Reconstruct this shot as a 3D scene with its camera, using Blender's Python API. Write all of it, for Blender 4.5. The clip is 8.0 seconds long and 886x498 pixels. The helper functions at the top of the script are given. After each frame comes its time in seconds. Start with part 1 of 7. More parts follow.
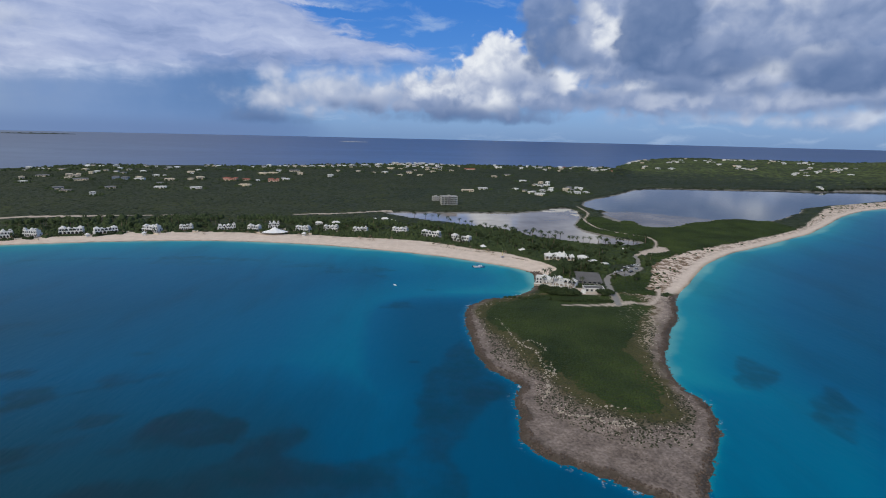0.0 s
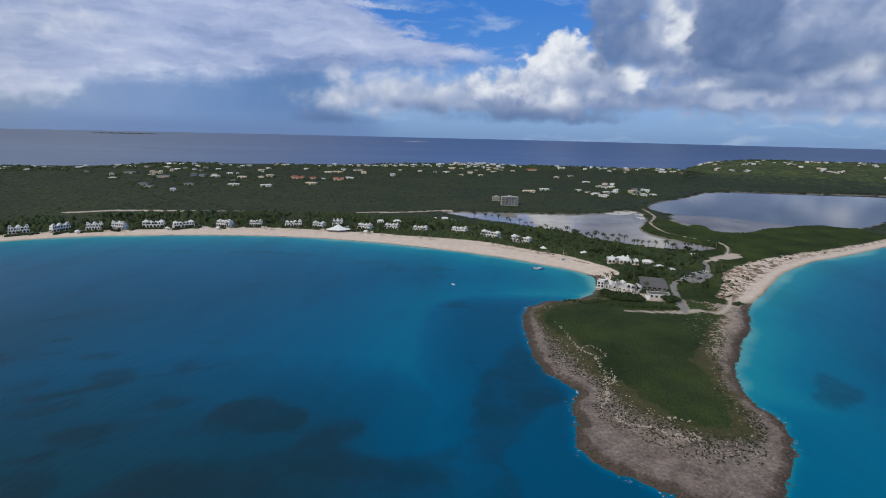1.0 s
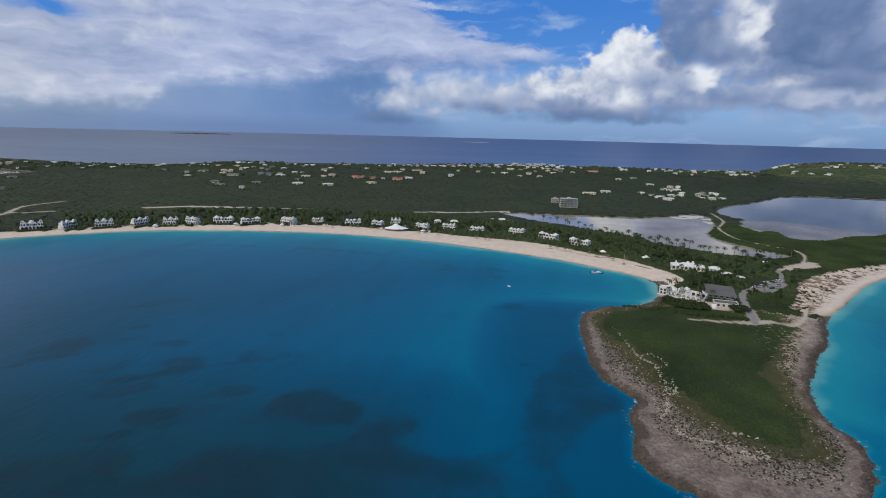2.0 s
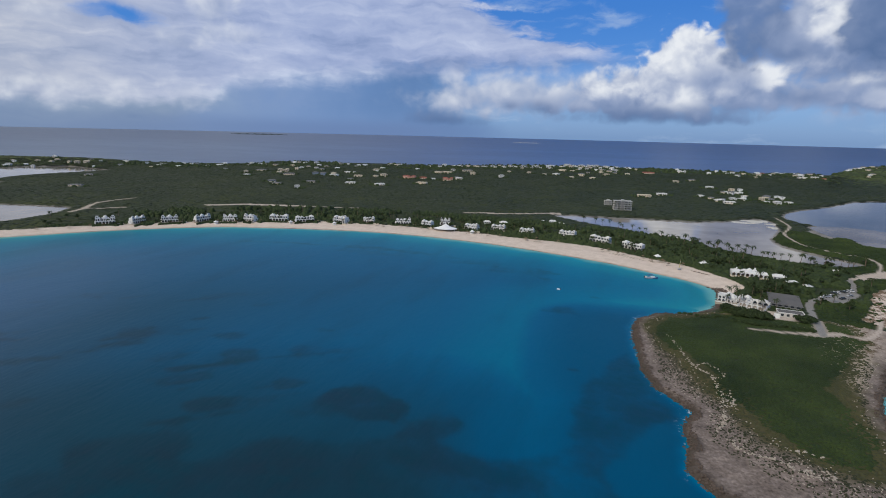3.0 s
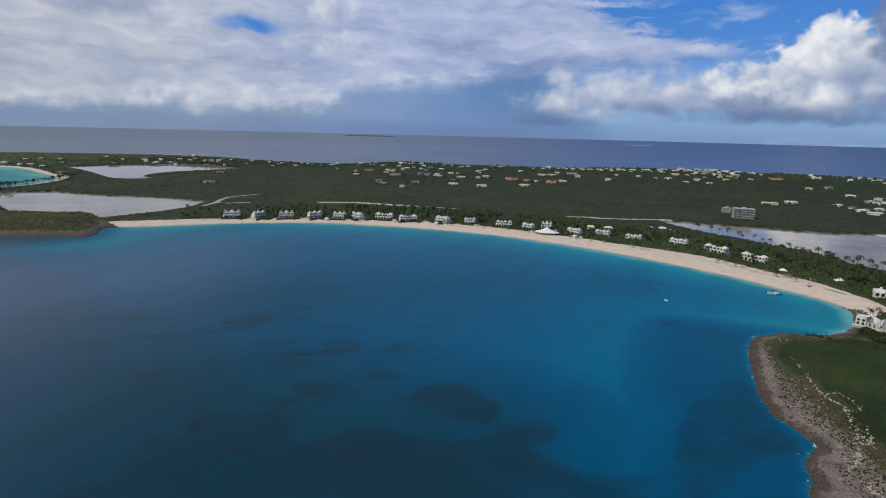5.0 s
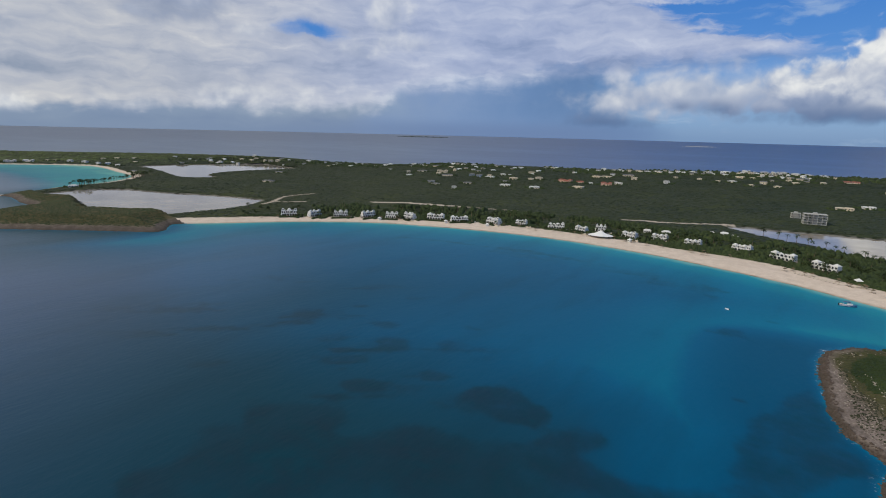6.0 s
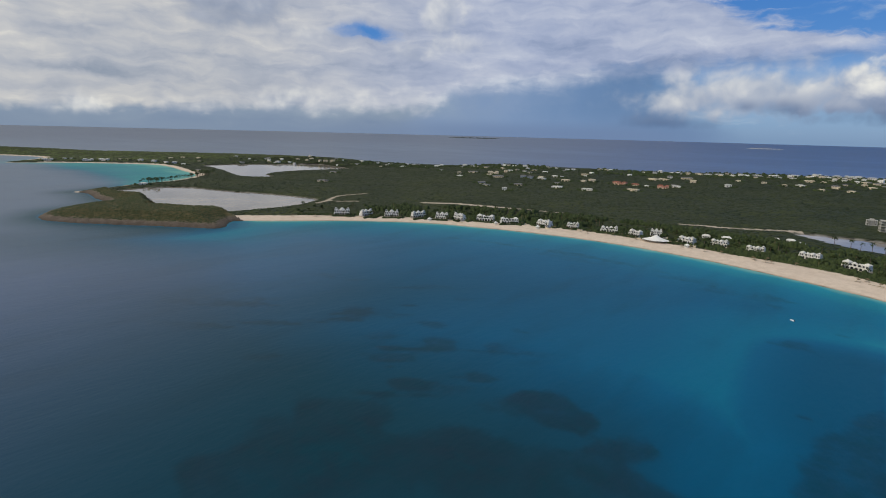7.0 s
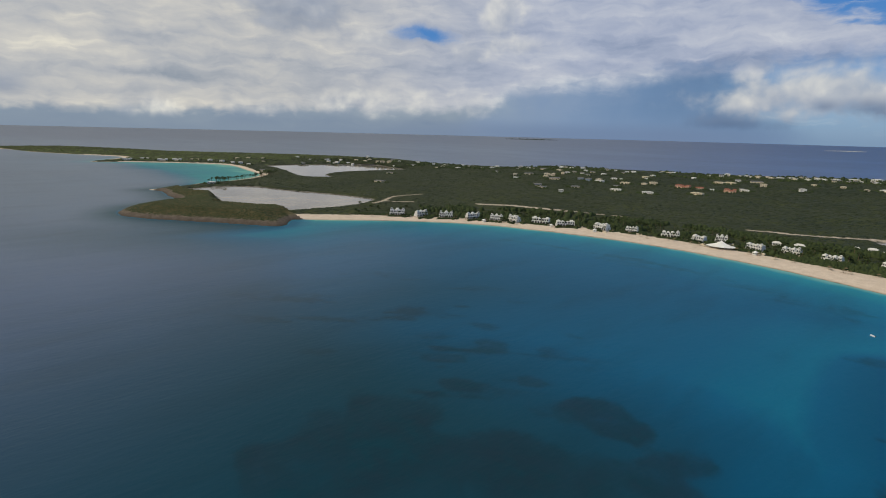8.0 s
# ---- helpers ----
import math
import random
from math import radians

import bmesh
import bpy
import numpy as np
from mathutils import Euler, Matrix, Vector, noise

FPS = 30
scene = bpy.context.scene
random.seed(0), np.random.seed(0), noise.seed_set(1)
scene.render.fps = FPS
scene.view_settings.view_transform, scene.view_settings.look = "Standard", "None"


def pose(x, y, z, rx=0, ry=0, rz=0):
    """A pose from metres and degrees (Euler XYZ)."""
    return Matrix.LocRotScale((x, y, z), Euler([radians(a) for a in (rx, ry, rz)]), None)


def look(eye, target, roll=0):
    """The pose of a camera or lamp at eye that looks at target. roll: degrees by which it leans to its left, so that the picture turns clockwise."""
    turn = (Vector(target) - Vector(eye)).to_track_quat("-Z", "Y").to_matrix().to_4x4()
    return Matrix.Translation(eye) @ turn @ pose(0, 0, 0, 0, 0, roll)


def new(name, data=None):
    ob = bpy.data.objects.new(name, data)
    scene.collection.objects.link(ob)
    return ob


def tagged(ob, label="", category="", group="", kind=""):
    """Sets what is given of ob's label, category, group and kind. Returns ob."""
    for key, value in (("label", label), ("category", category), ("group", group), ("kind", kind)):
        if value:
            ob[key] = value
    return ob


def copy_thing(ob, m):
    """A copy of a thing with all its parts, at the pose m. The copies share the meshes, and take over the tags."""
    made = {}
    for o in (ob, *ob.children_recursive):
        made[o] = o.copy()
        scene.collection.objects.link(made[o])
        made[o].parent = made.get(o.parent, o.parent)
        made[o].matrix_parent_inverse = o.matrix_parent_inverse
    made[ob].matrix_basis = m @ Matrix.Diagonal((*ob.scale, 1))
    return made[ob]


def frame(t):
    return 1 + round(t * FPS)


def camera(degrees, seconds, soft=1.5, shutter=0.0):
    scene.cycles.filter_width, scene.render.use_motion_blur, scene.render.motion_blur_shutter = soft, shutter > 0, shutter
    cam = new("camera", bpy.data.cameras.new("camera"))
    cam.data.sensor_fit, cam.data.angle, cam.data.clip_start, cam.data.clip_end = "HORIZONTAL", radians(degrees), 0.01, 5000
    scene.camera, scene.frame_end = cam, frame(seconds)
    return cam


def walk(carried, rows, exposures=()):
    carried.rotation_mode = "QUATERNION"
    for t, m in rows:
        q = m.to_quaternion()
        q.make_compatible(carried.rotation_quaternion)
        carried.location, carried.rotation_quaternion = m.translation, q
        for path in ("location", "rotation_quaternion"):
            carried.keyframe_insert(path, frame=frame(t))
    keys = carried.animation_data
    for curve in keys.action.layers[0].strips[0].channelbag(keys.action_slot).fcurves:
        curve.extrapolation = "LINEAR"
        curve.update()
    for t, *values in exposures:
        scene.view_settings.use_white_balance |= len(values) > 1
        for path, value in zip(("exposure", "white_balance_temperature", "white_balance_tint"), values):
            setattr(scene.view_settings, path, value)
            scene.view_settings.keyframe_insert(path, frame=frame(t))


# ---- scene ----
FOV = 79.44
EYE = (0.0, 0.0, 100.0)
cam = camera(FOV, 8.0, soft=1.0)


def aim(yaw, pitch, lean):
    """A pose at the hovering point: yaw to the left, pitch up, lean of the camera to its left."""
    return pose(*EYE, 0, 0, yaw) @ pose(0, 0, 0, 90 + pitch, 0, 0) @ pose(0, 0, 0, 0, 0, lean)


walk(cam, [
    (0.0, aim(-0.01, -11.93, 1.32)),
    (0.5, aim(3.21, -12.02, 1.35)),
    (1.0, aim(6.47, -12.07, 1.37)),
    (1.5, aim(9.42, -12.12, 1.39)),
    (2.0, aim(12.65, -12.16, 1.44)),
    (3.5, aim(20.44, -12.25, 1.42)),
    (4.0, aim(23.0, -12.26, 1.43)),
    (4.5, aim(25.75, -12.28, 1.44)),
    (5.0, aim(28.92, -12.31, 1.44)),
    (6.5, aim(37.1, -12.35, 1.43)),
    (7.0, aim(39.88, -12.36, 1.47)),
    (7.5, aim(42.81, -12.36, 1.46)),
    (8.0, aim(45.78, -12.37, 1.45)),
], exposures=[(0.0, 0.0, 6200, 9), (4.0, 0.0, 6250, 9), (6.0, 0.0, 6600, 7), (7.0, 0.0, 6950, 6), (8.0, 0.0, 7400, 4.5)])

# ---- light ----
SUN_EL, SUN_AZ = 42.0, 205.0          # azimuth clockwise from +y: the sun stands behind the hovering point


class Nodes:
    """Helper that builds a node tree."""

    def __init__(self, tree):
        self.t = tree
        tree.nodes.clear()

    def put(self, val, socket):
        if isinstance(val, bpy.types.NodeSocket):
            self.t.links.new(val, socket)
        else:
            socket.default_value = val

    def add(self, kind, ins=None, **props):
        n = self.t.nodes.new(kind)
        for k, v in props.items():
            setattr(n, k, v)
        for k, v in (ins or {}).items():
            self.put(v, n.inputs[k])
        return n

    def m(self, op, a, b=0.0, c=0.0, clamp=False):
        n = self.add("ShaderNodeMath", {0: a, 1: b, 2: c}, operation=op)
        n.use_clamp = clamp
        return n.outputs[0]

    def step(self, v, lo, hi):
        n = self.add("ShaderNodeMapRange", {"Value": v, "From Min": lo, "From Max": hi}, interpolation_type="SMOOTHSTEP", clamp=False)
        return n.outputs["Result"]

    def mix(self, f, a, b, blend="MIX"):
        n = self.add("ShaderNodeMix", data_type="RGBA", blend_type=blend)
        self.put(f, n.inputs[0])
        for v, i in ((a, 6), (b, 7)):
            self.put((*v, 1.0) if isinstance(v, tuple) and len(v) == 3 else v, n.inputs[i])
        return n.outputs[2]

    def noise(self, vec, scale, detail=4.0, rough=0.55, distort=0.0):
        return self.add("ShaderNodeTexNoise", {"Vector": vec, "Scale": scale, "Detail": detail, "Roughness": rough, "Distortion": distort}).outputs[0]

    def ramp(self, f, stops):
        n = self.add("ShaderNodeValToRGB", {"Fac": f})
        el = n.color_ramp.elements
        while len(el) < len(stops):
            el.new(0.5)
        for e, (p, c) in zip(el, stops):
            e.position, e.color = p, (*c, 1.0)
        return n.outputs[0]

    def vec(self, x, y, z=0.0):
        return self.add("ShaderNodeCombineXYZ", {0: x, 1: y, 2: z}).outputs[0]


world = bpy.data.worlds.new("sky")
scene.world = world
world.use_nodes = True
W = Nodes(world.node_tree)


# heaped clouds one by one, back to front: azimuth to the left, elevation of base and top, half-width, lightness, softness in degrees, cover
CLOUDS_EAST = [
    (-24.0, 1.5, 3.4, 13.0, 0.58, 0.9, 0.45), (-36.5, 1.1, 3.4, 4.6, 0.68, 0.8, 0.75), (-26.0, 1.5, 2.5, 3.4, 0.70, 0.6, 0.6), (-31.5, 1.4, 2.4, 2.6, 0.72, 0.6, 0.55),
    (-26.0, 2.4, 7.5, 19.0, 0.55, 0.8, 0.95), (-21.0, 2.9, 5.6, 5.0, 0.62, 0.7, 0.8), (-33.5, 2.8, 5.2, 6.5, 0.56, 0.7, 0.85), (-12.5, 2.6, 5.8, 6.0, 0.50, 0.6, 0.92),
    (-24.0, 4.0, 18.0, 13.0, 0.49, 0.9, 0.93), (-38.0, 4.4, 18.0, 9.0, 0.46, 0.9, 0.93), (-14.5, 5.4, 12.0, 4.0, 0.56, 0.7, 0.80), (-33.0, 9.0, 15.0, 3.0, 0.54, 0.9, 0.7),
    (-27.5, 7.6, 14.0, 4.6, 0.54, 1.0, 0.85), (-38.0, 8.5, 15.0, 3.4, 0.50, 0.9, 0.8), (-29.0, 4.6, 6.9, 3.4, 0.66, 0.5, 0.8),
    (-15.8, 8.0, 11.4, 1.7, 0.84, 0.5, 0.92), (-15.0, 5.0, 7.2, 2.2, 0.60, 0.5, 0.8), (-11.6, 4.4, 7.1, 1.8, 0.98, 0.4, 0.95), (-19.2, 4.7, 5.8, 1.8, 0.94, 0.4, 0.9), (-30.2, 4.9, 7.2, 1.7, 0.86, 0.5, 0.85), (-33.6, 6.6, 8.2, 2.0, 0.78, 0.6, 0.75)]
CLOUDS_HEAP = [
    (1.2, 2.0, 6.0, 5.2, 0.58, 0.5, 0.95), (-1.0, 2.2, 6.4, 4.6, 0.62, 0.6, 0.95), (-5.2, 2.6, 9.9, 4.0, 0.78, 0.35, 1.0), (-8.6, 3.2, 7.2, 2.8, 0.50, 0.6, 0.95), (-0.5, 2.4, 4.4, 3.0, 0.46, 0.6, 0.8), (-4.0, 1.9, 4.6, 3.2, 0.80, 0.6, 0.9),
    (-9.8, 2.3, 4.2, 2.6, 0.44, 0.6, 0.85), (2.6, 3.6, 5.6, 1.9, 0.84, 0.4, 0.85)]
CLOUDS_FRONT = [
    (-3.0, 1.4, 3.4, 8.8, 0.18, 0.6, 0.90), (-9.0, 1.4, 2.6, 2.4, 0.24, 0.5, 0.80), (-10.2, 6.6, 17.0, 2.7, 0.28, 0.7, 0.90), (-13.0, 6.6, 9.2, 1.9, 0.30, 0.5, 0.85),
    (-20.4, 5.7, 17.5, 3.4, 0.20, 0.6, 0.95), (-25.5, 5.6, 9.0, 5.2, 0.22, 0.7, 0.88), (-22.3, 4.2, 6.0, 2.8, 0.18, 0.4, 0.92), (-35.4, 4.0, 7.8, 4.6, 0.20, 0.5, 0.94), (-29.3, 4.0, 5.8, 2.0, 0.26, 0.5, 0.75),
    (-38.5, 2.9, 4.4, 3.4, 0.28, 0.5, 0.8), (-14.8, 3.2, 5.0, 1.8, 0.28, 0.6, 0.7)]
CLOUDS_NORTH = [
    (10.5, 2.0, 6.8, 9.6, 0.66, 1.4, 0.92), (15.6, 2.2, 5.8, 3.8, 0.66, 1.2, 0.85), (17.9, 2.2, 4.4, 1.3, 0.70, 0.8, 0.6), (6.6, 2.4, 4.6, 3.6, 0.66, 0.6, 0.8),
    (18.6, 0.9, 2.3, 3.8, 0.14, 0.5, 0.85), (8.4, 2.1, 3.7, 2.2, 0.22, 0.5, 0.85), (11.5, 2.6, 3.5, 0.8, 0.26, 0.35, 0.7), (15.2, 1.6, 2.4, 2.2, 0.66, 0.6, 0.6)]
CLOUDS_WEST = [
    (73.4, 0.9, 3.0, 1.7, 0.80, 0.7, 0.7), (76.0, 0.8, 2.2, 1.2, 0.72, 0.6, 0.6), (84.6, 2.2, 4.0, 1.8, 0.36, 0.8, 0.6), (52.5, 1.4, 4.0, 5.2, 0.72, 1.0, 0.6), (43.0, 1.6, 4.4, 1.9, 0.76, 0.8, 0.6), (57.5, 1.4, 3.6, 2.6, 0.78, 0.7, 0.5),
    (64.0, 1.2, 3.0, 4.0, 0.74, 0.9, 0.5), (43.4, 6.9, 9.0, 2.2, 0.74, 0.7, 0.6), (38.2, 7.8, 9.4, 2.8, 0.74, 0.7, 0.6), (53.4, 8.1, 9.7, 1.5, 0.74, 0.7, 0.6), (40.2, 9.0, 16.0, 2.0, 0.78, 0.8, 0.65), (60.6, 9.0, 14.2, 5.2, 0.40, 1.0, 0.6)]
DECK_GLOW = [  # lighter and darker parts of the flat deck: azimuth, elevation, half-width, half-height, amount
    (35.0, 5.3, 5.0, 0.8, 0.22), (28.0, 6.1, 4.0, 0.7, 0.12), (74.0, 10.0, 3.0, 1.0, 0.14), (82.0, 6.6, 6.0, 1.6, 0.14), (15.5, 8.6, 6.0, 0.8, 0.10), (3.5, 8.2, 4.0, 0.5, 0.12),
    (73.0, 4.5, 6.5, 0.6, -0.24), (60.0, 5.6, 7.0, 0.9, -0.12), (27.0, 8.4, 6.0, 0.8, -0.10), (13.5, 6.6, 10.5, 0.9, -0.42), (4.0, 7.2, 5.0, 0.5, -0.30), (22.0, 6.3, 3.0, 0.8, -0.20), (44.0, 6.0, 5.0, 0.9, -0.10)]


def node_group(name, ins, outs):
    """An empty node group with the given sockets (F: a number, C: a colour)."""
    tree = bpy.data.node_groups.new(name, "ShaderNodeTree")
    kinds = {"F": "NodeSocketFloat", "C": "NodeSocketColor"}
    for k, t in ins:
        tree.interface.new_socket(k, in_out="INPUT", socket_type=kinds[t])
    for k, t in outs:
        tree.interface.new_socket(k, in_out="OUTPUT", socket_type=kinds[t])
    n = Nodes(tree)
    return tree, n, n.add("NodeGroupInput").outputs, n.add("NodeGroupOutput").inputs


def cloud_group():
    """One cloud with a flat base and a heaped top, lit from above, laid over what is behind it."""
    names = "az el puff shade grain middle base rise width size ragged from to light cover".split()
    tree, n, i, o = node_group("cloud", [("behind", "C")] + [(k, "F") for k in names], [("Color", "C")])
    up = n.m("DIVIDE", n.m("SUBTRACT", i["el"], i["base"]), i["rise"])
    da = n.m("DIVIDE", n.m("SUBTRACT", i["az"], i["middle"]), i["width"])
    dv = n.m("SUBTRACT", n.m("MULTIPLY", up, 2.0), 0.75)
    dv = n.m("MAXIMUM", n.m("MULTIPLY", dv, -1.4), n.m("MULTIPLY", dv, 0.8))
    d = n.m("SQRT", n.m("ADD", n.m("MULTIPLY", da, da), n.m("MULTIPLY", dv, dv)))
    body = n.m("MULTIPLY", n.m("SUBTRACT", 1.0, d), i["size"])
    mask = n.step(n.m("ADD", body, n.m("MULTIPLY", i["puff"], i["ragged"])), i["from"], i["to"])
    mask = n.m("MULTIPLY", n.m("MULTIPLY", mask, n.step(d, 2.1, 1.25)), i["cover"])
    tone = n.m("ADD", n.m("ADD", n.m("MULTIPLY", n.m("SUBTRACT", up, 0.45), 0.30), n.m("MULTIPLY", i["shade"], i["grain"])), i["light"])
    paint = n.ramp(tone, [(0.0, (0.090, 0.155, 0.305)), (0.28, (0.165, 0.232, 0.395)), (0.5, (0.280, 0.345, 0.510)), (0.75, (0.510, 0.550, 0.660)), (1.0, (0.830, 0.835, 0.850))])
    n.put(n.mix(mask, i["behind"], paint), o["Color"])
    return tree


def blob_group():
    """A soft round spot, added to a value."""
    tree, n, i, o = node_group("spot", [(k, "F") for k in "value az el middle height width tall amount".split()], [("Value", "F")])
    da = n.m("DIVIDE", n.m("SUBTRACT", i["az"], i["middle"]), i["width"])
    de = n.m("DIVIDE", n.m("SUBTRACT", i["el"], i["height"]), i["tall"])
    k = n.m("EXPONENT", n.m("MULTIPLY", n.m("ADD", n.m("MULTIPLY", da, da), n.m("MULTIPLY", de, de)), -1.0))
    n.put(n.m("ADD", i["value"], n.m("MULTIPLY", k, i["amount"])), o["Value"])
    return tree


def build_sky():
    """Blue sky with a broken deck of cloud: heaped clouds to the north-east, a rain shower to the north-west."""
    sky = W.add("ShaderNodeTexSky", sky_type="NISHITA")
    sky.sun_disc = False
    sky.sun_elevation, sky.sun_rotation = radians(SUN_EL), radians(SUN_AZ)
    sky.altitude, sky.air_density, sky.dust_density, sky.ozone_density = 100.0, 1.0, 0.6, 2.0
    gen = W.add("ShaderNodeTexCoord").outputs["Generated"]
    sep = W.add("ShaderNodeSeparateXYZ", {0: gen})
    x, y, z = sep.outputs
    az = W.m("MULTIPLY", W.m("ARCTAN2", W.m("MULTIPLY", x, -1.0), y), 57.2958)      # degrees, to the left of +y
    el = W.m("MULTIPLY", W.m("ARCSINE", z), 57.2958)

    def off(n, k=1.0):
        return W.m("MULTIPLY", W.m("SUBTRACT", n, 0.5), k)

    def plus(*v):
        s = v[0]
        for q in v[1:]:
            s = W.m("ADD", s, q)
        return s

    def curve(v, pts):
        """A value that follows the given points (place, value), straight from one to the next."""
        pts = sorted(pts)
        out, last = pts[0][1], 0.0
        for (p, q), (p1, q1) in zip(pts, pts[1:]):
            slope = (q1 - q) / (p1 - p)
            out = W.m("MULTIPLY_ADD", W.m("MAXIMUM", W.m("SUBTRACT", v, p), 0.0), slope - last, out)
            last = slope
        return out

    def blob(value, a0, e0, ra, re, k):
        return W.add("ShaderNodeGroup", {"value": value, "az": az_b, "el": el_b, "middle": a0, "height": e0, "width": ra, "tall": re, "amount": k}, node_tree=blob_tree).outputs[0]

    # directions bent a little, so that no edge runs smooth
    flat = W.vec(az, el)
    bend_a, bend_e = W.noise(flat, 0.30, 4.0, 0.55), W.noise(W.vec(az, el, 31.0), 0.30, 4.0, 0.55)
    az_w, el_w = W.m("ADD", az, off(bend_a, 3.4)), W.m("ADD", el, off(bend_e, 1.6))

    def billow(da, de, scale, detail):
        p = W.vec(W.m("ADD", W.m("ADD", az, off(bend_a, 2.2)), da), W.m("MULTIPLY", W.m("ADD", W.m("ADD", el, off(bend_e, 2.2)), de), 1.25), 5.0)
        n = W.add("ShaderNodeTexVoronoi", {"Vector": p, "Scale": scale, "Smoothness": 0.8, "Detail": detail, "Roughness": 0.42, "Lacunarity": 2.2}, feature="SMOOTH_F1", normalize=True)
        return W.m("SUBTRACT", 1.0, W.m("MULTIPLY", n.outputs["Distance"], 1.75))

    b_big, b_lit = billow(0.0, 0.0, 0.30, 2.0), billow(0.55, 0.80, 0.30, 1.0)
    b_small, b_slit = billow(0.0, 0.0, 0.75, 1.0), billow(0.20, 0.32, 0.75, 0.0)
    soft_mid, soft_big = W.noise(flat, 0.50, 4.0, 0.50, 0.3), W.noise(flat, 0.16, 4.0, 0.5, 0.3)
    relief = plus(W.m("MULTIPLY", W.m("SUBTRACT", b_big, b_lit), 0.75), W.m("MULTIPLY", W.m("SUBTRACT", b_small, b_slit), 0.22))
    puff = plus(off(b_big, 1.15), off(b_small, 0.40), off(soft_mid, 1.2), 0.16)
    streak = W.noise(W.vec(W.m("MULTIPLY", az_w, 0.115), W.m("MULTIPLY", el_w, 0.62), 7.3), 1.0, 5.0, 0.55, 0.5)
    sheet = W.noise(W.vec(W.m("MULTIPLY", az_w, 0.26), W.m("MULTIPLY", el_w, 0.85), 2.0), 1.0, 5.0, 0.55, 0.4)

    az_b, el_b = W.m("ADD", az_w, off(b_small, 0.3)), W.m("ADD", el_w, off(sheet, 0.3))
    az_c, el_c = W.m("ADD", az, off(sheet, 0.5)), W.m("ADD", el, off(b_small, 0.2))
    shade = plus(W.m("MULTIPLY", relief, 0.60), off(b_big, 0.22), off(soft_mid, 0.75), off(soft_big, 0.40))
    cloud_tree, blob_tree = cloud_group(), blob_group()

    def cloud(col, a0, e0, e1, ra, light, soft, cover, grain=1.0):
        size = min(ra, (e1 - e0) / 2)
        values = {"behind": col, "az": az_c, "el": el_c, "puff": puff, "shade": shade, "grain": grain * (0.45 if light < 0.4 else 0.65 if light < 0.6 else 1.0), "middle": a0, "base": e0, "rise": e1 - e0, "width": ra, "size": size, "ragged": min(2.6, 0.35 + 0.75 * size),
                  "from": -0.35 * soft, "to": 0.25 + 1.5 * soft, "light": light, "cover": cover}
        return W.add("ShaderNodeGroup", values, node_tree=cloud_tree).outputs[0]

    haze = W.ramp(W.m("DIVIDE", el, 12.0), [(0.0, (0.135, 0.270, 0.530)), (0.2, (0.160, 0.330, 0.640)), (0.45, (0.105, 0.275, 0.640)), (0.7, (0.040, 0.205, 0.620)), (1.0, (0.024, 0.175, 0.590))])
    clear = W.mix(0.85, W.mix(1.0, sky.outputs[0], (0.11, 0.11, 0.11), "MULTIPLY"), haze)
    # thin high wisps
    col = W.mix(W.m("MULTIPLY", W.step(plus(streak, off(sheet, 0.5)), 0.52, 0.80), 0.42), clear, (0.50, 0.60, 0.74))
    # pale air low in the west, with faint falling rain
    west = W.m("MULTIPLY", W.step(az, 30.0, 46.0), W.step(el, 6.0, 2.5))
    col = W.mix(W.m("MULTIPLY", west, 0.95), col, W.ramp(plus(W.m("MULTIPLY", el, 0.12), off(soft_big, 0.35), off(sheet, 0.25)), [(0.0, (0.180, 0.250, 0.395)), (0.25, (0.265, 0.335, 0.460)), (0.6, (0.42, 0.47, 0.56))]))
    for c in CLOUDS_EAST:
        col = cloud(col, *c)
    # the rain shower
    reach = plus(W.m("DIVIDE", W.m("ABSOLUTE", W.m("SUBTRACT", az_w, 29.0)), 14.5), W.m("MULTIPLY", W.step(el, 2.6, 0.2), -0.25), off(soft_big, 0.5))
    rain = W.m("MULTIPLY", W.step(reach, 1.05, 0.55), W.step(el_w, 7.6, 6.0))
    rain_col = W.ramp(plus(W.m("DIVIDE", W.m("SUBTRACT", az, 18.0), 26.0), off(soft_big, 0.5), off(bend_a, 0.3)), [(0.0, (0.105, 0.195, 0.385)), (0.30, (0.140, 0.240, 0.455)), (0.65, (0.205, 0.300, 0.510)), (1.0, (0.270, 0.345, 0.495))])
    rain_col = W.mix(W.m("MULTIPLY", W.step(el, 3.0, 0.0), 0.6), rain_col, (0.185, 0.285, 0.500))
    col = W.mix(W.m("MULTIPLY", rain, 0.92), col, rain_col)
    for c in CLOUDS_NORTH:
        col = cloud(col, *c, grain=0.45)
    # the flat deck over the west and north-west, with its under edge and its ragged end against the blue
    under = curve(az_w, [(90, 0.9), (77, 1.2), (67, 1.5), (57, 1.8), (50, 2.0), (44, 2.1), (41.5, 2.7), (39, 3.9), (33, 4.6), (28.5, 4.9), (26, 5.3), (23.4, 5.7), (13, 6.0), (5.3, 6.7), (-1.0, 7.4), (-6, 8.0)])
    roof = curve(az_c, [(-7, 7.0), (-0.5, 8.0), (5.3, 9.2), (10.9, 10.8), (13, 11.7), (17, 13.6), (22, 18.0), (26, 20.0)])
    lower = W.step(plus(W.m("SUBTRACT", el, under), off(sheet, 1.6), off(b_small, 0.7), off(soft_mid, 0.8)), W.m("SUBTRACT", -0.3, W.m("MULTIPLY", W.step(az, 44.0, 36.0), 0.6)), W.m("ADD", 0.85, W.m("MULTIPLY", W.step(az, 44.0, 36.0), 0.9)))
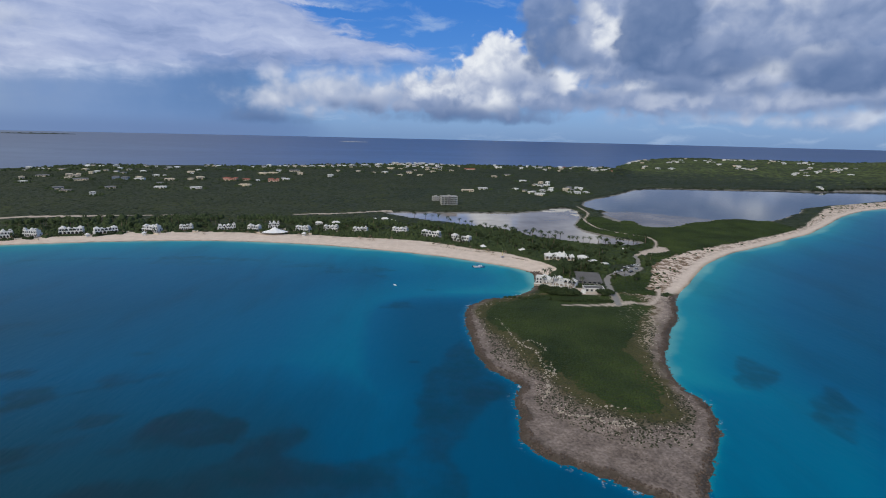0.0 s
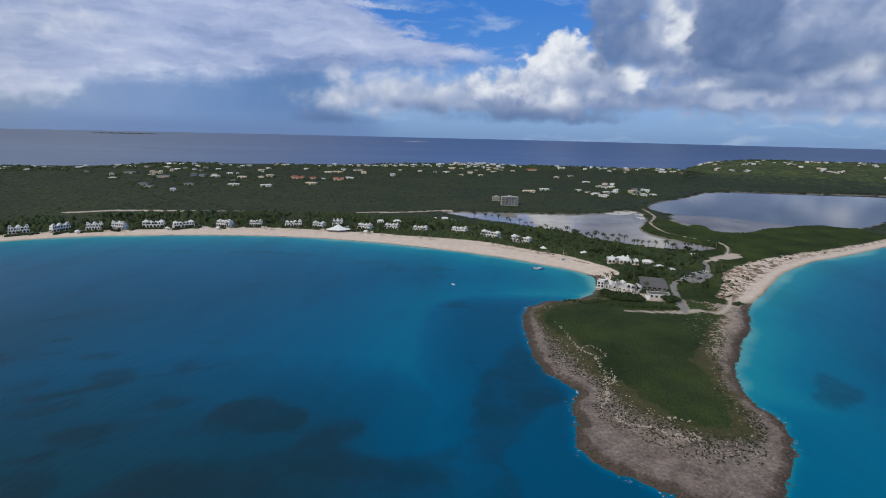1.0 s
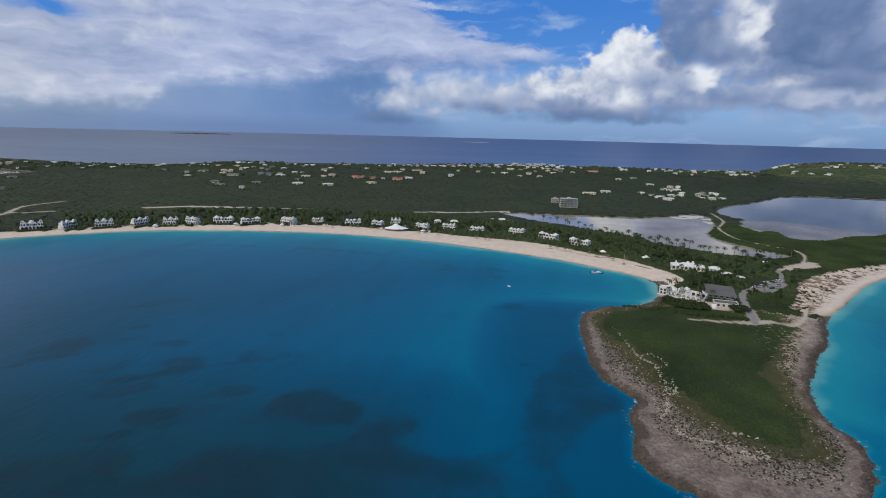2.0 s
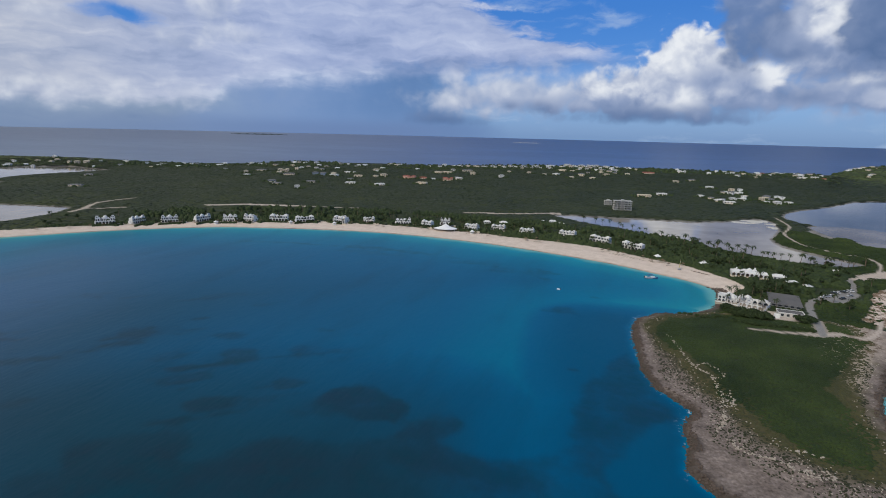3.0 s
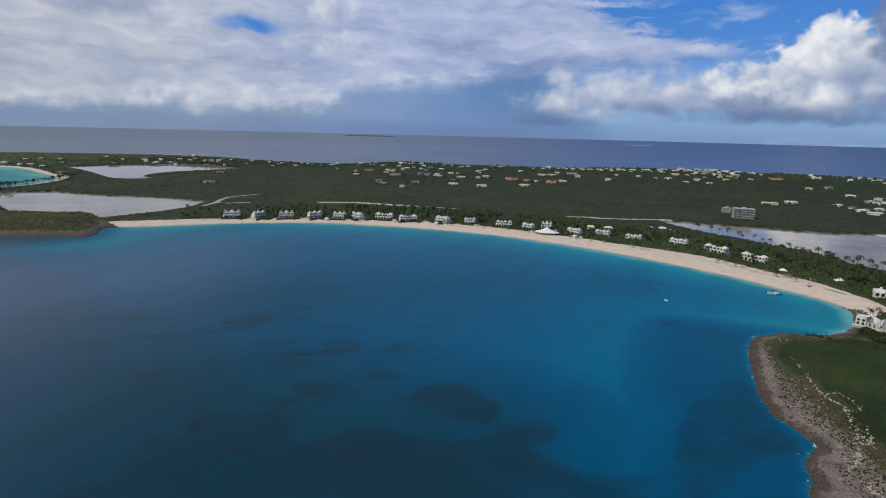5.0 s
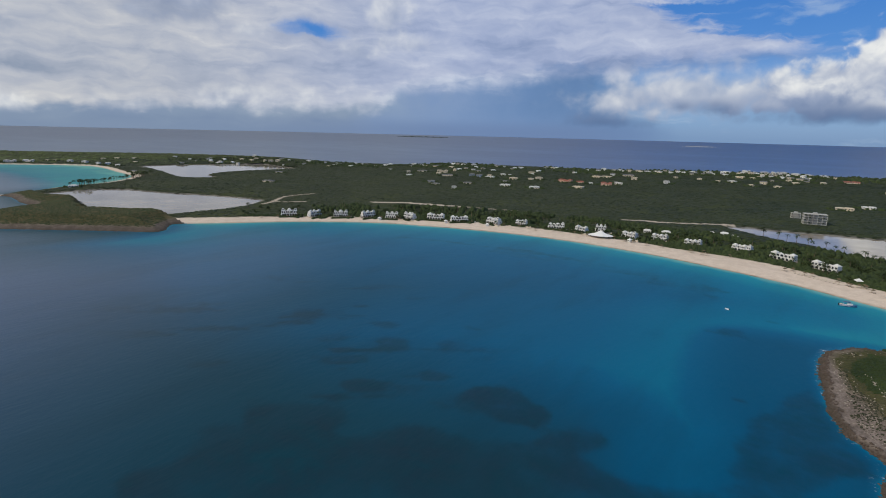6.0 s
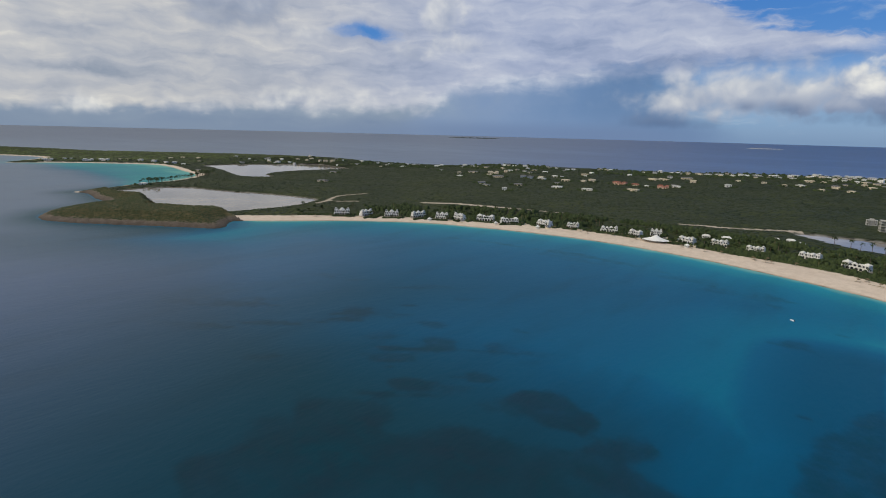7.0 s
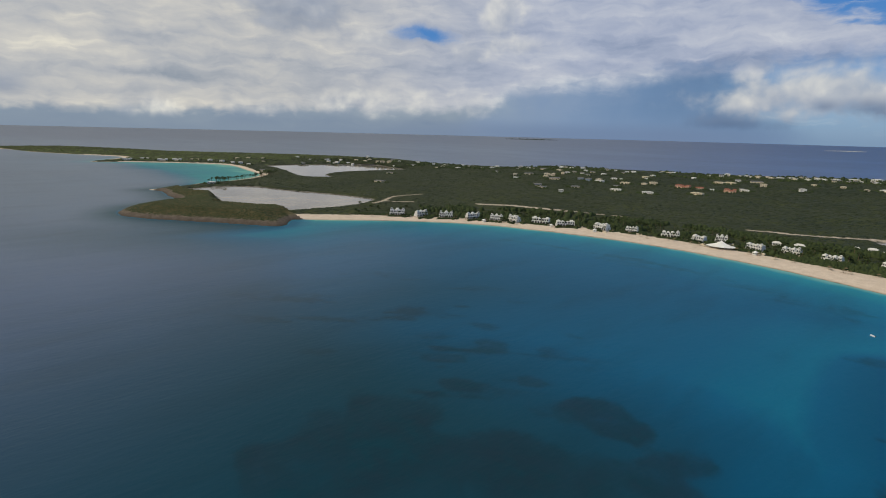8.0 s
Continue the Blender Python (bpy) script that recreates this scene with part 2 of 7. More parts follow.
    upper = W.step(plus(W.m("SUBTRACT", roof, el), off(streak, 5.0), off(sheet, 2.2)), -0.35, 1.1)
    hole = W.step(plus(blob(0.0, 48.3, 9.5, 3.6, 1.0, 1.1), off(sheet, 1.3), off(streak, 0.8)), 0.30, 1.10)
    deck = W.m("MULTIPLY", W.m("MULTIPLY", lower, upper), W.m("SUBTRACT", 1.0, hole))
    tone = plus(0.60, off(sheet, 0.62), off(streak, 0.45), off(soft_big, 0.30), W.m("MULTIPLY", relief, 0.13), W.m("MULTIPLY", W.step(W.m("SUBTRACT", el, under), 1.6, 0.2), 0.10))
    for spot in DECK_GLOW:
        tone = blob(tone, *spot)
    deck_col = W.ramp(tone, [(0.05, (0.130, 0.195, 0.345)), (0.30, (0.260, 0.315, 0.450)), (0.52, (0.395, 0.435, 0.560)), (0.74, (0.530, 0.550, 0.635)), (1.0, (0.790, 0.785, 0.790))])
    deck_col = W.mix(1.0, deck_col, W.mix(W.step(az, 30.0, 66.0), (0.92, 0.98, 1.12), (1.06, 1.04, 0.98)), "MULTIPLY")
    col = W.mix(W.m("MULTIPLY", deck, 0.97), col, deck_col)
    for c in CLOUDS_HEAP + CLOUDS_FRONT + CLOUDS_WEST:
        col = cloud(col, *c)
    # sea haze along the northern and western horizon
    low = W.m("MULTIPLY", W.m("MULTIPLY", W.step(el, 1.7, 0.1), W.step(az_c, 10.0, 24.0)), W.m("SUBTRACT", 0.75, W.m("MULTIPLY", W.step(az, 34.0, 60.0), 0.25)))
    col = W.mix(low, col, W.mix(W.step(az, 30.0, 70.0), (0.150, 0.225, 0.410), (0.245, 0.315, 0.435)))
    # overhead and behind: an even broken cover
    top = W.step(el, 14.5, 24.0)
    over = W.mix(W.step(W.m("ADD", soft_big, W.m("MULTIPLY", x, -0.30)), 0.42, 0.70), W.mix(0.75, clear, (0.21, 0.25, 0.31)), (0.47, 0.47, 0.465))
    col = W.mix(top, col, over)
    bg = W.add("ShaderNodeBackground", {"Color": col, "Strength": 1.0})
    out = W.add("ShaderNodeOutputWorld")
    W.t.links.new(bg.outputs[0], out.inputs[0])


build_sky()
sun = new("sun", bpy.data.lights.new("sun", "SUN"))
sun.data.energy, sun.data.angle, sun.data.color = 2.1, radians(8), (1.0, 0.90, 0.76)
sun.matrix_world = look((0, 0, 300), (-300 * math.sin(radians(SUN_AZ)), -300 * math.cos(radians(SUN_AZ)), 300 - 300 * math.tan(radians(SUN_EL))))

# ---- the plan ----
FAR = [  # azimuth to the left, foot of the hills, crest, height of the crest
    (100, 2700, 2900, 2), (90, 2560, 2800, 3), (85, 2450, 2600, 9), (81, 2250, 2500, 13), (77, 2130, 2350, 11), (73, 1800, 2200, 8), (65, 1560, 2000, 11),
    (57, 1620, 1800, 15), (52, 1480, 1700, 14), (47.5, 1250, 1600, 9), (45, 1100, 1550, 7), (39, 760, 1500, 9), (33, 760, 1500, 15),
    (25, 780, 1500, 13), (20, 780, 1480, 12), (11, 780, 1500, 17), (4, 790, 1550, 19), (-7, 830, 1600, 18), (-12.5, 1000, 1650, 17),
    (-17.5, 1180, 1750, 16), (-20, 1220, 2500, 19), (-23, 1250, 2600, 28), (-28, 1250, 2600, 32), (-35, 1250, 2600, 33), (-40, 1250, 2600, 45), (-60, 1300, 2700, 40)]
FAR.sort()
FA = np.array(FAR, float)
BAY = [(-538, 292), (-507, 330), (-468, 377), (-421, 419), (-379, 446), (-341, 459), (-296, 472), (-250, 482), (-201, 486), (-159, 484), (-116, 478), (-94, 473), (-68, 466),
       (-41, 457), (-16, 448), (8, 437), (31, 423), (52, 410), (64, 398), (69, 387), (67, 371)]
BAY_TOP = [(-572, 300), (-556, 318), (-507, 375), (-441, 434), (-396, 466), (-358, 486), (-322, 508), (-270, 517), (-216, 521), (-171, 520), (-125, 517), (-102, 511), (-74, 508),
           (-46, 505), (-18, 497), (8, 482), (33, 465), (48, 457), (65, 441), (77, 427), (88, 402), (84, 388)]
POINT = [(63, 350), (44, 329), (25, 321), (13, 297), (13, 271), (16, 241), (19, 223), (28, 210), (32, 204), (29, 192), (28, 179), (27, 168), (28, 160),
         (34, 153), (43, 147), (52, 140), (60, 134), (70, 129), (79, 134), (86, 148), (99, 169), (105, 187), (105, 198), (101, 207), (104, 223), (109, 239),
         (124, 270), (139, 296), (152, 331)]
EAST = [(160, 346), (170, 360), (181, 376), (198, 402), (219, 432), (235, 450), (251, 467), (273, 488), (319, 522), (376, 568), (416, 600), (456, 640), (505, 690), (566, 754), (639, 818), (724, 872),
        (900, 940), (1250, 1040), (1900, 1400), (2300, 1900)]
EAST_TOP = [(140, 346), (148, 368), (165, 410), (175, 425), (198, 455), (221, 473), (244, 494), (265, 508), (291, 525), (338, 560), (394, 603), (446, 652), (490, 705), (554, 781), (634, 873), (705, 925), (900, 990), (1250, 1075)]
WEST = [(-2521, 207), (-2276, 275), (-2094, 355), (-1923, 444), (-1825, 420), (-1684, 319), (-1640, 400), (-1572, 483), (-1491, 558), (-1406, 584), (-1226, 549), (-1130, 530),
        (-1076, 499), (-1030, 450), (-1005, 401), (-1000, 372), (-963, 317), (-936, 270), (-922, 250), (-890, 258), (-822, 247), (-775, 245), (-757, 221), (-742, 180),
        (-712, 160), (-690, 151), (-657, 155), (-621, 175), (-573, 210), (-535, 238), (-511, 255), (-516, 271)]
LAGOON_A = [(-72, 686), (-50, 698), (-2, 700), (20, 707), (57, 709), (92, 715), (117, 728), (137, 739), (175, 779), (183, 738), (172, 675), (154, 624), (156, 582),
            (174, 557), (198, 525), (191, 513), (167, 502), (142, 502), (131, 518), (113, 532), (93, 545), (75, 571), (52, 582), (34, 600), (13, 620), (-21, 640), (-47, 662)]
LAGOON_B = [(326, 997), (431, 1131), (603, 1147), (728, 1164), (800, 1150), (879, 1180), (1000, 1200), (1060, 1130), (931, 1060), (816, 986), (701, 923), (578, 849),
            (522, 783), (425, 691), (391, 708), (348, 692), (330, 699), (308, 716), (273, 748), (224, 763), (225, 857)]
POND_C = [(-900, 299), (-904, 327), (-912, 367), (-880, 403), (-810, 418), (-747, 443), (-692, 460), (-645, 469), (-627, 460), (-609, 432), (-597, 388), (-601, 364), (-601, 336), (-606, 312),
          (-634, 288), (-663, 280), (-698, 276), (-757, 294), (-790, 304), (-811, 296), (-847, 293)]
POND_D = [(-1365, 665), (-1362, 772), (-1316, 865), (-1274, 949), (-1175, 931), (-1089, 909), (-1097, 816), (-1092, 717), (-1056, 651), (-989, 622), (-1030, 582), (-1169, 620), (-1300, 653)]
SHOAL = [(223, 738), (271, 753), (309, 725), (350, 697), (332, 674), (302, 657), (268, 625), (239, 619), (240, 659), (226, 668)]
FLAT = [(206, 700), (222, 716), (232, 690), (228, 660), (212, 640), (203, 668)]
GREEN = [(32, 316), (60, 338), (100, 342), (130, 334), (128, 308), (120, 285), (106, 255), (98, 232), (94, 212), (95, 194), (90, 178), (72, 173), (57, 184), (49, 200), (44, 215), (32, 246), (21, 278), (20, 300)]


def smooth(points, n=4, closed=True):
    """A round line through the corner points (Catmull-Rom)."""
    p = np.array(points, float)
    q = np.vstack([p[-1], p, p[0], p[1]]) if closed else np.vstack([2 * p[0] - p[1], p, 2 * p[-1] - p[-2]])
    out = []
    for i in range(1, len(q) - 2):
        for k in range(n):
            t = k / n
            a, b, c, d = q[i - 1:i + 3]
            out.append(0.5 * (2 * b + (c - a) * t + (2 * a - 5 * b + 4 * c - d) * t * t + (3 * b - a - 3 * c + d) * t ** 3))
    if not closed:
        out.append(p[-1])
    return np.array(out)


def far_line(extra):
    az = np.linspace(-44, 88, 60)
    r = np.interp(az, FA[:, 0], FA[:, 2]) + extra
    return [(-R * math.sin(radians(a)), R * math.cos(radians(a))) for a, R in zip(az, r)]


def dist_line(x, y, line, closed):
    """The distance from each place to a line."""
    d = np.full(x.shape, 1e9)
    m = len(line) if closed else len(line) - 1
    for i in range(m):
        (ax, ay), (bx, by) = line[i], line[(i + 1) % len(line)]
        ex, ey = bx - ax, by - ay
        t = np.clip(((x - ax) * ex + (y - ay) * ey) / (ex * ex + ey * ey + 1e-9), 0, 1)
        np.minimum(d, (x - ax - t * ex) ** 2 + (y - ay - t * ey) ** 2, out=d)
    return np.sqrt(d)


def inside(x, y, line):
    c = np.zeros(x.shape, bool)
    for i in range(len(line)):
        (ax, ay), (bx, by) = line[i], line[(i + 1) % len(line)]
        if ay != by:
            c ^= ((ay > y) != (by > y)) & (x < (bx - ax) * (y - ay) / (by - ay) + ax)
    return c


def signed(x, y, line, reach=120.0):
    """Metres inside (above 0) or outside a closed line; places far outside it are left at -reach."""
    out = np.full(x.shape, -reach)
    lo, hi = line.min(0) - reach, line.max(0) + reach
    k = (x > lo[0]) & (x < hi[0]) & (y > lo[1]) & (y < hi[1])
    d = dist_line(x[k], y[k], line, True)
    out[k] = np.where(inside(x[k], y[k], line), d, -d)
    return out


def vnoise(x, y, size, seed=0):
    """Smooth random values, -1 to 1, with lumps of the given size."""
    u, v = x / size, y / size
    i, j = np.floor(u).astype(np.int64), np.floor(v).astype(np.int64)
    f, g = u - i, v - j
    f, g = f * f * (3 - 2 * f), g * g * (3 - 2 * g)

    def h(a, b):
        n = (a * 374761393 + b * 668265263 + seed * 1442695041) & 0xFFFFFFFF
        n = ((n ^ (n >> 13)) * 1274126177) & 0xFFFFFFFF
        return ((n ^ (n >> 16)) & 0xFFFF) / 32767.5 - 1.0

    return (h(i, j) * (1 - f) + h(i + 1, j) * f) * (1 - g) + (h(i, j + 1) * (1 - f) + h(i + 1, j + 1) * f) * g


def fbm(x, y, size, octaves=4, seed=0):
    s, a = 0, 1.0
    for k in range(octaves):
        s, a = s + a * vnoise(x, y, size / 2 ** k, seed + k), a * 0.5
    return s / 1.9


def sstep(v, lo, hi):
    t = np.clip((v - lo) / (hi - lo), 0, 1)
    return t * t * (3 - 2 * t)


LAND = smooth(BAY + POINT + EAST + far_line(120) + WEST, 3)
SAND = [smooth(BAY + BAY_TOP[::-1], 3), smooth(EAST + EAST_TOP[::-1], 3)]
PONDS = [smooth(q, 3) for q in (LAGOON_A, LAGOON_B, POND_C, POND_D, SHOAL)]
GREEN_L, FLAT_L = smooth(GREEN, 3), smooth(FLAT, 3)
POINT_L = smooth(POINT, 3, closed=False)
HEAD_L = smooth(WEST[20:], 3, closed=False)
TRACKS = [  # roads and sandy tracks: half width, line
    (1.1, [(73, 305), (83, 304), (95, 305), (107, 309), (117, 315), (128, 315), (140, 332), (150, 356)]),
    (3.5, [(170, 455), (186, 467), (205, 481)]),
    (4.0, [(180, 467), (192, 478), (206, 491)]),
    (1.0, [(167, 453), (190, 475), (210, 517), (212, 546), (197, 560), (180, 581), (173, 608), (176, 661), (196, 720), (198, 794)]),
    (6.0, [(-500, 556), (-464, 582), (-418, 594), (-385, 605)]), (1.6, [(-385, 605), (-352, 610), (-300, 625)]),
    (2.6, [(-590, 440), (-602, 465), (-631, 504), (-636, 529), (-634, 569)]),
    (1.6, [(-606, 468), (-588, 473), (-571, 494)]),
    (3.5, [(-180, 646), (-160, 653), (-123, 665), (-71, 701)]),
    (9.0, [(86, 338), (98, 336)]),
]

ROADS = [(1.9, [(107, 309), (111, 333), (115, 356), (120, 375), (132, 392), (146, 404), (159, 422), (167, 453)]), (6.0, [(137, 388), (144, 398), (152, 410)])]


def survey(x, y):
    """What the land is at each place: height and kind of surface."""
    d = signed(x, y, LAND, 400.0)
    point = dist_line(x, y, POINT_L, False)
    head = dist_line(x, y, HEAD_L, False)
    isrock = ((point < 75) & (y < 335) & (x > 0)) | ((head < 90) & (x < -500) & (y < 300))
    rag = np.where(isrock, 2.0 * fbm(x, y, 9, 4, 3) + 1.3 * fbm(x, y, 3.5, 2, 4) - 1.3, 0.8 * fbm(x, y, 25, 3, 5))
    d = d + rag
    pond = np.full(x.shape, -400.0)
    for p in PONDS:
        pond = np.maximum(pond, signed(x, y, p, 60.0))
    pond = pond + 3.0 * fbm(x, y, 20, 3, 8)
    sand = np.maximum(signed(x, y, SAND[0], 60.0), signed(x, y, SAND[1], 60.0)) + 2.5 * fbm(x, y, 14, 4, 11)
    sand = np.maximum(sand, np.where((d < 30) & (x < -900), np.where(y > 380, 17.0, 6.0) - d, -60.0))
    green = signed(x, y, GREEN_L, 60.0) + 5.0 * fbm(x, y, 16, 4, 21)
    flat = signed(x, y, FLAT_L, 60.0) + 4.0 * fbm(x, y, 22, 3, 31)
    az = np.degrees(np.arctan2(-x, y))
    r = np.hypot(x, y)
    foot, crest, top = (np.interp(az, FA[:, 0], FA[:, k]) for k in (1, 2, 3))
    up = np.clip((r - foot) / (crest - foot), 0, 1)
    hill = (top - 2.0) * (0.55 * up + 0.45 * sstep(up, 0.2, 1.0)) * sstep(r, crest + 115, crest + 10)
    hill = np.maximum(hill, 0) * (1 + 0.10 * fbm(x, y, 260, 3, 41))
    z_sand = np.clip(d * 0.085, -6, 2.0)
    z_rock = np.where(d > 0, 1.3 * sstep(d, 0, 2.5) + 2.2 * sstep(d, 4, 45) + 0.35 * fbm(x, y, 5, 3, 51) * sstep(d, 0, 4), d * 0.5)
    z = np.where(isrock, z_rock, z_sand)
    z = np.where((head < 90) & isrock & (x < -500), np.where(d > 0, z_rock + 2.6 * sstep(d, 0, 11) + 4.0 * sstep(d, 8, 45), z_rock), z)
    z = np.clip(z, -6, None) + np.where(d > 0, hill + 0.5 * sstep(d, 30, 80) * (1 + fbm(x, y, 60, 3, 61)), 0)
    z = np.where(pond > -14, z * (1 - sstep(pond, -14, 0)) + (0.4 - 0.05 * np.clip(pond, -14, 14)) * sstep(pond, -14, 0), z)
    track = np.full(x.shape, 50.0)
    for w, line in TRACKS:
        track = np.minimum(track, dist_line(x, y, smooth(line, 4, False), False) - w)
    road = np.full(x.shape, 99.0)
    for w, line in ROADS:
        road = np.minimum(road, dist_line(x, y, smooth(line, 4, False), False) - w)
    track = np.minimum(track, road + 0.5)
    return dict(z=z, road=road, d=d, rock=isrock, pond=pond, sand=sand, green=green, flat=flat, track=track, az=az, r=r, hill=hill)


# ---- places of the buildings ----
VILLAS = [(-489, 397, 18), (-466, 414, 18), (-443, 433, 18), (-418, 452, 19), (-393, 465, 16), (-375, 475, 17), (-349, 490, 20), (-322, 498, 20), (-285, 511, 18), (-257, 523, 14),
          (-219, 530, 19), (-191, 529, 13), (-176, 545, 12), (-142, 530, 18), (-115, 537, 17), (-84, 530, 17), (-44, 534, 19), (-12, 516, 20), (17, 496, 21)]
HILL_A = [(-762, 1014, 27, 5, 1), (-709, 1022, 30, 8, 3), (-656, 964, 30, 5, 1), (-816, 1146, 19, 4, 1), (-818, 1232, 15, 6, 0), (-613, 846, 18, 4, 4), (-578, 812, 16, 5, 1), (-513, 776, 10, 8, 0),
          (-542, 865, 19, 3, 1), (-610, 993, 14, 8, 4), (-591, 991, 14, 8, 4), (-652, 1088, 13, 4, 1), (-568, 997, 21, 7, 0), (-575, 1069, 16, 6, 0), (-519, 1010, 21, 4, 3)]
HILL_B = [(-474, 890, 23, 6, 0), (-502, 944, 13, 3, 1), (-418, 898, 23, 4, 0), (-552, 1168, 19, 7, 3), (-476, 1044, 17, 8, 3), (-417, 1043, 33, 13, 2), (-359, 962, 24, 6, 3), (-390, 1054, 17, 7, 2),
          (-402, 1190, 24, 5, 3), (-384, 1202, 26, 7, 3), (-334, 1047, 25, 10, 2), (-319, 1077, 19, 6, 0), (-353, 1262, 30, 5, 1), (-320, 1190, 15, 8, 3), (-253, 1274, 11, 4, 3), (-205, 1276, 12, 5, 3),
          (-165, 1252, 10, 6, 3), (-140, 1267, 18, 6, 0)]
CREST = [(-424, 1385, 15, 4, 0), (-344, 1395, 18, 4, 0), (-322, 1406, 21, 6, 0), (-276, 1422, 18, 4, 0), (-248, 1440, 18, 6, 0), (-217, 1457, 24, 6, 0), (-181, 1498, 21, 6, 0), (-142, 1540, 22, 8, 0),
         (-102, 1524, 18, 8, 0), (-81, 1543, 21, 9, 0), (-64, 1556, 15, 8, 0), (-38, 1533, 20, 8, 0), (-11, 1551, 20, 6, 0), (18, 1551, 20, 6, 0), (-138, 1376, 24, 6, 3), (-757, 1235, 12, 4, 0),
         (-630, 1217, 14, 4, 1), (-682, 1161, 14, 4, 1)]
HILL_C = [(-84, 1272, 17, 11, 1), (-56, 1219, 14, 4, 3), (-44, 1370, 13, 4, 3), (-30, 1322, 17, 4, 3), (-100, 1210, 12, 4, 3), (66, 1417, 35, 5, 2), (147, 1484, 25, 8, 0), (259, 1566, 11, 7, 0),
          (115, 1245, 15, 4, 3), (151, 1290, 17, 4, 1), (42, 960, 28, 5, 3), (72, 1000, 21, 5, 0), (134, 1006, 13, 5, 0), (170, 1165, 19, 7, 0)]
LAKE = [(186, 1096, 14, 5, 0), (208, 1098, 21, 5, 0), (157, 960, 17, 6, 0), (183, 998, 13, 7, 0), (198, 1001, 14, 6, 0), (168, 940, 21, 3, 0), (230, 982, 10, 4, 0), (241, 967, 13, 9, 0), (262, 987, 14, 5, 0),
        (296, 1529, 14, 7, 3), (350, 1585, 14, 7, 2), (396, 1640, 16, 6, 0), (420, 1660, 18, 7, 0), (424, 1523, 26, 7, 0), (458, 1551, 22, 7, 0), (471, 1522, 10, 7, 2)]
CLUSTERS = [  # azimuth from and to, distance from and to, number of houses
    (-20.9, -18.6, 2150, 2480, 14), (-26.5, -22.0, 2190, 2500, 15), (-30.6, -27.0, 2360, 2570, 9), (-34.4, -30.6, 2300, 2480, 13), (-37.3, -33.5, 1950, 2200, 18), (-34.2, -32.7, 1800, 1870, 4),
    (-30.0, -27.7, 1940, 2030, 6), (-25.0, -20.0, 1860, 1970, 9), (-17.3, -14.6, 1610, 1700, 8), (-36.8, -34.9, 1380, 1500, 8), (-11.5, -9.2, 990, 1200, 7), (-15.2, -13.6, 1050, 1090, 3)]
CLUSTERS += [
    (-15.6, -13.1, 1640, 1760, 5), (-12.3, -10.5, 1560, 1650, 4), (31.1, 34.2, 1430, 1500, 5), (7.0, 20.0, 1420, 1490, 36), (-1.6, 6.7, 1470, 1550, 34), (-0.8, 5.8, 1340, 1450, 8), (-6.6, -5.1, 1530, 1600, 3),
    (36.0, 47.0, 1420, 1520, 18), (22.0, 36.0, 1400, 1490, 16), (50.0, 60.0, 1600, 1750, 12), (0.0, 5.5, 1400, 1540, 22), (6.0, 18.0, 1390, 1490, 14), (-13.5, -6.0, 1480, 1600, 12), (-14.0, -8.5, 960, 1120, 8), (-30.0, -26.5, 1950, 2150, 9), (-38.0, -33.0, 1900, 2100, 7), (10.0, 34.0, 1020, 1380, 12)]
WEST_A = [(-1694, 411, 30, 8, 0), (-1737, 461, 11, 7, 0), (-1733, 475, 9, 7, 0), (-1642, 487, 31, 8, 0), (-1631, 522, 29, 8, 0), (-1642, 566, 9, 7, 3), (-1631, 579, 9, 7, 3), (-1572, 592, 15, 8, 0),
          (-1522, 606, 15, 8, 0), (-1458, 610, 11, 8, 0), (-1437, 622, 14, 8, 0), (-1391, 625, 13, 6, 0), (-1630, 696, 13, 5, 3), (-1628, 731, 13, 5, 3), (-955, 360, 15, 5, 0), (-1191, 566, 12, 6, 1)]
WEST_B = [(-1297, 890, 9, 8, 0), (-1332, 960, 13, 7, 3), (-1280, 966, 10, 10, 3), (-1262, 972, 16, 11, 3), (-1246, 984, 16, 10, 3), (-1370, 954, 14, 5, 3), (-1345, 985, 14, 5, 3), (-985, 779, 18, 4, 1),
          (-831, 633, 24, 5, 1), (-1584, 756, 13, 5, 3), (-1568, 866, 14, 5, 0), (-1191, 1048, 17, 5, 0)]
DISTRICTS = (HILL_A, HILL_B, CREST, HILL_C, LAKE, WEST_A, WEST_B)
FEET = [(x, y + 2, w * 0.55 + 1.5) for x, y, w in VILLAS] + [(x, y, w * 0.42) for q in DISTRICTS for x, y, w, h, c in q] + [
    (96, 433, 15), (79, 355, 12), (103, 369, 13), (99, 341, 7), (84, 326, 4), (7, 777, 15), (-13, 822, 7), (-166, 517, 13), (116, 431, 5), (145, 405, 15)]


# ---- materials ----
def material(name):
    mat = bpy.data.materials.new(name)
    mat.use_nodes = True
    return mat, Nodes(mat.node_tree)


def finish(n, color, rough=0.8, bump=None, strength=0.3, dist=0.1, metal=0.0, spec=0.5):
    b = n.add("ShaderNodeBsdfPrincipled", {"Roughness": rough, "Metallic": metal, "Specular IOR Level": spec})
    n.put((*color, 1.0) if isinstance(color, tuple) and len(color) == 3 else color, b.inputs["Base Color"])
    if bump is not None:
        k = n.add("ShaderNodeBump", {"Strength": strength, "Distance": dist, "Height": bump})
        n.t.links.new(k.outputs[0], b.inputs["Normal"])
    o = n.add("ShaderNodeOutputMaterial")
    n.t.links.new(b.outputs[0], o.inputs[0])
    return b


def place(n):
    return n.add("ShaderNodeTexCoord").outputs["Object"]


def where(n):
    return n.add("ShaderNodeNewGeometry").outputs["Position"]


def attr(n, name):
    return n.add("ShaderNodeAttribute", attribute_name=name).outputs["Fac"]


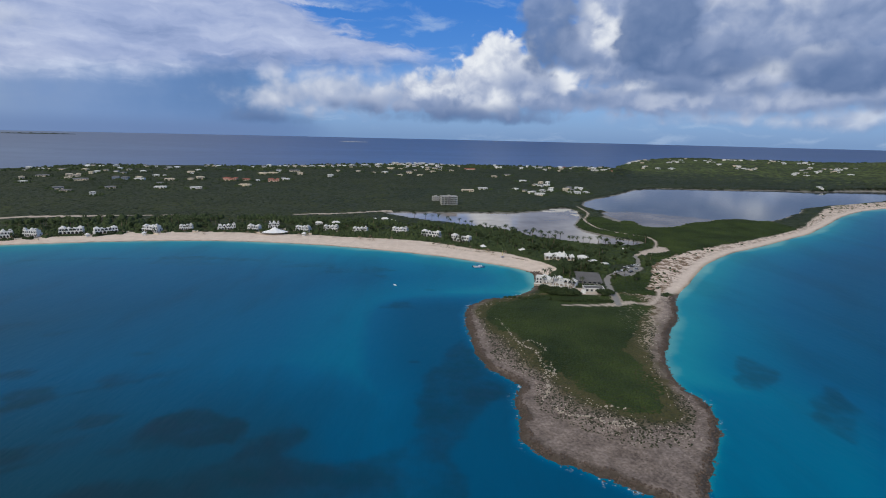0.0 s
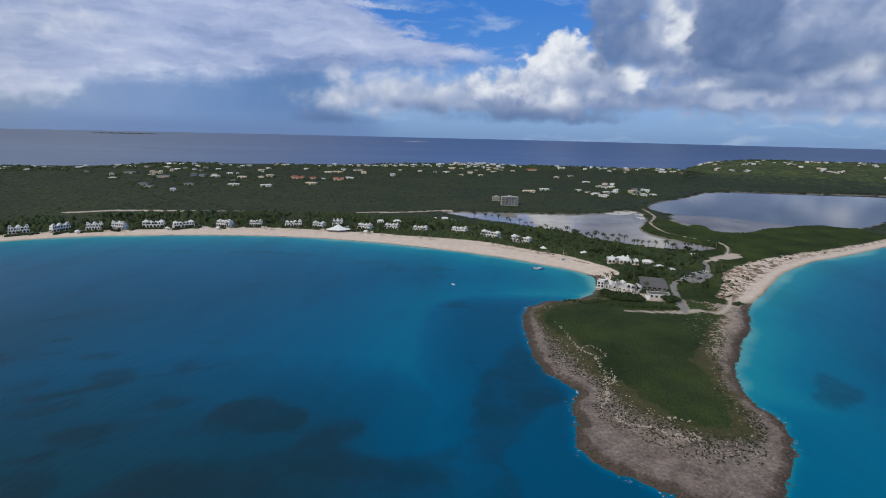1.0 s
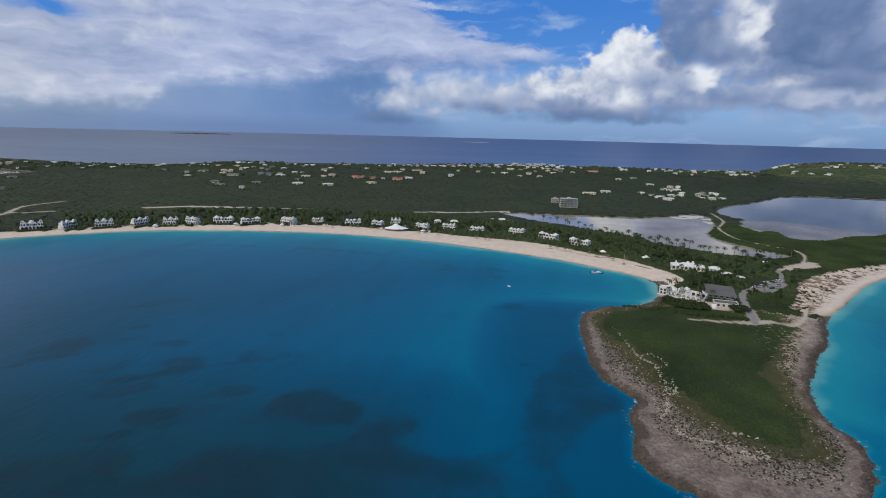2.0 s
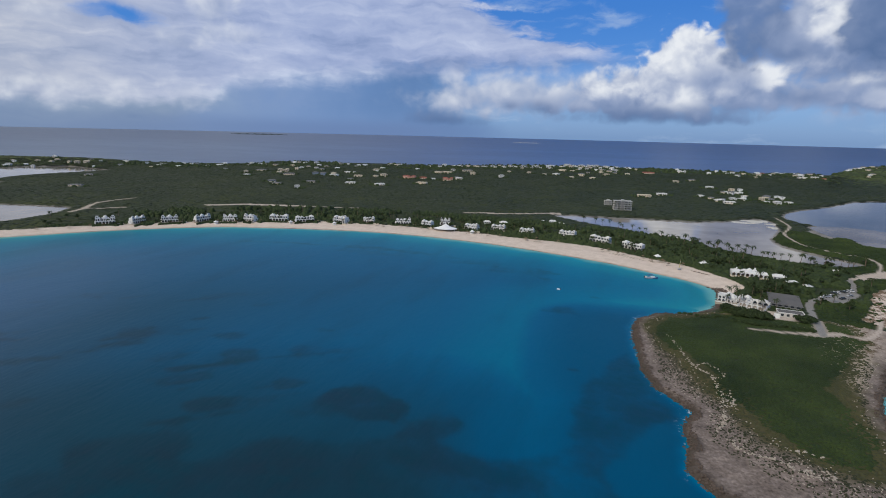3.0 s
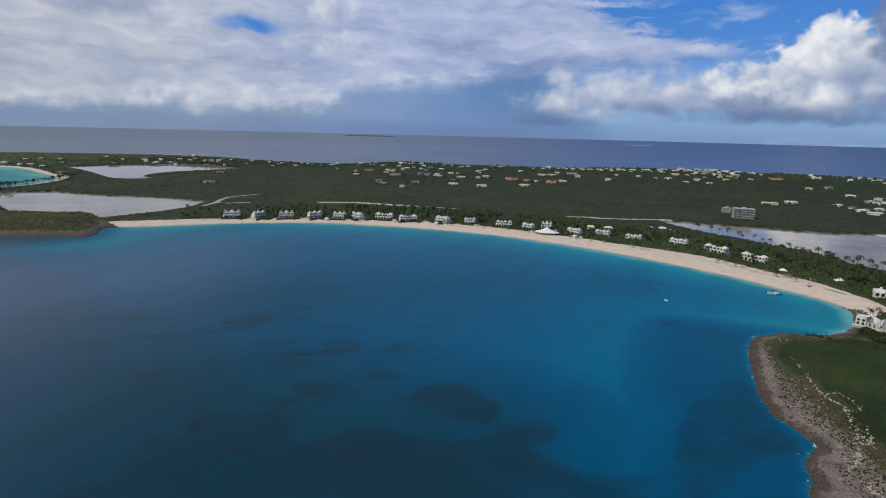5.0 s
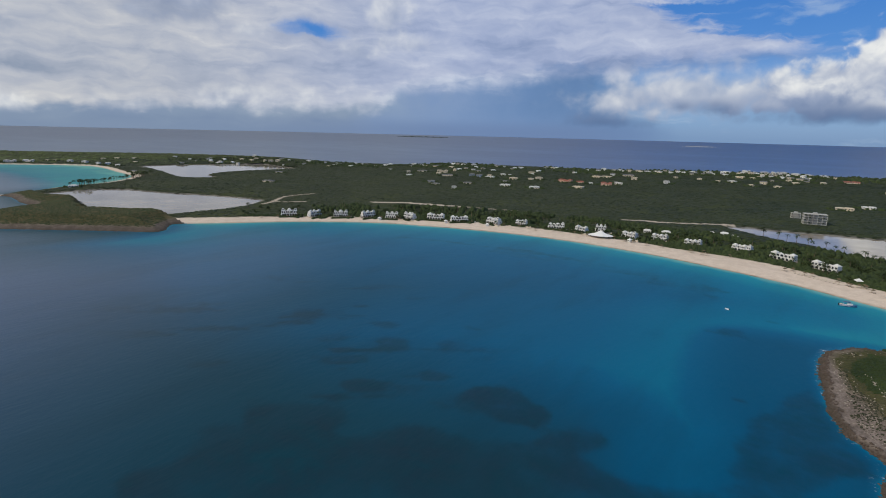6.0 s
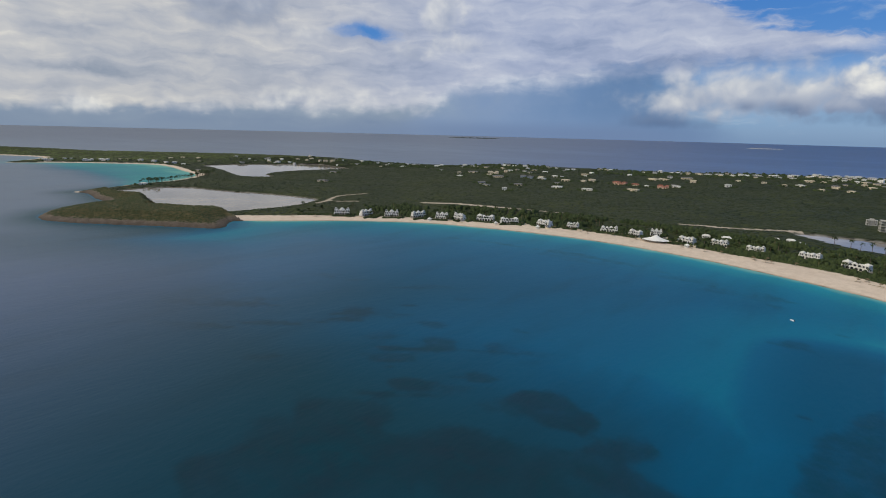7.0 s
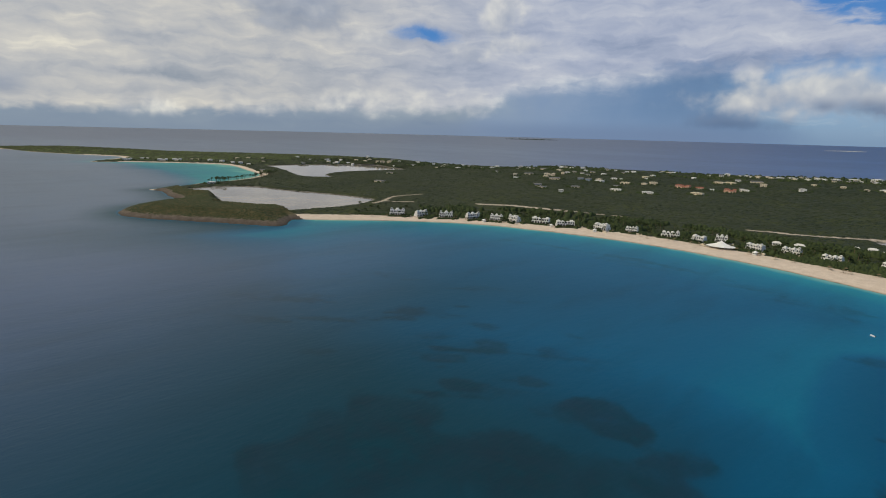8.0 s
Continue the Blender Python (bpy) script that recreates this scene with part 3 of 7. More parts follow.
def grainy(name, color, rough=0.8, size=0.6, vary=0.18, spec=0.4, bump=0.15, metal=0.0):
    """A matt surface with fine grain and broad stains."""
    mat, n = material(name)
    p = place(n)
    a, b = n.noise(p, 1 / size, 5), n.noise(p, 0.12 / size, 4)
    f = n.m("ADD", n.m("MULTIPLY", a, 0.5), n.m("MULTIPLY", b, 0.5))
    lo, hi = tuple(c * (1 - vary) for c in color), tuple(min(1, c * (1 + vary)) for c in color)
    finish(n, n.ramp(f, [(0.3, lo), (0.7, hi)]), rough, a, bump, 0.05, metal, spec)
    return mat


def ground_material():
    mat, n = material("ground")
    p = where(n)
    fine, mid, broad = n.noise(p, 0.9, 5), n.noise(p, 0.16, 5), n.noise(p, 0.012, 4)
    soil = n.ramp(n.m("ADD", n.m("MULTIPLY", mid, 0.6), n.m("MULTIPLY", fine, 0.4)), [(0.3, (0.024, 0.035, 0.016)), (0.6, (0.037, 0.048, 0.021)), (0.85, (0.052, 0.056, 0.028))])
    soil = n.mix(n.step(broad, 0.35, 0.7), soil, n.mix(0.5, soil, (0.07, 0.085, 0.02)))
    soil = n.mix(n.m("MULTIPLY", attr(n, "grass"), 0.8), soil, n.ramp(mid, [(0.3, (0.060, 0.058, 0.022)), (0.7, (0.13, 0.105, 0.055))]))
    sand = n.ramp(n.m("ADD", n.m("MULTIPLY", mid, 0.5), n.m("MULTIPLY", fine, 0.5)), [(0.25, (0.56, 0.455, 0.372)), (0.6, (0.745, 0.632, 0.536)), (0.85, (0.82, 0.733, 0.645))])
    wet = n.mix(n.m("MULTIPLY", attr(n, "wet"), 0.7), sand, (0.36, 0.27, 0.18))
    wrack = n.m("MULTIPLY", n.step(n.noise(p, 0.20, 6, 0.68), 0.45, 0.58), attr(n, "wrack"))
    wet = n.mix(n.m("MULTIPLY", wrack, 0.72, clamp=True), wet, (0.20, 0.135, 0.085))
    pits = n.add("ShaderNodeTexVoronoi", {"Vector": p, "Scale": 0.85}).outputs["Distance"]
    rock = n.ramp(n.m("ADD", n.m("MULTIPLY", fine, 0.55), n.m("MULTIPLY", mid, 0.45)), [(0.30, (0.080, 0.062, 0.052)), (0.5, (0.200, 0.162, 0.140)), (0.70, (0.37, 0.305, 0.265))])
    rock = n.mix(n.m("MULTIPLY", n.step(pits, 0.42, 0.12), n.m("MULTIPLY", n.step(n.noise(p, 0.09, 4), 0.38, 0.62), 0.6)), rock, (0.060, 0.048, 0.038))
    edge = n.mix(n.m("MULTIPLY", attr(n, "edge"), 0.85), rock, (0.052, 0.042, 0.032))
    mud = n.ramp(n.m("ADD", n.m("MULTIPLY", mid, 0.5), n.m("MULTIPLY", n.noise(p, 0.04, 4), 0.5)), [(0.35, (0.16, 0.15, 0.135)), (0.65, (0.33, 0.31, 0.285))])
    paved = n.ramp(fine, [(0.3, (0.22, 0.19, 0.16)), (0.7, (0.36, 0.31, 0.26))])
    col = n.mix(attr(n, "rock"), soil, edge)
    col = n.mix(attr(n, "mud"), col, mud)
    col = n.mix(attr(n, "sand"), col, wet)
    col = n.mix(attr(n, "track"), col, n.mix(0.4, sand, paved))
    col = n.mix(attr(n, "road"), col, n.ramp(fine, [(0.3, (0.22, 0.21, 0.20)), (0.7, (0.31, 0.30, 0.285))]))
    finish(n, col, 0.9, n.m("ADD", fine, mid), 0.5, 0.4, 0.0, 0.2)
    return mat


def water_material():
    mat, n = material("sea_water")
    p = where(n)
    deep = attr(n, "depth")            # 0 at the shore, 1 far out
    reef = attr(n, "reef")
    shade = n.noise(p, 0.01, 4)
    body = n.ramp(n.m("ADD", deep, n.m("MULTIPLY", n.m("SUBTRACT", shade, 0.5), 0.10)),
                  [(0.0, (0.14, 0.42, 0.44)), (0.02, (0.010, 0.25, 0.345)), (0.10, (0.001, 0.166, 0.300)), (0.3, (0.0005, 0.110, 0.240)), (0.55, (0.0005, 0.087, 0.192)), (1.0, (0.006, 0.052, 0.086))])
    # to the west the body loses blue, in place of grey cloud reflection
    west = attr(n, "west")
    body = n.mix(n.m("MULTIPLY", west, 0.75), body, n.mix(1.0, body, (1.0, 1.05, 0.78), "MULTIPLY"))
    # open water: reflected sky and distance haze put into the body colour
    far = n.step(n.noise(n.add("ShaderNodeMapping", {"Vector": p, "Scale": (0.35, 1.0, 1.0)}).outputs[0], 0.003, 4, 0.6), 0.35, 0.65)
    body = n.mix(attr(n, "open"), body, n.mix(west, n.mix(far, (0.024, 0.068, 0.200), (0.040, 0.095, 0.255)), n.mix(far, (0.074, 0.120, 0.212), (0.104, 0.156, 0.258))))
    # darker blue band just below the horizon
    body = n.mix(n.m("MULTIPLY", attr(n, "horizon_band"), 0.85), body, n.mix(west, (0.022, 0.060, 0.180), (0.062, 0.098, 0.180)))
    lumps = n.m("ADD", n.m("MULTIPLY", n.noise(p, 0.035, 4, 0.6), 0.9), n.m("MULTIPLY", n.noise(p, 0.16, 6, 0.65), 0.7))
    blot = n.m("ADD", reef, n.m("MULTIPLY", n.m("MULTIPLY", n.m("SUBTRACT", lumps, 0.8), 1.1), n.step(reef, 0.02, 0.4)))
    reef = n.m("MULTIPLY", n.step(blot, 0.02, 0.95), 0.70)
    body = n.mix(reef, body, n.ramp(lumps, [(0.6, (0.015, 0.026, 0.042)), (1.0, (0.003, 0.042, 0.066))]))
    lane = n.noise(n.add("ShaderNodeMapping", {"Vector": p, "Rotation": (0, 0, 0.4), "Scale": (1.0, 0.25, 1.0)}).outputs[0], 0.026, 5, 0.62)
    body = n.mix(n.m("MULTIPLY", n.step(lane, 0.45, 0.70), 0.34), body, n.mix(0.6, body, (0.004, 0.03, 0.05)))
    foam = n.m("MULTIPLY", attr(n, "foam"), n.step(n.m("ADD", n.noise(p, 0.5, 6, 0.7), n.m("MULTIPLY", n.noise(p, 0.045, 3), 0.5)), 0.84, 0.92))
    body = n.mix(n.m("MULTIPLY", foam, 0.8), body, (0.75, 0.78, 0.78))
    small = n.noise(n.add("ShaderNodeMapping", {"Vector": p, "Rotation": (0, 0, 0.5), "Scale": (1.0, 0.35, 1.0)}).outputs[0], 0.45, 5, 0.6)
    swell = n.noise(n.add("ShaderNodeMapping", {"Vector": p, "Rotation": (0, 0, 0.3), "Scale": (1.0, 0.3, 1.0)}).outputs[0], 0.05, 3)
    gloss = n.m("ADD", 0.07, n.m("MULTIPLY", attr(n, "open"), 0.85))
    b = finish(n, body, 0.38, n.m("ADD", small, n.m("MULTIPLY", swell, 2.0)), 0.30, 0.5, 0.0, gloss)
    b.inputs["IOR"].default_value = 1.333
    return mat


def lagoon_material(name, dark, light, gloss):
    mat, n = material(name)
    p = where(n)
    col = n.ramp(n.noise(p, 0.02, 4), [(0.35, dark), (0.65, light)])
    b = finish(n, col, 0.06, n.noise(p, 0.5, 4), 0.03, 0.2, 0.0, gloss)
    b.inputs["IOR"].default_value = 1.333
    return mat


def leaf_material(name, dark, light, single=0.40, patchy=0.66, size=55.0):
    mat, n = material(name)
    isl = n.add("ShaderNodeNewGeometry").outputs["Random Per Island"]
    p = where(n)
    patch = n.noise(p, 1.0 / size, 5)
    col = n.ramp(n.m("ADD", n.m("MULTIPLY", isl, single), n.m("ADD", n.m("MULTIPLY", n.m("SUBTRACT", patch, 0.5), patchy), 0.53 - single / 2)), [(0.15, dark), (0.6, tuple((a + b) / 2 for a, b in zip(dark, light))), (0.95, light)])
    finish(n, col, 0.75, n.noise(p, 2.5, 3), 0.6, 0.3, 0.0, 0.25)
    return mat


MAT_GROUND, MAT_SEA = ground_material(), water_material()
MAT_SILT = lagoon_material("silty_water", (0.20, 0.18, 0.155), (0.33, 0.295, 0.26), 0.32)
MAT_SHALLOW = lagoon_material("shallow_water", (0.24, 0.205, 0.165), (0.37, 0.325, 0.27), 0.34)
MAT_SHOAL = lagoon_material("muddy_shallows", (0.17, 0.145, 0.115), (0.27, 0.235, 0.195), 0.22)
MAT_LAGOON = lagoon_material("lagoon_water", (0.06, 0.075, 0.085), (0.11, 0.115, 0.12), 0.6)
MAT_SCRUB = leaf_material("scrub_leaves", (0.017, 0.029, 0.012), (0.041, 0.052, 0.020), 0.12, 1.5, 110.0)
MAT_LOW = leaf_material("low_scrub", (0.014, 0.028, 0.006), (0.048, 0.072, 0.015), 0.16, 2.0, 30.0)
MAT_HEAD = leaf_material("headland_scrub", (0.024, 0.038, 0.012), (0.048, 0.066, 0.021), 0.22, 1.0, 70.0)
# lighter copy of the scrub colour: a patch of sun on the far hills
MAT_SUNLIT = leaf_material("sunlit_scrub", (0.038, 0.060, 0.018), (0.115, 0.142, 0.044), 0.3, 1.3, 160.0)
MAT_OLIVE = leaf_material("olive_scrub", (0.036, 0.042, 0.016), (0.098, 0.092, 0.036), 0.3, 1.3, 30.0)
MAT_OLIVE_DARK = leaf_material("dark_olive_scrub", (0.020, 0.026, 0.012), (0.050, 0.054, 0.024), 0.3, 1.0, 20.0)
MAT_TREE = leaf_material("tree_leaves", (0.018, 0.032, 0.012), (0.062, 0.088, 0.028))
MAT_PALM = leaf_material("palm_leaves", (0.016, 0.030, 0.010), (0.06, 0.085, 0.022))
MAT_BARK = grainy("bark", (0.16, 0.12, 0.085), 0.9, 0.3)
MAT_WHITE = grainy("white_plaster", (0.72, 0.715, 0.70), 0.8, 0.9, 0.14)
MAT_GLASS = grainy("dark_glazing", (0.035, 0.045, 0.055), 0.12, 1.5, 0.2, 0.5, 0.0)


# ---- mesh helpers ----
def mesh_object(name, verts, faces, mat, smooth_faces=False, attrs=None):
    """One mesh object from arrays of corners and faces of one size."""
    me = bpy.data.meshes.new(name)
    verts, faces = np.asarray(verts, np.float32), np.asarray(faces, np.int32)
    k = faces.shape[1]
    me.vertices.add(len(verts))
    me.vertices.foreach_set("co", verts.ravel())
    me.loops.add(faces.size)
    me.loops.foreach_set("vertex_index", faces.ravel())
    me.polygons.add(len(faces))
    me.polygons.foreach_set("loop_start", np.arange(0, faces.size, k, dtype=np.int32))
    me.polygons.foreach_set("loop_total", np.full(len(faces), k, np.int32))
    if smooth_faces:
        me.polygons.foreach_set("use_smooth", np.ones(len(faces), bool))
    for key, val in (attrs or {}).items():
        a = me.attributes.new(key, "FLOAT", "POINT")
        a.data.foreach_set("value", np.asarray(val, np.float32).ravel())
    me.materials.append(mat)
    me.update(calc_edges=True)
    me.validate()
    return new(name, me)


def grid_cells(na, nr, keep=None):
    i, j = np.meshgrid(np.arange(na - 1), np.arange(nr - 1), indexing="ij")
    a = i * nr + j
    f = np.stack([a, a + 1, a + nr + 1, a + nr], -1)
    if keep is not None:
        k = keep.reshape(na, nr)
        f = f[k[:-1, :-1] | k[1:, :-1] | k[:-1, 1:] | k[1:, 1:]]
    return f.reshape(-1, 4)


def compact(v, f, attrs):
    used, inv = np.unique(f, return_inverse=True)
    return v[used], inv.reshape(f.shape), {k: a[used] for k, a in attrs.items()}


# ---- ground ----
AZ = np.linspace(-52, 90, 980)
RR = 112 * np.exp(np.linspace(0, math.log(3000 / 112), 420))
GA, GR = np.meshgrid(AZ, RR, indexing="ij")
GX, GY = (-GR * np.sin(np.radians(GA))).ravel(), (GR * np.cos(np.radians(GA))).ravel()
S = survey(GX, GY)


def look_up(field, x, y):
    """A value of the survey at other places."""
    a = np.clip((np.degrees(np.arctan2(-x, y)) - AZ[0]) / (AZ[1] - AZ[0]), 0, len(AZ) - 1.001)
    r = np.clip(np.log(np.maximum(np.hypot(x, y), 1) / 112) / math.log(RR[1] / RR[0]), 0, len(RR) - 1.001)
    i, j = a.astype(int), r.astype(int)
    f, g = a - i, r - j
    q = np.asarray(S[field], float).reshape(len(AZ), len(RR))
    return (q[i, j] * (1 - f) + q[i + 1, j] * f) * (1 - g) + (q[i, j + 1] * (1 - f) + q[i + 1, j + 1] * f) * g


def height(x, y):
    return float(look_up("z", np.array([float(x)]), np.array([float(y)]))[0])


def build_ground():
    isrock, d = S["rock"], S["d"]
    neck = sstep(GY + 14 * fbm(GX, GY, 18, 4, 95), 322, 352)
    pale = sstep(GX - 95 + 6 * fbm(GX, GY, 10, 3, 96), 0, 12) * sstep(d, 4, 12) * sstep(GY, 205, 250) * 0.45
    sand = np.where(isrock, np.where(GX > 90, np.maximum(neck * sstep(d, 1, 6) * sstep(d, 30, 20), pale), 0), sstep(S["sand"], -1.5, 1.0) * np.where((GX > 90) & (GY < 360), np.maximum(neck, 0.35), 1.0))
    headland = isrock & (GX < -300)
    bare = sstep(S["green"] + 3 * fbm(GX, GY, 4, 3, 94), 3, -5)
    bare = np.where(headland, sstep(d + 3 * fbm(GX, GY, 12, 3, 91), 14, 6), bare)
    rock = np.where(isrock, bare, sstep(d, 5, 1) * (1 - sand))
    at = dict(sand=sand, wet=sstep(d, 4.0, 0.5), wrack=np.where((GX > 120), sstep(d, 6, 13) * (1.0 + 0.7 * sstep(GY, 520, 420)), 0.06), rock=rock, grass=np.where(isrock, sstep(S["green"], 16, 2), 0.0), edge=np.where(isrock, np.where(headland, 0.70 * sstep(d, 14.0, 5.0) + 0.25 * sstep(d, 3.0, 1.0), sstep(d + 2.4 * fbm(GX, GY, 7, 4, 93), 4.6, 1.0)), 0.6),
              mud=np.maximum(sstep(S["pond"], -7, -1), sstep(S["flat"] + 6 * fbm(GX, GY, 20, 4, 33), -1, 5)), track=sstep(S["track"], 0.6, -0.4), road=sstep(S["road"], 0.5, -0.3))
    v = np.stack([GX, GY, S["z"]], -1)
    v, f, at = compact(v, grid_cells(len(AZ), len(RR), d > -25), at)
    ob = mesh_object("ground", v, f, MAT_GROUND, True, at)
    tagged(ob, "low island ground of sand, pale rock and green scrub soil", "ground", kind="structure")


build_ground()

REEFS = [  # middle, half length, half width, turn in degrees, darkness
    (-131, 201, 12, 8, 33, 0.45), (-152, 181, 10, 5, 40, 0.55), (-12, 225, 4, 3, 3, 0.7), (-8, 339, 6, 4, 0, 0.6), (-25, 306, 10, 5, 10, 0.45), (139, 217, 11, 19, -33, 0.52),
    (153, 190, 12, 20, -38, 0.52), (-138, 112, 16, 12, 50, 0.6), (-121, 167, 10, 4, 35, 0.6), (-143, 87, 13, 15, 58, 0.6), (-158, 188, 10, 5, 39, 0.5), (-213, 193, 14, 5, 47, 0.4),
    (-103, 106, 26, 14, 44, 0.7), (-66, 389, 33, 9, 9, 0.35), (-22, 307, 8, 8, 4, 0.4), (-215, 188, 8, 6, 48, 0.4), (-108, 401, 32, 9, 15, 0.35), (-176, 203, 13, 5, 35, 0.5),
    (-136, 202, 10, 4, 40, 0.6), (-122, 170, 6, 4, 40, 0.6), (-134, 146, 12, 6, 30, 0.75), (-195, 400, 40, 8, 2, 0.28), (-266, 234, 20, 5, 45, 0.35), (-160, 160, 14, 5, 40, 0.5), (-185, 172, 16, 5, 45, 0.45)]
REEF_BEDS = [  # darkness and outline of the large beds
    (0.92, [(-150, 78), (-151, 86), (-147, 95), (-156, 105), (-154, 114), (-143, 122), (-133, 128), (-124, 122), (-122, 112), (-112, 117), (-107, 130), (-98, 137), (-83, 139), (-69, 148), (-61, 164), (-52, 170), (-46, 162),
            (-45, 153), (-37, 149), (-29, 149), (-16, 156), (-10, 165), (-9, 180), (-7, 200), (0, 232), (10, 254), (18, 240), (24, 212), (27, 196), (18, 184), (11, 172), (6, 156), (8, 144), (6, 126), (-30, 96), (-80, 60), (-120, 50), (-150, 60)]),
    (1.0, [(-108, 149), (-103, 163), (-97, 174), (-88, 179), (-76, 175), (-68, 170), (-66, 162), (-74, 156), (-84, 154), (-95, 150)])]
WEED_LINE = [(-317, 396), (-260, 407), (-186, 416), (-118, 407), (-63, 385), (-35, 362)]      # a thin line of weed along the bay


def build_sea():
    az = np.concatenate([np.linspace(-52, 92, 700), np.linspace(92, 308, 80)[1:]])
    r = np.concatenate([[0.5, 15, 30], 45 * np.exp(np.linspace(0, math.log(4900 / 45), 330))])
    a, rr = np.meshgrid(az, r, indexing="ij")
    x, y = (-rr * np.sin(np.radians(a))).ravel(), (rr * np.cos(np.radians(a))).ravel()
    d = np.full(x.shape, 400.0)
    k = (a.ravel() < 90) & (rr.ravel() > 113) & (rr.ravel() < 2950)
    d[k] = -look_up("d", x[k], y[k])
    reef = np.zeros(x.shape)
    for cx, cy, la, lb, turn, dark in REEFS:
        c, s = math.cos(radians(turn)), math.sin(radians(turn))
        u, v = ((x - cx) * c + (y - cy) * s) / (la * 1.15), (-(x - cx) * s + (y - cy) * c) / (lb * 1.25)
        edge = 1.05 - np.hypot(u, v) + 0.85 * fbm(x, y, 13, 4, 77)
        reef = np.maximum(reef, dark * sstep(edge, 0.0, 0.7))
    for dark, line in REEF_BEDS:
        bed = signed(x, y, smooth(line, 3), 40.0) + 4.5 * fbm(x, y, 15, 4, 71) + 2.0 * fbm(x, y, 4, 2, 75)
        reef = np.maximum(reef, dark * sstep(bed, -3.5, 3.5) * (0.74 + 0.50 * fbm(x, y, 14, 4, 73)) * (1 - 0.22 * sstep(x, -28, -4)))
    u, v = x * 0.79 + y * 0.61, -x * 0.61 + y * 0.79
    streaks = fbm(u * 0.30, v, 9, 4, 83) + 0.5 * fbm(x, y, 45, 2, 87)
    zone = sstep(x, -90, -140) * sstep(x, -360, -250) * sstep(y, 90, 130) * sstep(y, 300, 220)
    reef = np.maximum(reef, 0.75 * zone * sstep(streaks, 0.12, 0.55))
    weed = dist_line(x, y, smooth(WEED_LINE, 4, False), False) + 9 * fbm(x, y, 20, 4, 79) + 3 * fbm(x, y, 6, 2, 78)
    reef = np.maximum(reef, 0.36 * sstep(weed, 9, 1))
    # the bay shelves gently from the sand; off the open coasts it falls faster
    depth = np.clip(d / np.where(x > 100, 150.0 + 160.0 * sstep(y, 700, 1100), 330.0), 0, 1)
    depth = np.where(x > 100, depth ** 1.35, depth)
    depth = np.where(x > 100, np.minimum(depth, 0.52 + 0.1 * sstep(d, 150, 400)), depth)
    point = dist_line(x, y, POINT_L, False)
    head = dist_line(x, y, HEAD_L, False)
    shelf = np.where(x < 80, 0.58, 0.18) * sstep(point, 75, 25) * sstep(y, 345, 300) * np.maximum(sstep(x, 104, 92), sstep(y, 225, 180)) * sstep(d, -2, 5)
    side = y - (268 - (x + 930) * 0.05) + 30 * fbm(x, y, 120, 3, 16)
    cliff = 0.95 * sstep(head, 330, 200) * sstep(side, 80, 0) * sstep(x, -470, -540) * sstep(d, -2, 4)
    depth = np.maximum(depth, np.maximum(shelf, cliff))
    mouth = sstep(y + 18 * fbm(x, y, 70, 3, 15), 290, 110) * sstep(x, 30, -10)        # the bay grows deep towards its mouth
    depth = np.maximum(depth, mouth * sstep(d, 10, 90))
    depth = np.maximum(depth, sstep(x, -260, -620) * sstep(d, 10, 160) * 0.8)
    cove = sstep(side, 10, 110) * sstep(x, -900, -960) * sstep(x, -1760, -1640) * (rr.ravel() < 2000)
    depth = depth * (1 - cove) + cove * np.minimum(depth, 0.015 + 0.10 * sstep(d, 0, 260))
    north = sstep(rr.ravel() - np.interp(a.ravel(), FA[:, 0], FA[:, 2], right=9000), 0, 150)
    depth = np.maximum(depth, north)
    # where the painted sky reflection and haze take over the water colour
    sky_tint = np.maximum(north, np.maximum(sstep(rr.ravel(), 700, 2600), 0.75 * sstep(x + 0.6 * y, -70, -420) * (sstep(d, 20, 200) + (sstep(d, -10, 60) - sstep(d, 20, 200)) * sstep(x, -470, -700))) * (1 - cove))
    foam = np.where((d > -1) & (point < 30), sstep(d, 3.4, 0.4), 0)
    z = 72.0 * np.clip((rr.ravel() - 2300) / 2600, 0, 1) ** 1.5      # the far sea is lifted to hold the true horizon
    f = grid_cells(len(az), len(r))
    ob = mesh_object("sea", np.stack([x, y, z], -1), f, MAT_SEA, True, dict(depth=depth, reef=reef, foam=foam, horizon_band=sstep(rr.ravel(), 2900, 4000), open=sky_tint, west=sstep(-x / (300.0 + 0.45 * rr.ravel()), 0.40, 1.35)))
    tagged(ob, "calm turquoise to deep blue sea with dark reef patches", "sea", kind="structure")


build_sea()


def build_lagoons():
    for name, mat, line in zip(("lagoon", "lagoon", "pond", "pond", "shoal"), (MAT_SHALLOW, MAT_LAGOON, MAT_SILT, MAT_SILT, MAT_SHOAL), PONDS):
        own = signed(GX, GY, line, 30.0)
        v = np.stack([GX, GY, np.full(GX.shape, 0.52 if name == "shoal" else 0.45)], -1)
        vv, f, _ = compact(v, grid_cells(len(AZ), len(RR), own > (0 if name == "shoal" else -6)), {})
        tagged(mesh_object(name, vv, f, mat, True), "still shallow salt pond reflecting the clouds", "pond", kind="structure")


build_lagoons()


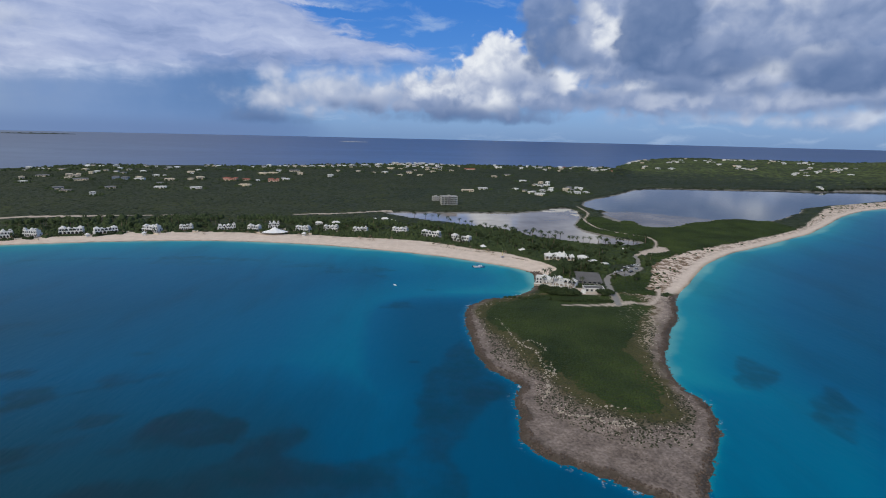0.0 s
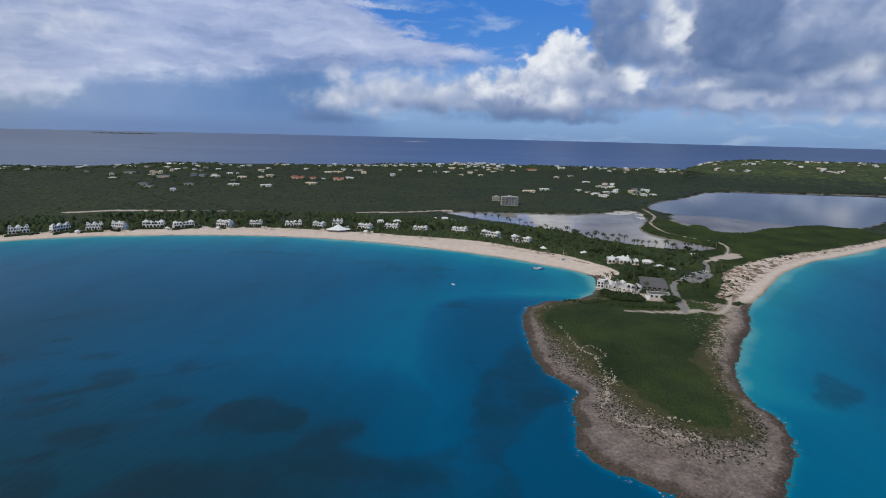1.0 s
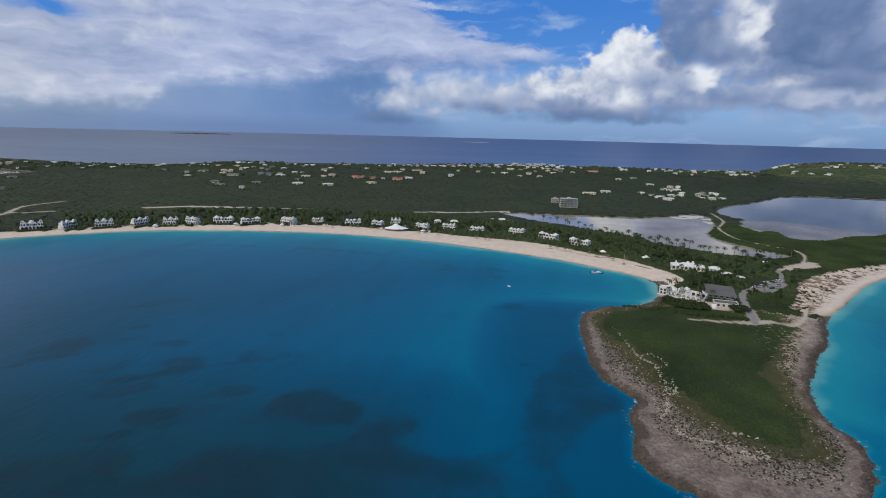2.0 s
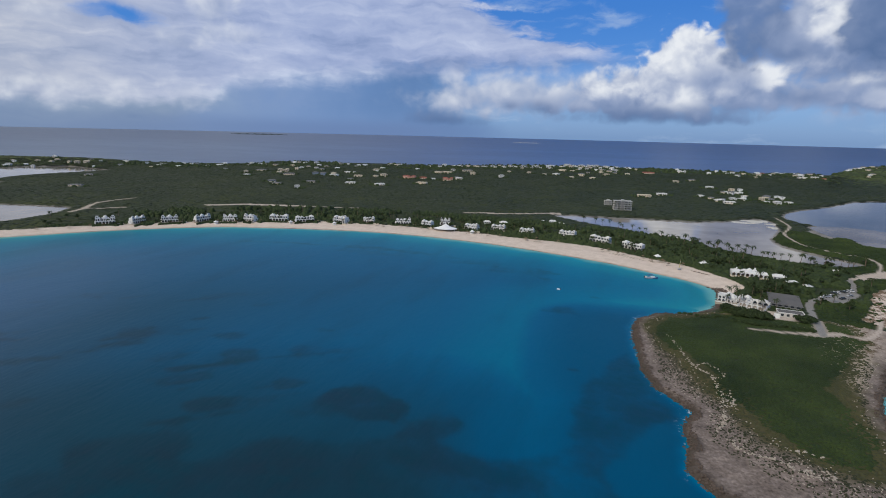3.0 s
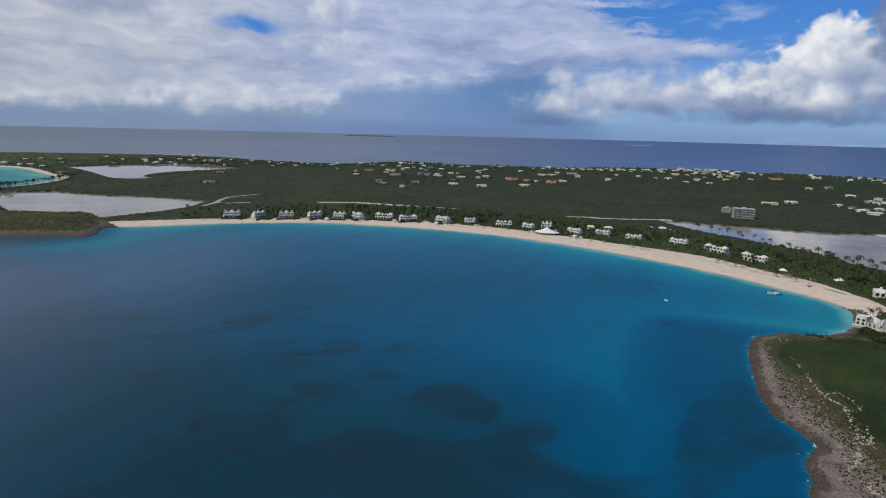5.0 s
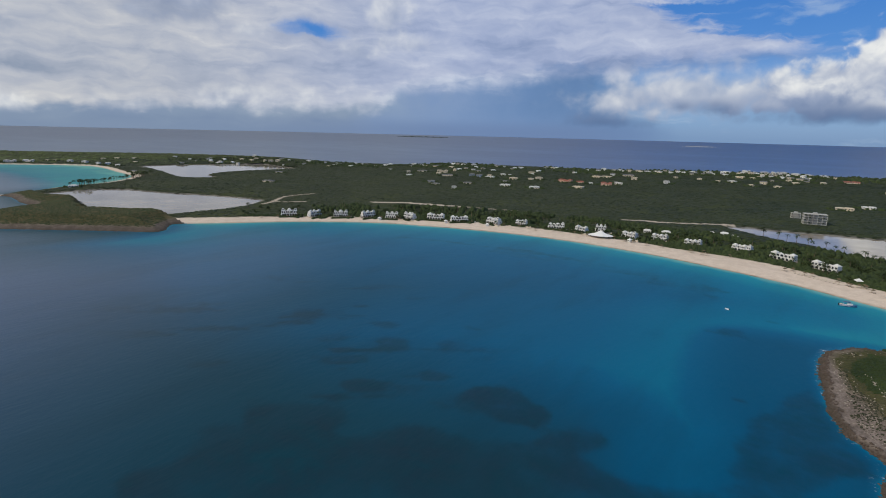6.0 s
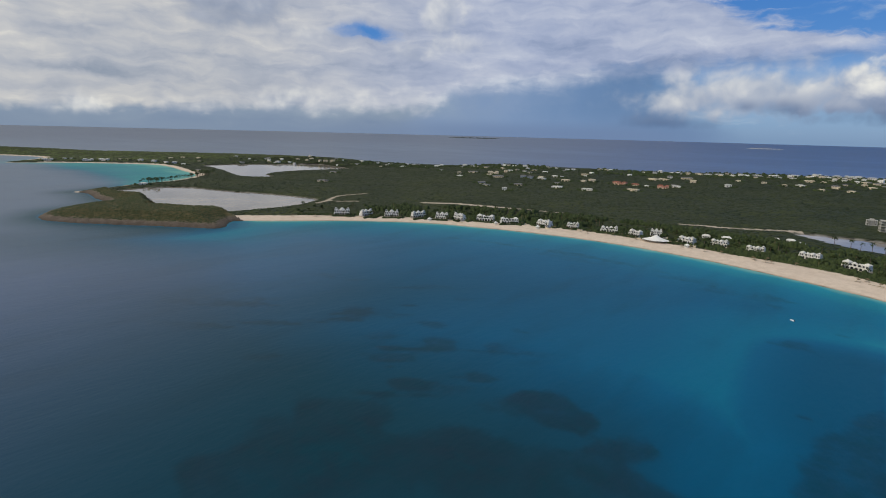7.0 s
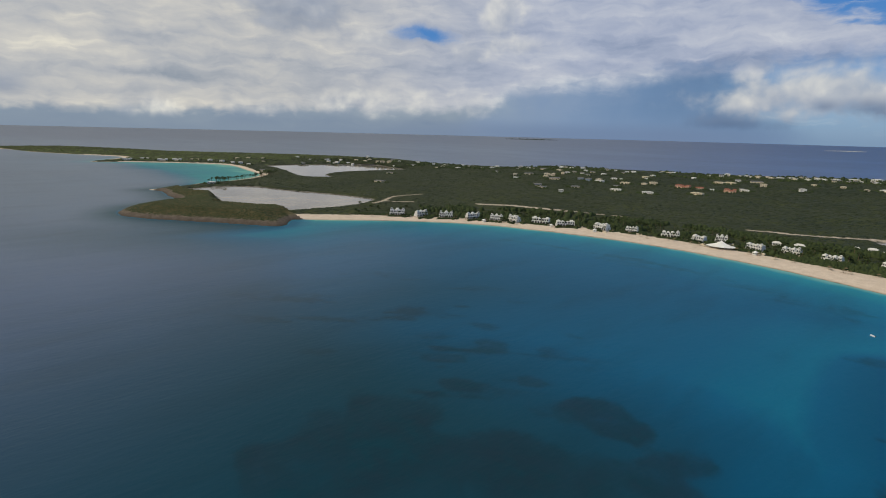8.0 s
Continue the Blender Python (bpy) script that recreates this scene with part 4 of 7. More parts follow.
# ---- scrub ----
def dome(seed, rings=2, seg=6):
    """A low, lumpy bush: corners and triangles."""
    g = np.random.default_rng(seed)
    v, f = [], []
    for i in range(rings):
        el = i / rings * math.pi / 2
        for k in range(seg):
            t = (k + 0.5 * i) / seg * 2 * math.pi
            q = 1 + g.uniform(-0.32, 0.32)
            v.append((math.cos(t) * math.cos(el) * q, math.sin(t) * math.cos(el) * q, math.sin(el) * q * (0.9 if i else 0) - (0.15 if i == 0 else 0)))
    v.append((g.uniform(-0.2, 0.2), g.uniform(-0.2, 0.2), g.uniform(0.8, 1.15)))
    for i in range(rings - 1):
        for k in range(seg):
            a, b = i * seg + k, i * seg + (k + 1) % seg
            f += [(a, b, a + seg), (b, b + seg, a + seg)]
    top = (rings - 1) * seg
    f += [(top + k, top + (k + 1) % seg, len(v) - 1) for k in range(seg)]
    return np.array(v), np.array(f)


def scatter(name, x, y, size, tall, mat, label, seed=0, rings=2, seg=6):
    """Many bushes of one kind, joined into one mesh."""
    g = np.random.default_rng(seed)
    z = look_up("z", x, y)
    kinds = [dome(seed * 10 + k, rings, seg) for k in range(6)]
    pick = g.integers(0, 6, len(x))
    turn = g.uniform(0, 6.28, len(x))
    vs, fs, base = [], [], 0
    for k, (v, f) in enumerate(kinds):
        m = pick == k
        c, s = np.cos(turn[m])[:, None], np.sin(turn[m])[:, None]
        w, h = size[m][:, None], tall[m][:, None]
        p = np.stack([(v[:, 0] * c - v[:, 1] * s) * w + x[m][:, None], (v[:, 0] * s + v[:, 1] * c) * w + y[m][:, None], v[:, 2] * h + z[m][:, None]], -1).reshape(-1, 3)
        q = (f[None] + (np.arange(m.sum()) * len(v))[:, None, None]).reshape(-1, 3) + base
        base += len(p)
        vs.append(p), fs.append(q)
    ob = mesh_object(name, np.vstack(vs), np.vstack(fs), mat, True)
    return tagged(ob, label, "bushes", kind="stuff")


def random_places(n, box, seed):
    g = np.random.default_rng(seed)
    return g.uniform(box[0], box[2], n), g.uniform(box[1], box[3], n)


def bushy(x, y):
    """Where scrub grows: on dry land, off the sand, tracks and ponds."""
    ok = (look_up("d", x, y) > 6) & (look_up("sand", x, y) < -1) & (look_up("pond", x, y) < -4) & ((look_up("flat", x, y) + 6 * fbm(x, y, 20, 4, 33) < 3)) & (look_up("track", x, y) > 2.0)
    for fx, fy, fr in FEET:
        ok &= (x - fx) ** 2 + (y - fy) ** 2 > fr * fr
    isrock = look_up("rock", x, y) > 0.5
    return ok & (~isrock | (x < -300) | (look_up("green", x, y) > 1))


def build_scrub():
    x, y = random_places(60000, (10, 170, 150, 340), 1)
    g = np.random.default_rng(5)
    thick = look_up("green", x, y)
    k = bushy(x, y) & (look_up("rock", x, y) > 0.5) & (g.random(len(x)) < 0.25 + 0.75 * sstep(thick, 1, 12))
    x, y = x[k], y[k]
    w = g.uniform(0.35, 0.95, len(x))
    dry = thick[k] + 9 * fbm(x, y, 20, 3, 44) < 7
    h = w * g.uniform(0.25, 0.5, len(x))
    scatter("low_scrub", x[~dry], y[~dry], w[~dry], h[~dry], MAT_LOW, "low wind-clipped green scrub over the rocky point", 2, 2, 5)
    scatter("dry_scrub", x[dry], y[dry], w[dry], h[dry], MAT_OLIVE, "thin olive-brown scrub round the edge of the point", 9, 2, 5)
    # the plain and the hills, thinner with distance but with wider bushes
    az = np.radians(g.uniform(-50, 88, 130000))
    r = np.sqrt(g.uniform(260 ** 2, 1750 ** 2, 130000))
    x, y = -r * np.sin(az), r * np.cos(az)
    k = bushy(x, y) & ~(look_up("rock", x, y) > 0.5)
    x, y, r = x[k], y[k], r[k]
    w = g.uniform(1.2, 3.0, len(x)) * (0.65 + r / 850)
    scatter("scrub", x, y, w, g.uniform(0.12, 0.40, len(x)), MAT_SCRUB, "dense dark green dry scrub covering the plain and hills", 3, 2, 5)
    n = 34000
    az = np.radians(g.uniform(-50, 88, n))
    r = g.uniform(1450, 2700, n)
    x, y = -r * np.sin(az), r * np.cos(az)
    k = bushy(x, y) & (g.random(n) < sstep(r, 1450, 1950))
    # far hills: brighter leaf colour stands in for sunshine there
    scatter("scrub", x[k], y[k], g.uniform(3, 8, k.sum()), g.uniform(0.5, 1.2, k.sum()), MAT_SUNLIT, "green scrub on the far hills, sunlight put into its colour", 4, 2, 5)
    # trees along the crest
    az = g.uniform(-46, 50, 4600)
    r = np.interp(az, FA[:, 0], FA[:, 2]) - g.uniform(-25, 130, 4600)
    x, y = -r * np.sin(np.radians(az)), r * np.cos(np.radians(az))
    k = bushy(x, y) & (vnoise(x, y, 60, 19) + 0.4 * vnoise(x, y, 17, 20) > 0.0)
    w = g.uniform(1.6, 4.2, k.sum())
    scatter("crest_trees", x[k], y[k], w, w * g.uniform(0.7, 1.25, k.sum()), MAT_TREE, "dark trees along the crest of the island", 21, 3, 6)
    # thicker green round the resort on the neck
    x, y = random_places(60000, (40, 300, 420, 680), 24)
    k = bushy(x, y) & ~(look_up("rock", x, y) > 0.5)
    x, y = x[k], y[k]
    w = g.uniform(0.7, 1.7, len(x))
    scatter("garden_scrub", x, y, w, w * g.uniform(0.5, 0.9, len(x)), MAT_LOW, "dense green scrub round the resort buildings", 25, 2, 5)
    # closed tree cover in the gardens
    x, y = random_places(5200, (64, 376, 172, 500), 26)
    k = bushy(x, y) & (look_up("d", x, y) > 9) & (vnoise(x, y, 16, 27) > -0.25) & ~((x > 120) & (y < 385))
    w = g.uniform(1.2, 2.6, k.sum())
    scatter("garden_trees", x[k], y[k], w, w * g.uniform(0.8, 1.3, k.sum()), MAT_TREE, "dense dark green trees and bushes of the resort garden", 28, 3, 7)
    # dune plants on the eastern sand
    x, y = random_places(30000, (120, 330, 760, 960), 14)
    d = look_up("d", x, y)
    k = (look_up("sand", x, y) > -2) & (d > 13) & (look_up("pond", x, y) < -4) & (vnoise(x, y, 9, 18) > 0.1) & (g.random(30000) < 0.75)
    w = g.uniform(0.5, 1.5, k.sum())
    scatter("dune_plants", x[k], y[k], w, w * 0.6, MAT_LOW, "patches of dune plants on the eastern sand", 15, 2, 5)
    x, y = random_places(26000, (-960, 140, -500, 320), 8)
    k = bushy(x, y) & (look_up("rock", x, y) > 0.5) & (look_up("d", x, y) > 9)
    x, y = x[k], y[k]
    w = g.uniform(0.6, 1.5, len(x))
    scatter("low_scrub", x, y, w, w * g.uniform(0.12, 0.25, len(x)), MAT_HEAD, "low green scrub over the western headland", 7, 2, 5)
    # trees and bushes close beside and behind the villas
    v = np.array(VILLAS, float)
    i = np.repeat(np.arange(len(v)), 46)
    t = g.uniform(-0.5, math.pi + 0.5, len(i))
    q = g.uniform(0.95, 1.5, len(i))
    x, y = v[i, 0] + 0.62 * v[i, 2] * q * np.cos(t), v[i, 1] + 3 + 7.5 * q * np.sin(t)
    w = g.uniform(0.9, 2.1, len(x))
    scatter("villa_trees", x, y, w, w * g.uniform(0.9, 1.7, len(x)), MAT_TREE, "dark trees and bushes in the villa gardens", 37, 3, 7)
    # clipped dark strips of hedge between the villas and the sand
    px, py = [], []
    for vx, vy, vw in VILLAS:
        near = np.array(BAY, float)
        near = near[np.argsort(np.hypot(near[:, 0] - vx, near[:, 1] - vy))[:3]].mean(0)
        t = math.atan2(near[1] - vy, near[0] - vx) + math.pi / 2
        u, v = g.uniform(-0.62, 0.5, 170) * vw, -g.uniform(7.6, 9.6, 170)
        px.append(vx + u * math.cos(t) - v * math.sin(t))
        py.append(vy + 2 + u * math.sin(t) + v * math.cos(t))
    px, py = np.concatenate(px), np.concatenate(py)
    w = g.uniform(0.5, 0.95, len(px))
    scatter("beach_hedge", px, py, w, g.uniform(1.1, 2.0, len(px)), MAT_TREE, "dark clipped hedge strips between villas and sand", 35)
    # the belt of trees between the villas and the lagoon
    line = smooth(BAY_TOP, 8, closed=False)[20:]
    i = g.integers(0, len(line) - 1, 16000)
    seg = line[i + 1] - line[i]
    nrm = np.stack([-seg[:, 1], seg[:, 0]], -1) / np.linalg.norm(seg, axis=1)[:, None]
    p = line[i] + seg * g.random((16000, 1)) + nrm * g.uniform(7.0, 95.0, (16000, 1))
    x, y = p[:, 0], p[:, 1]
    k = (look_up("pond", x, y) < -3) & (look_up("sand", x, y) < -1) & (look_up("track", x, y) > 2) & (look_up("d", x, y) > 12) & (x < 100) & (vnoise(x, y, 22, 63) + 0.5 * vnoise(x, y, 8, 64) > -0.15)
    for fx, fy, fr in FEET:
        k &= (x - fx) ** 2 + (y - fy) ** 2 > (fr * 0.9) ** 2
    w = g.uniform(1.2, 2.9, k.sum())
    scatter("garden_trees", x[k], y[k], w, w * g.uniform(0.9, 1.7, k.sum()), MAT_TREE, "dense dark green trees behind the beach villas", 65, 3, 7)
    # shrubs along the top of the sand
    line = smooth(BAY_TOP, 8, closed=False)[14:-14]
    i = g.integers(0, len(line) - 1, 3600)
    seg = line[i + 1] - line[i]
    nrm = np.stack([-seg[:, 1], seg[:, 0]], -1) / np.linalg.norm(seg, axis=1)[:, None]
    p = line[i] + seg * g.random((3600, 1)) + nrm * g.uniform(0.5, 9.0, (3600, 1))
    k = (vnoise(p[:, 0], p[:, 1], 14, 77) > -0.45)
    for fx, fy, fr in FEET:
        k &= (p[:, 0] - fx) ** 2 + (p[:, 1] - fy) ** 2 > (fr * 0.55) ** 2
    p = p[k]
    scatter("beach_shrubs", p[:, 0], p[:, 1], g.uniform(0.7, 1.7, len(p)), g.uniform(1.0, 2.6, len(p)), MAT_TREE, "dark green shrubs along the top of the beach", 6)


build_scrub()


# ---- things: helpers ----
MAT_STONE = grainy("pale_stone", (0.42, 0.37, 0.31), 0.9, 0.5, 0.3)
MAT_ROCK = grainy("dark_rock", (0.10, 0.075, 0.06), 0.9, 0.6, 0.4)
MAT_GREY = grainy("grey_concrete", (0.24, 0.235, 0.235), 0.85, 1.2, 0.15)
MAT_ROOF_RED = grainy("red_tile_roof", (0.36, 0.13, 0.09), 0.8, 0.7, 0.25)
MAT_ROOF_GREY = grainy("grey_shingle_roof", (0.20, 0.20, 0.21), 0.8, 0.7, 0.2)
MAT_ROOF_DARK = grainy("weathered_roof_felt", (0.135, 0.13, 0.125), 0.9, 1.0, 0.25)
MAT_BLUE_HULL = grainy("blue_hull_paint", (0.05, 0.13, 0.26), 0.3, 2.0, 0.08)
MAT_CREAM = grainy("cream_plaster", (0.62, 0.54, 0.42), 0.8, 0.8, 0.1)
MAT_BLUE = grainy("blue_grey_plaster", (0.20, 0.25, 0.33), 0.8, 0.8, 0.1)
MAT_PINK = grainy("pink_plaster", (0.55, 0.33, 0.26), 0.8, 0.8, 0.1)
MAT_FADED_WHITE = grainy("flat_roof_paint", (0.50, 0.49, 0.47), 0.85, 1.5, 0.2)
MAT_CANVAS = grainy("white_canvas", (0.82, 0.82, 0.82), 0.7, 1.0, 0.05)
MAT_THATCH = grainy("dry_thatch", (0.16, 0.12, 0.075), 0.95, 0.3, 0.35)
MAT_WOOD = grainy("weathered_wood", (0.22, 0.16, 0.11), 0.8, 0.3, 0.3)
MAT_HULL = grainy("white_hull", (0.80, 0.81, 0.82), 0.25, 2.0, 0.04)
MAT_TRIM = grainy("blue_trim", (0.03, 0.06, 0.16), 0.35, 1.0, 0.2)
MAT_SAIL = grainy("yellow_sail", (0.55, 0.46, 0.14), 0.7, 0.8, 0.1)
MAT_TYRE = grainy("black_rubber", (0.02, 0.02, 0.02), 0.85, 0.2, 0.2)
CAR_PAINTS = [grainy("car_paint_" + k, c, 0.3, 3.0, 0.05) for k, c in (("white", (0.75, 0.75, 0.75)), ("silver", (0.42, 0.43, 0.45)), ("dark", (0.04, 0.045, 0.05)), ("red", (0.35, 0.03, 0.03)))]


def part(name, bm, mat, parent, label=""):
    """One mesh under a thing or under a part."""
    me = bpy.data.meshes.new(name)
    bmesh.ops.recalc_face_normals(bm, faces=bm.faces)
    bm.to_mesh(me)
    bm.free()
    me.materials.append(mat)
    ob = new(name, me)
    ob.parent = parent
    if label:
        tagged(ob, label)
    return ob


def box(bm, x0, y0, z0, x1, y1, z1, m=None):
    r = bmesh.ops.create_cube(bm, size=1.0)["verts"]
    for v in r:
        v.co = Vector((x0 + (v.co.x + 0.5) * (x1 - x0), y0 + (v.co.y + 0.5) * (y1 - y0), z0 + (v.co.z + 0.5) * (z1 - z0)))
        if m:
            v.co = m @ v.co
    return bm


def boxes(*bounds):
    bm = bmesh.new()
    for b in bounds:
        box(bm, *b)
    return bm


def cyl(bm, x, y, z0, z1, r0, r1, seg=10):
    a = [bm.verts.new((x + r0 * math.cos(k * 2 * math.pi / seg), y + r0 * math.sin(k * 2 * math.pi / seg), z0)) for k in range(seg)]
    b = [bm.verts.new((x + r1 * math.cos(k * 2 * math.pi / seg), y + r1 * math.sin(k * 2 * math.pi / seg), z1)) for k in range(seg)]
    for k in range(seg):
        bm.faces.new((a[k], a[(k + 1) % seg], b[(k + 1) % seg], b[k]))
    bm.faces.new(a[::-1]), bm.faces.new(b)
    return bm


def cupola(bm, x, y, z, r, h, seg=14, rings=5):
    """A half dome with a small point."""
    prev = None
    for i in range(rings):
        t = i / rings * math.pi / 2
        row = [bm.verts.new((x + r * math.cos(t) * math.cos(k * 2 * math.pi / seg), y + r * math.cos(t) * math.sin(k * 2 * math.pi / seg), z + h * math.sin(t))) for k in range(seg)]
        if prev:
            for k in range(seg):
                bm.faces.new((prev[k], prev[(k + 1) % seg], row[(k + 1) % seg], row[k]))
        else:
            bm.faces.new(row[::-1])
        prev = row
    tip = bm.verts.new((x, y, z + h * 1.12))
    for k in range(seg):
        bm.faces.new((prev[k], prev[(k + 1) % seg], tip))
    return bm


def arch(w, h, opening, spring, depth=0.4, seg=8):
    """A wall panel with an arched opening, standing on z = 0, front at y = 0."""
    bm = bmesh.new()
    r = opening / 2
    line = [(-r, 0.0), (-r, spring)] + [(-r * math.cos(k * math.pi / seg), spring + r * math.sin(k * math.pi / seg)) for k in range(1, seg)] + [(r, spring), (r, 0.0)]
    outer = [(-w / 2, 0.0), (-w / 2, spring)] + [(-w / 2 + w * k / seg, h) for k in range(1, seg)] + [(w / 2, spring), (w / 2, 0.0)]
    outer[2], outer[seg] = (-w / 2, h), (w / 2, h)
    sets = []
    for y in (0.0, depth):
        sets.append(([bm.verts.new((x, y, z)) for x, z in line], [bm.verts.new((x, y, z)) for x, z in outer]))
    for li, ou in sets:
        for k in range(len(li) - 1):
            bm.faces.new((li[k], li[k + 1], ou[k + 1], ou[k]))
    for k in range(len(line) - 1):
        bm.faces.new((sets[0][0][k], sets[1][0][k], sets[1][0][k + 1], sets[0][0][k + 1]))
        bm.faces.new((sets[0][1][k], sets[0][1][k + 1], sets[1][1][k + 1], sets[1][1][k]))
    return bm


def thing(name, label, category, group=""):
    return tagged(new(name), label, category, group)


def put_at(ob, x, y, turn=0.0, lift=0.0, scale=1.0):
    ob.matrix_basis = pose(x, y, height(x, y) + lift, 0, 0, turn) @ Matrix.Scale(scale, 4)
    return ob


def copy_at(ob, x, y, turn=0.0, lift=0.0, scale=(1.0, 1.0, 1.0)):
    return copy_thing(ob, pose(x, y, height(x, y) + lift, 0, 0, turn) @ Matrix.Diagonal((*scale, 1)))


def hip_roof(bm, w, d, z, rise, over=0.5, ridge=0.5):
    x, y = w / 2 + over, d / 2 + over
    q = [bm.verts.new(p) for p in ((-x, -y, z), (x, -y, z), (x, y, z), (-x, y, z), (-x * ridge, 0, z + rise), (x * ridge, 0, z + rise))]
    u = [bm.verts.new((p.co.x, p.co.y, z - 0.25)) for p in q[:4]]
    for f in ((q[0], q[1], q[5], q[4]), (q[1], q[2], q[5]), (q[2], q[3], q[4], q[5]), (q[3], q[0], q[4])):
        bm.faces.new(f)
    for k in range(4):
        bm.faces.new((u[k], u[(k + 1) % 4], q[(k + 1) % 4], q[k]))
    bm.faces.new(u[::-1])
    return bm


# ---- beach villas ----


def villa_arcade(v, x0, n, bay, z, y, h):
    for k in range(n):
        a = part("arch_panel", arch(bay, h, bay * 0.74, h * 0.48), MAT_WHITE, v)
        a.location = (x0 + bay * (k + 0.5), y, z)
        g = part("glazed_door", boxes((-bay * 0.44, 0, 0, bay * 0.44, 0.12, h * 0.86)), MAT_GLASS, v, "dark glazed terrace door")
        g.location = (x0 + bay * (k + 0.5), y + 1.5, z)


def villa_block(v, x, w, y0, y1, z0, z1, peak):
    """An upper room with a little roof: a pyramid, a dome or a crown of merlons."""
    part("room", boxes((x - w / 2, y0, z0, x + w / 2, y1, z1)), MAT_WHITE, v)
    n = 2 if w > 3.3 else 1
    for k in range(n):
        cx = x - w / 2 + w * (k + 0.5) / n
        q = part("arch_panel", arch(w / n, z1 - z0, w / n * 0.62, (z1 - z0) * 0.48, 0.3), MAT_WHITE, v)
        q.location = (cx, y0 - 0.5, z0)
        part("glazed_door", boxes((cx - w / n * 0.36, y0 - 0.12, z0, cx + w / n * 0.36, y0 - 0.02, z0 + (z1 - z0) * 0.85)), MAT_GLASS, v, "dark glazed terrace door")
    if peak == "pyramid":
        r = part("peaked_roof", hip_roof(bmesh.new(), w, y1 - y0, z1, w * 0.42, 0.15, 0.05), MAT_WHITE, v)
        r.location = (x, (y0 + y1) / 2, 0)
    elif peak == "dome":
        part("dome", cupola(bmesh.new(), x, (y0 + y1) / 2, z1, w * 0.42, w * 0.4, 12, 4), MAT_WHITE, v, "smooth white dome")
    else:
        for s in (-1, 0, 1):
            part("merlon", boxes((x + s * w * 0.36 - 0.35, y0, z1, x + s * w * 0.36 + 0.35, y0 + 0.5, z1 + 0.7)), MAT_WHITE, v)


def build_villa(kind):
    """A white two-storey villa in a Moorish manner, arcades to the sea; 20 m wide before it is scaled."""
    label = ("white Moorish beach villa with a central dome and turrets", "white Moorish beach villa with small peaked upper rooms", "white beach villa of two arcaded wings with peaked roofs")[kind]
    v = thing("villa", label, "villa", "villas along the beach")
    part("terrace", boxes((-10.5, -7.5, -1.2, 10.5, 6.5, 0.0), (-10.5, -7.6, 0.0, -2.0, -7.3, 0.7), (2.0, -7.6, 0.0, 10.5, -7.3, 0.7), (-2, -8.4, -1.2, 2, -7.5, -0.25)), MAT_STONE, v, "sand-coloured garden terrace")
    part("wall", boxes((-9.4, -2.6, 0.0, 9.4, 5.5, 3.3)), MAT_WHITE, v)
    villa_arcade(v, -9.6, 6, 3.2, 0.0, -4.2, 3.3)
    part("balcony_floor", boxes((-9.7, -4.3, 3.3, 9.7, -2.4, 3.5), (-9.4, -2.6, 3.3, 9.4, 5.5, 3.45)), MAT_WHITE, v)
    if kind == 0:
        villa_block(v, 0, 7.0, -1.2, 5.0, 3.5, 6.4, "none")
        villa_arcade(v, -4.8, 3, 3.2, 3.5, -3.2, 2.9)
        part("drum", cyl(bmesh.new(), 0, 1.0, 6.4, 7.0, 2.3, 2.3, 14), MAT_WHITE, v)
        dome = part("dome", cupola(bmesh.new(), 0, 1.0, 7.0, 2.3, 2.0), MAT_WHITE, v, "smooth white dome")
        part("finial", cyl(bmesh.new(), 0, 1.0, 8.9, 9.9, 0.12, 0.03, 6), MAT_WHITE, dome)
        for s in (-1, 1):
            villa_block(v, s * 7.3, 4.4, -2.4, 3.5, 3.5, 6.9, "merlons")
            villa_block(v, s * 7.6, 2.4, -2.0, 0.6, 6.9, 8.6, "merlons")
    elif kind == 1:
        for x, w, z, p in ((-7.6, 3.6, 6.2, "pyramid"), (-3.0, 3.2, 5.7, "dome"), (1.6, 3.6, 6.3, "pyramid"), (7.3, 4.0, 6.8, "merlons")):
            villa_block(v, x, w, -2.2, 3.8, 3.5, z, p)
        villa_block(v, 7.6, 2.0, -1.8, 0.4, 6.8, 8.3, "pyramid")
    else:
        villa_block(v, -7.2, 4.6, -2.6, 4.0, 3.5, 6.6, "pyramid")
        villa_block(v, 7.2, 4.6, -2.6, 4.0, 3.5, 6.6, "pyramid")
        villa_block(v, -2.8, 3.0, 0.5, 4.5, 3.5, 5.8, "dome")
        villa_block(v, 2.6, 2.6, 0.0, 4.0, 3.5, 6.0, "merlons")
        villa_arcade(v, -4.8, 3, 3.2, 3.5, -3.6, 2.7)
    for s in (-1, 1):
        g = part("side_window", boxes((-0.06, -0.7, 0, 0.06, 0.7, 1.5)), MAT_GLASS, v, "dark side window")
        g.location = (s * 9.43, 2.0, 1.0)
    part("stair", boxes(*[(-10.6, -2.4 + 0.45 * k, 0.0, -9.6, -1.95 + 0.45 * k, 0.36 * (k + 1)) for k in range(9)]), MAT_WHITE, v)
    return v


def shore_turn(x, y):
    """The turn that makes a front look at the sea."""
    line = np.array(BAY, float)
    near = line[np.argsort(np.hypot(line[:, 0] - x, line[:, 1] - y))[:3]].mean(0)
    return math.degrees(math.atan2(near[1] - y, near[0] - x)) + 90


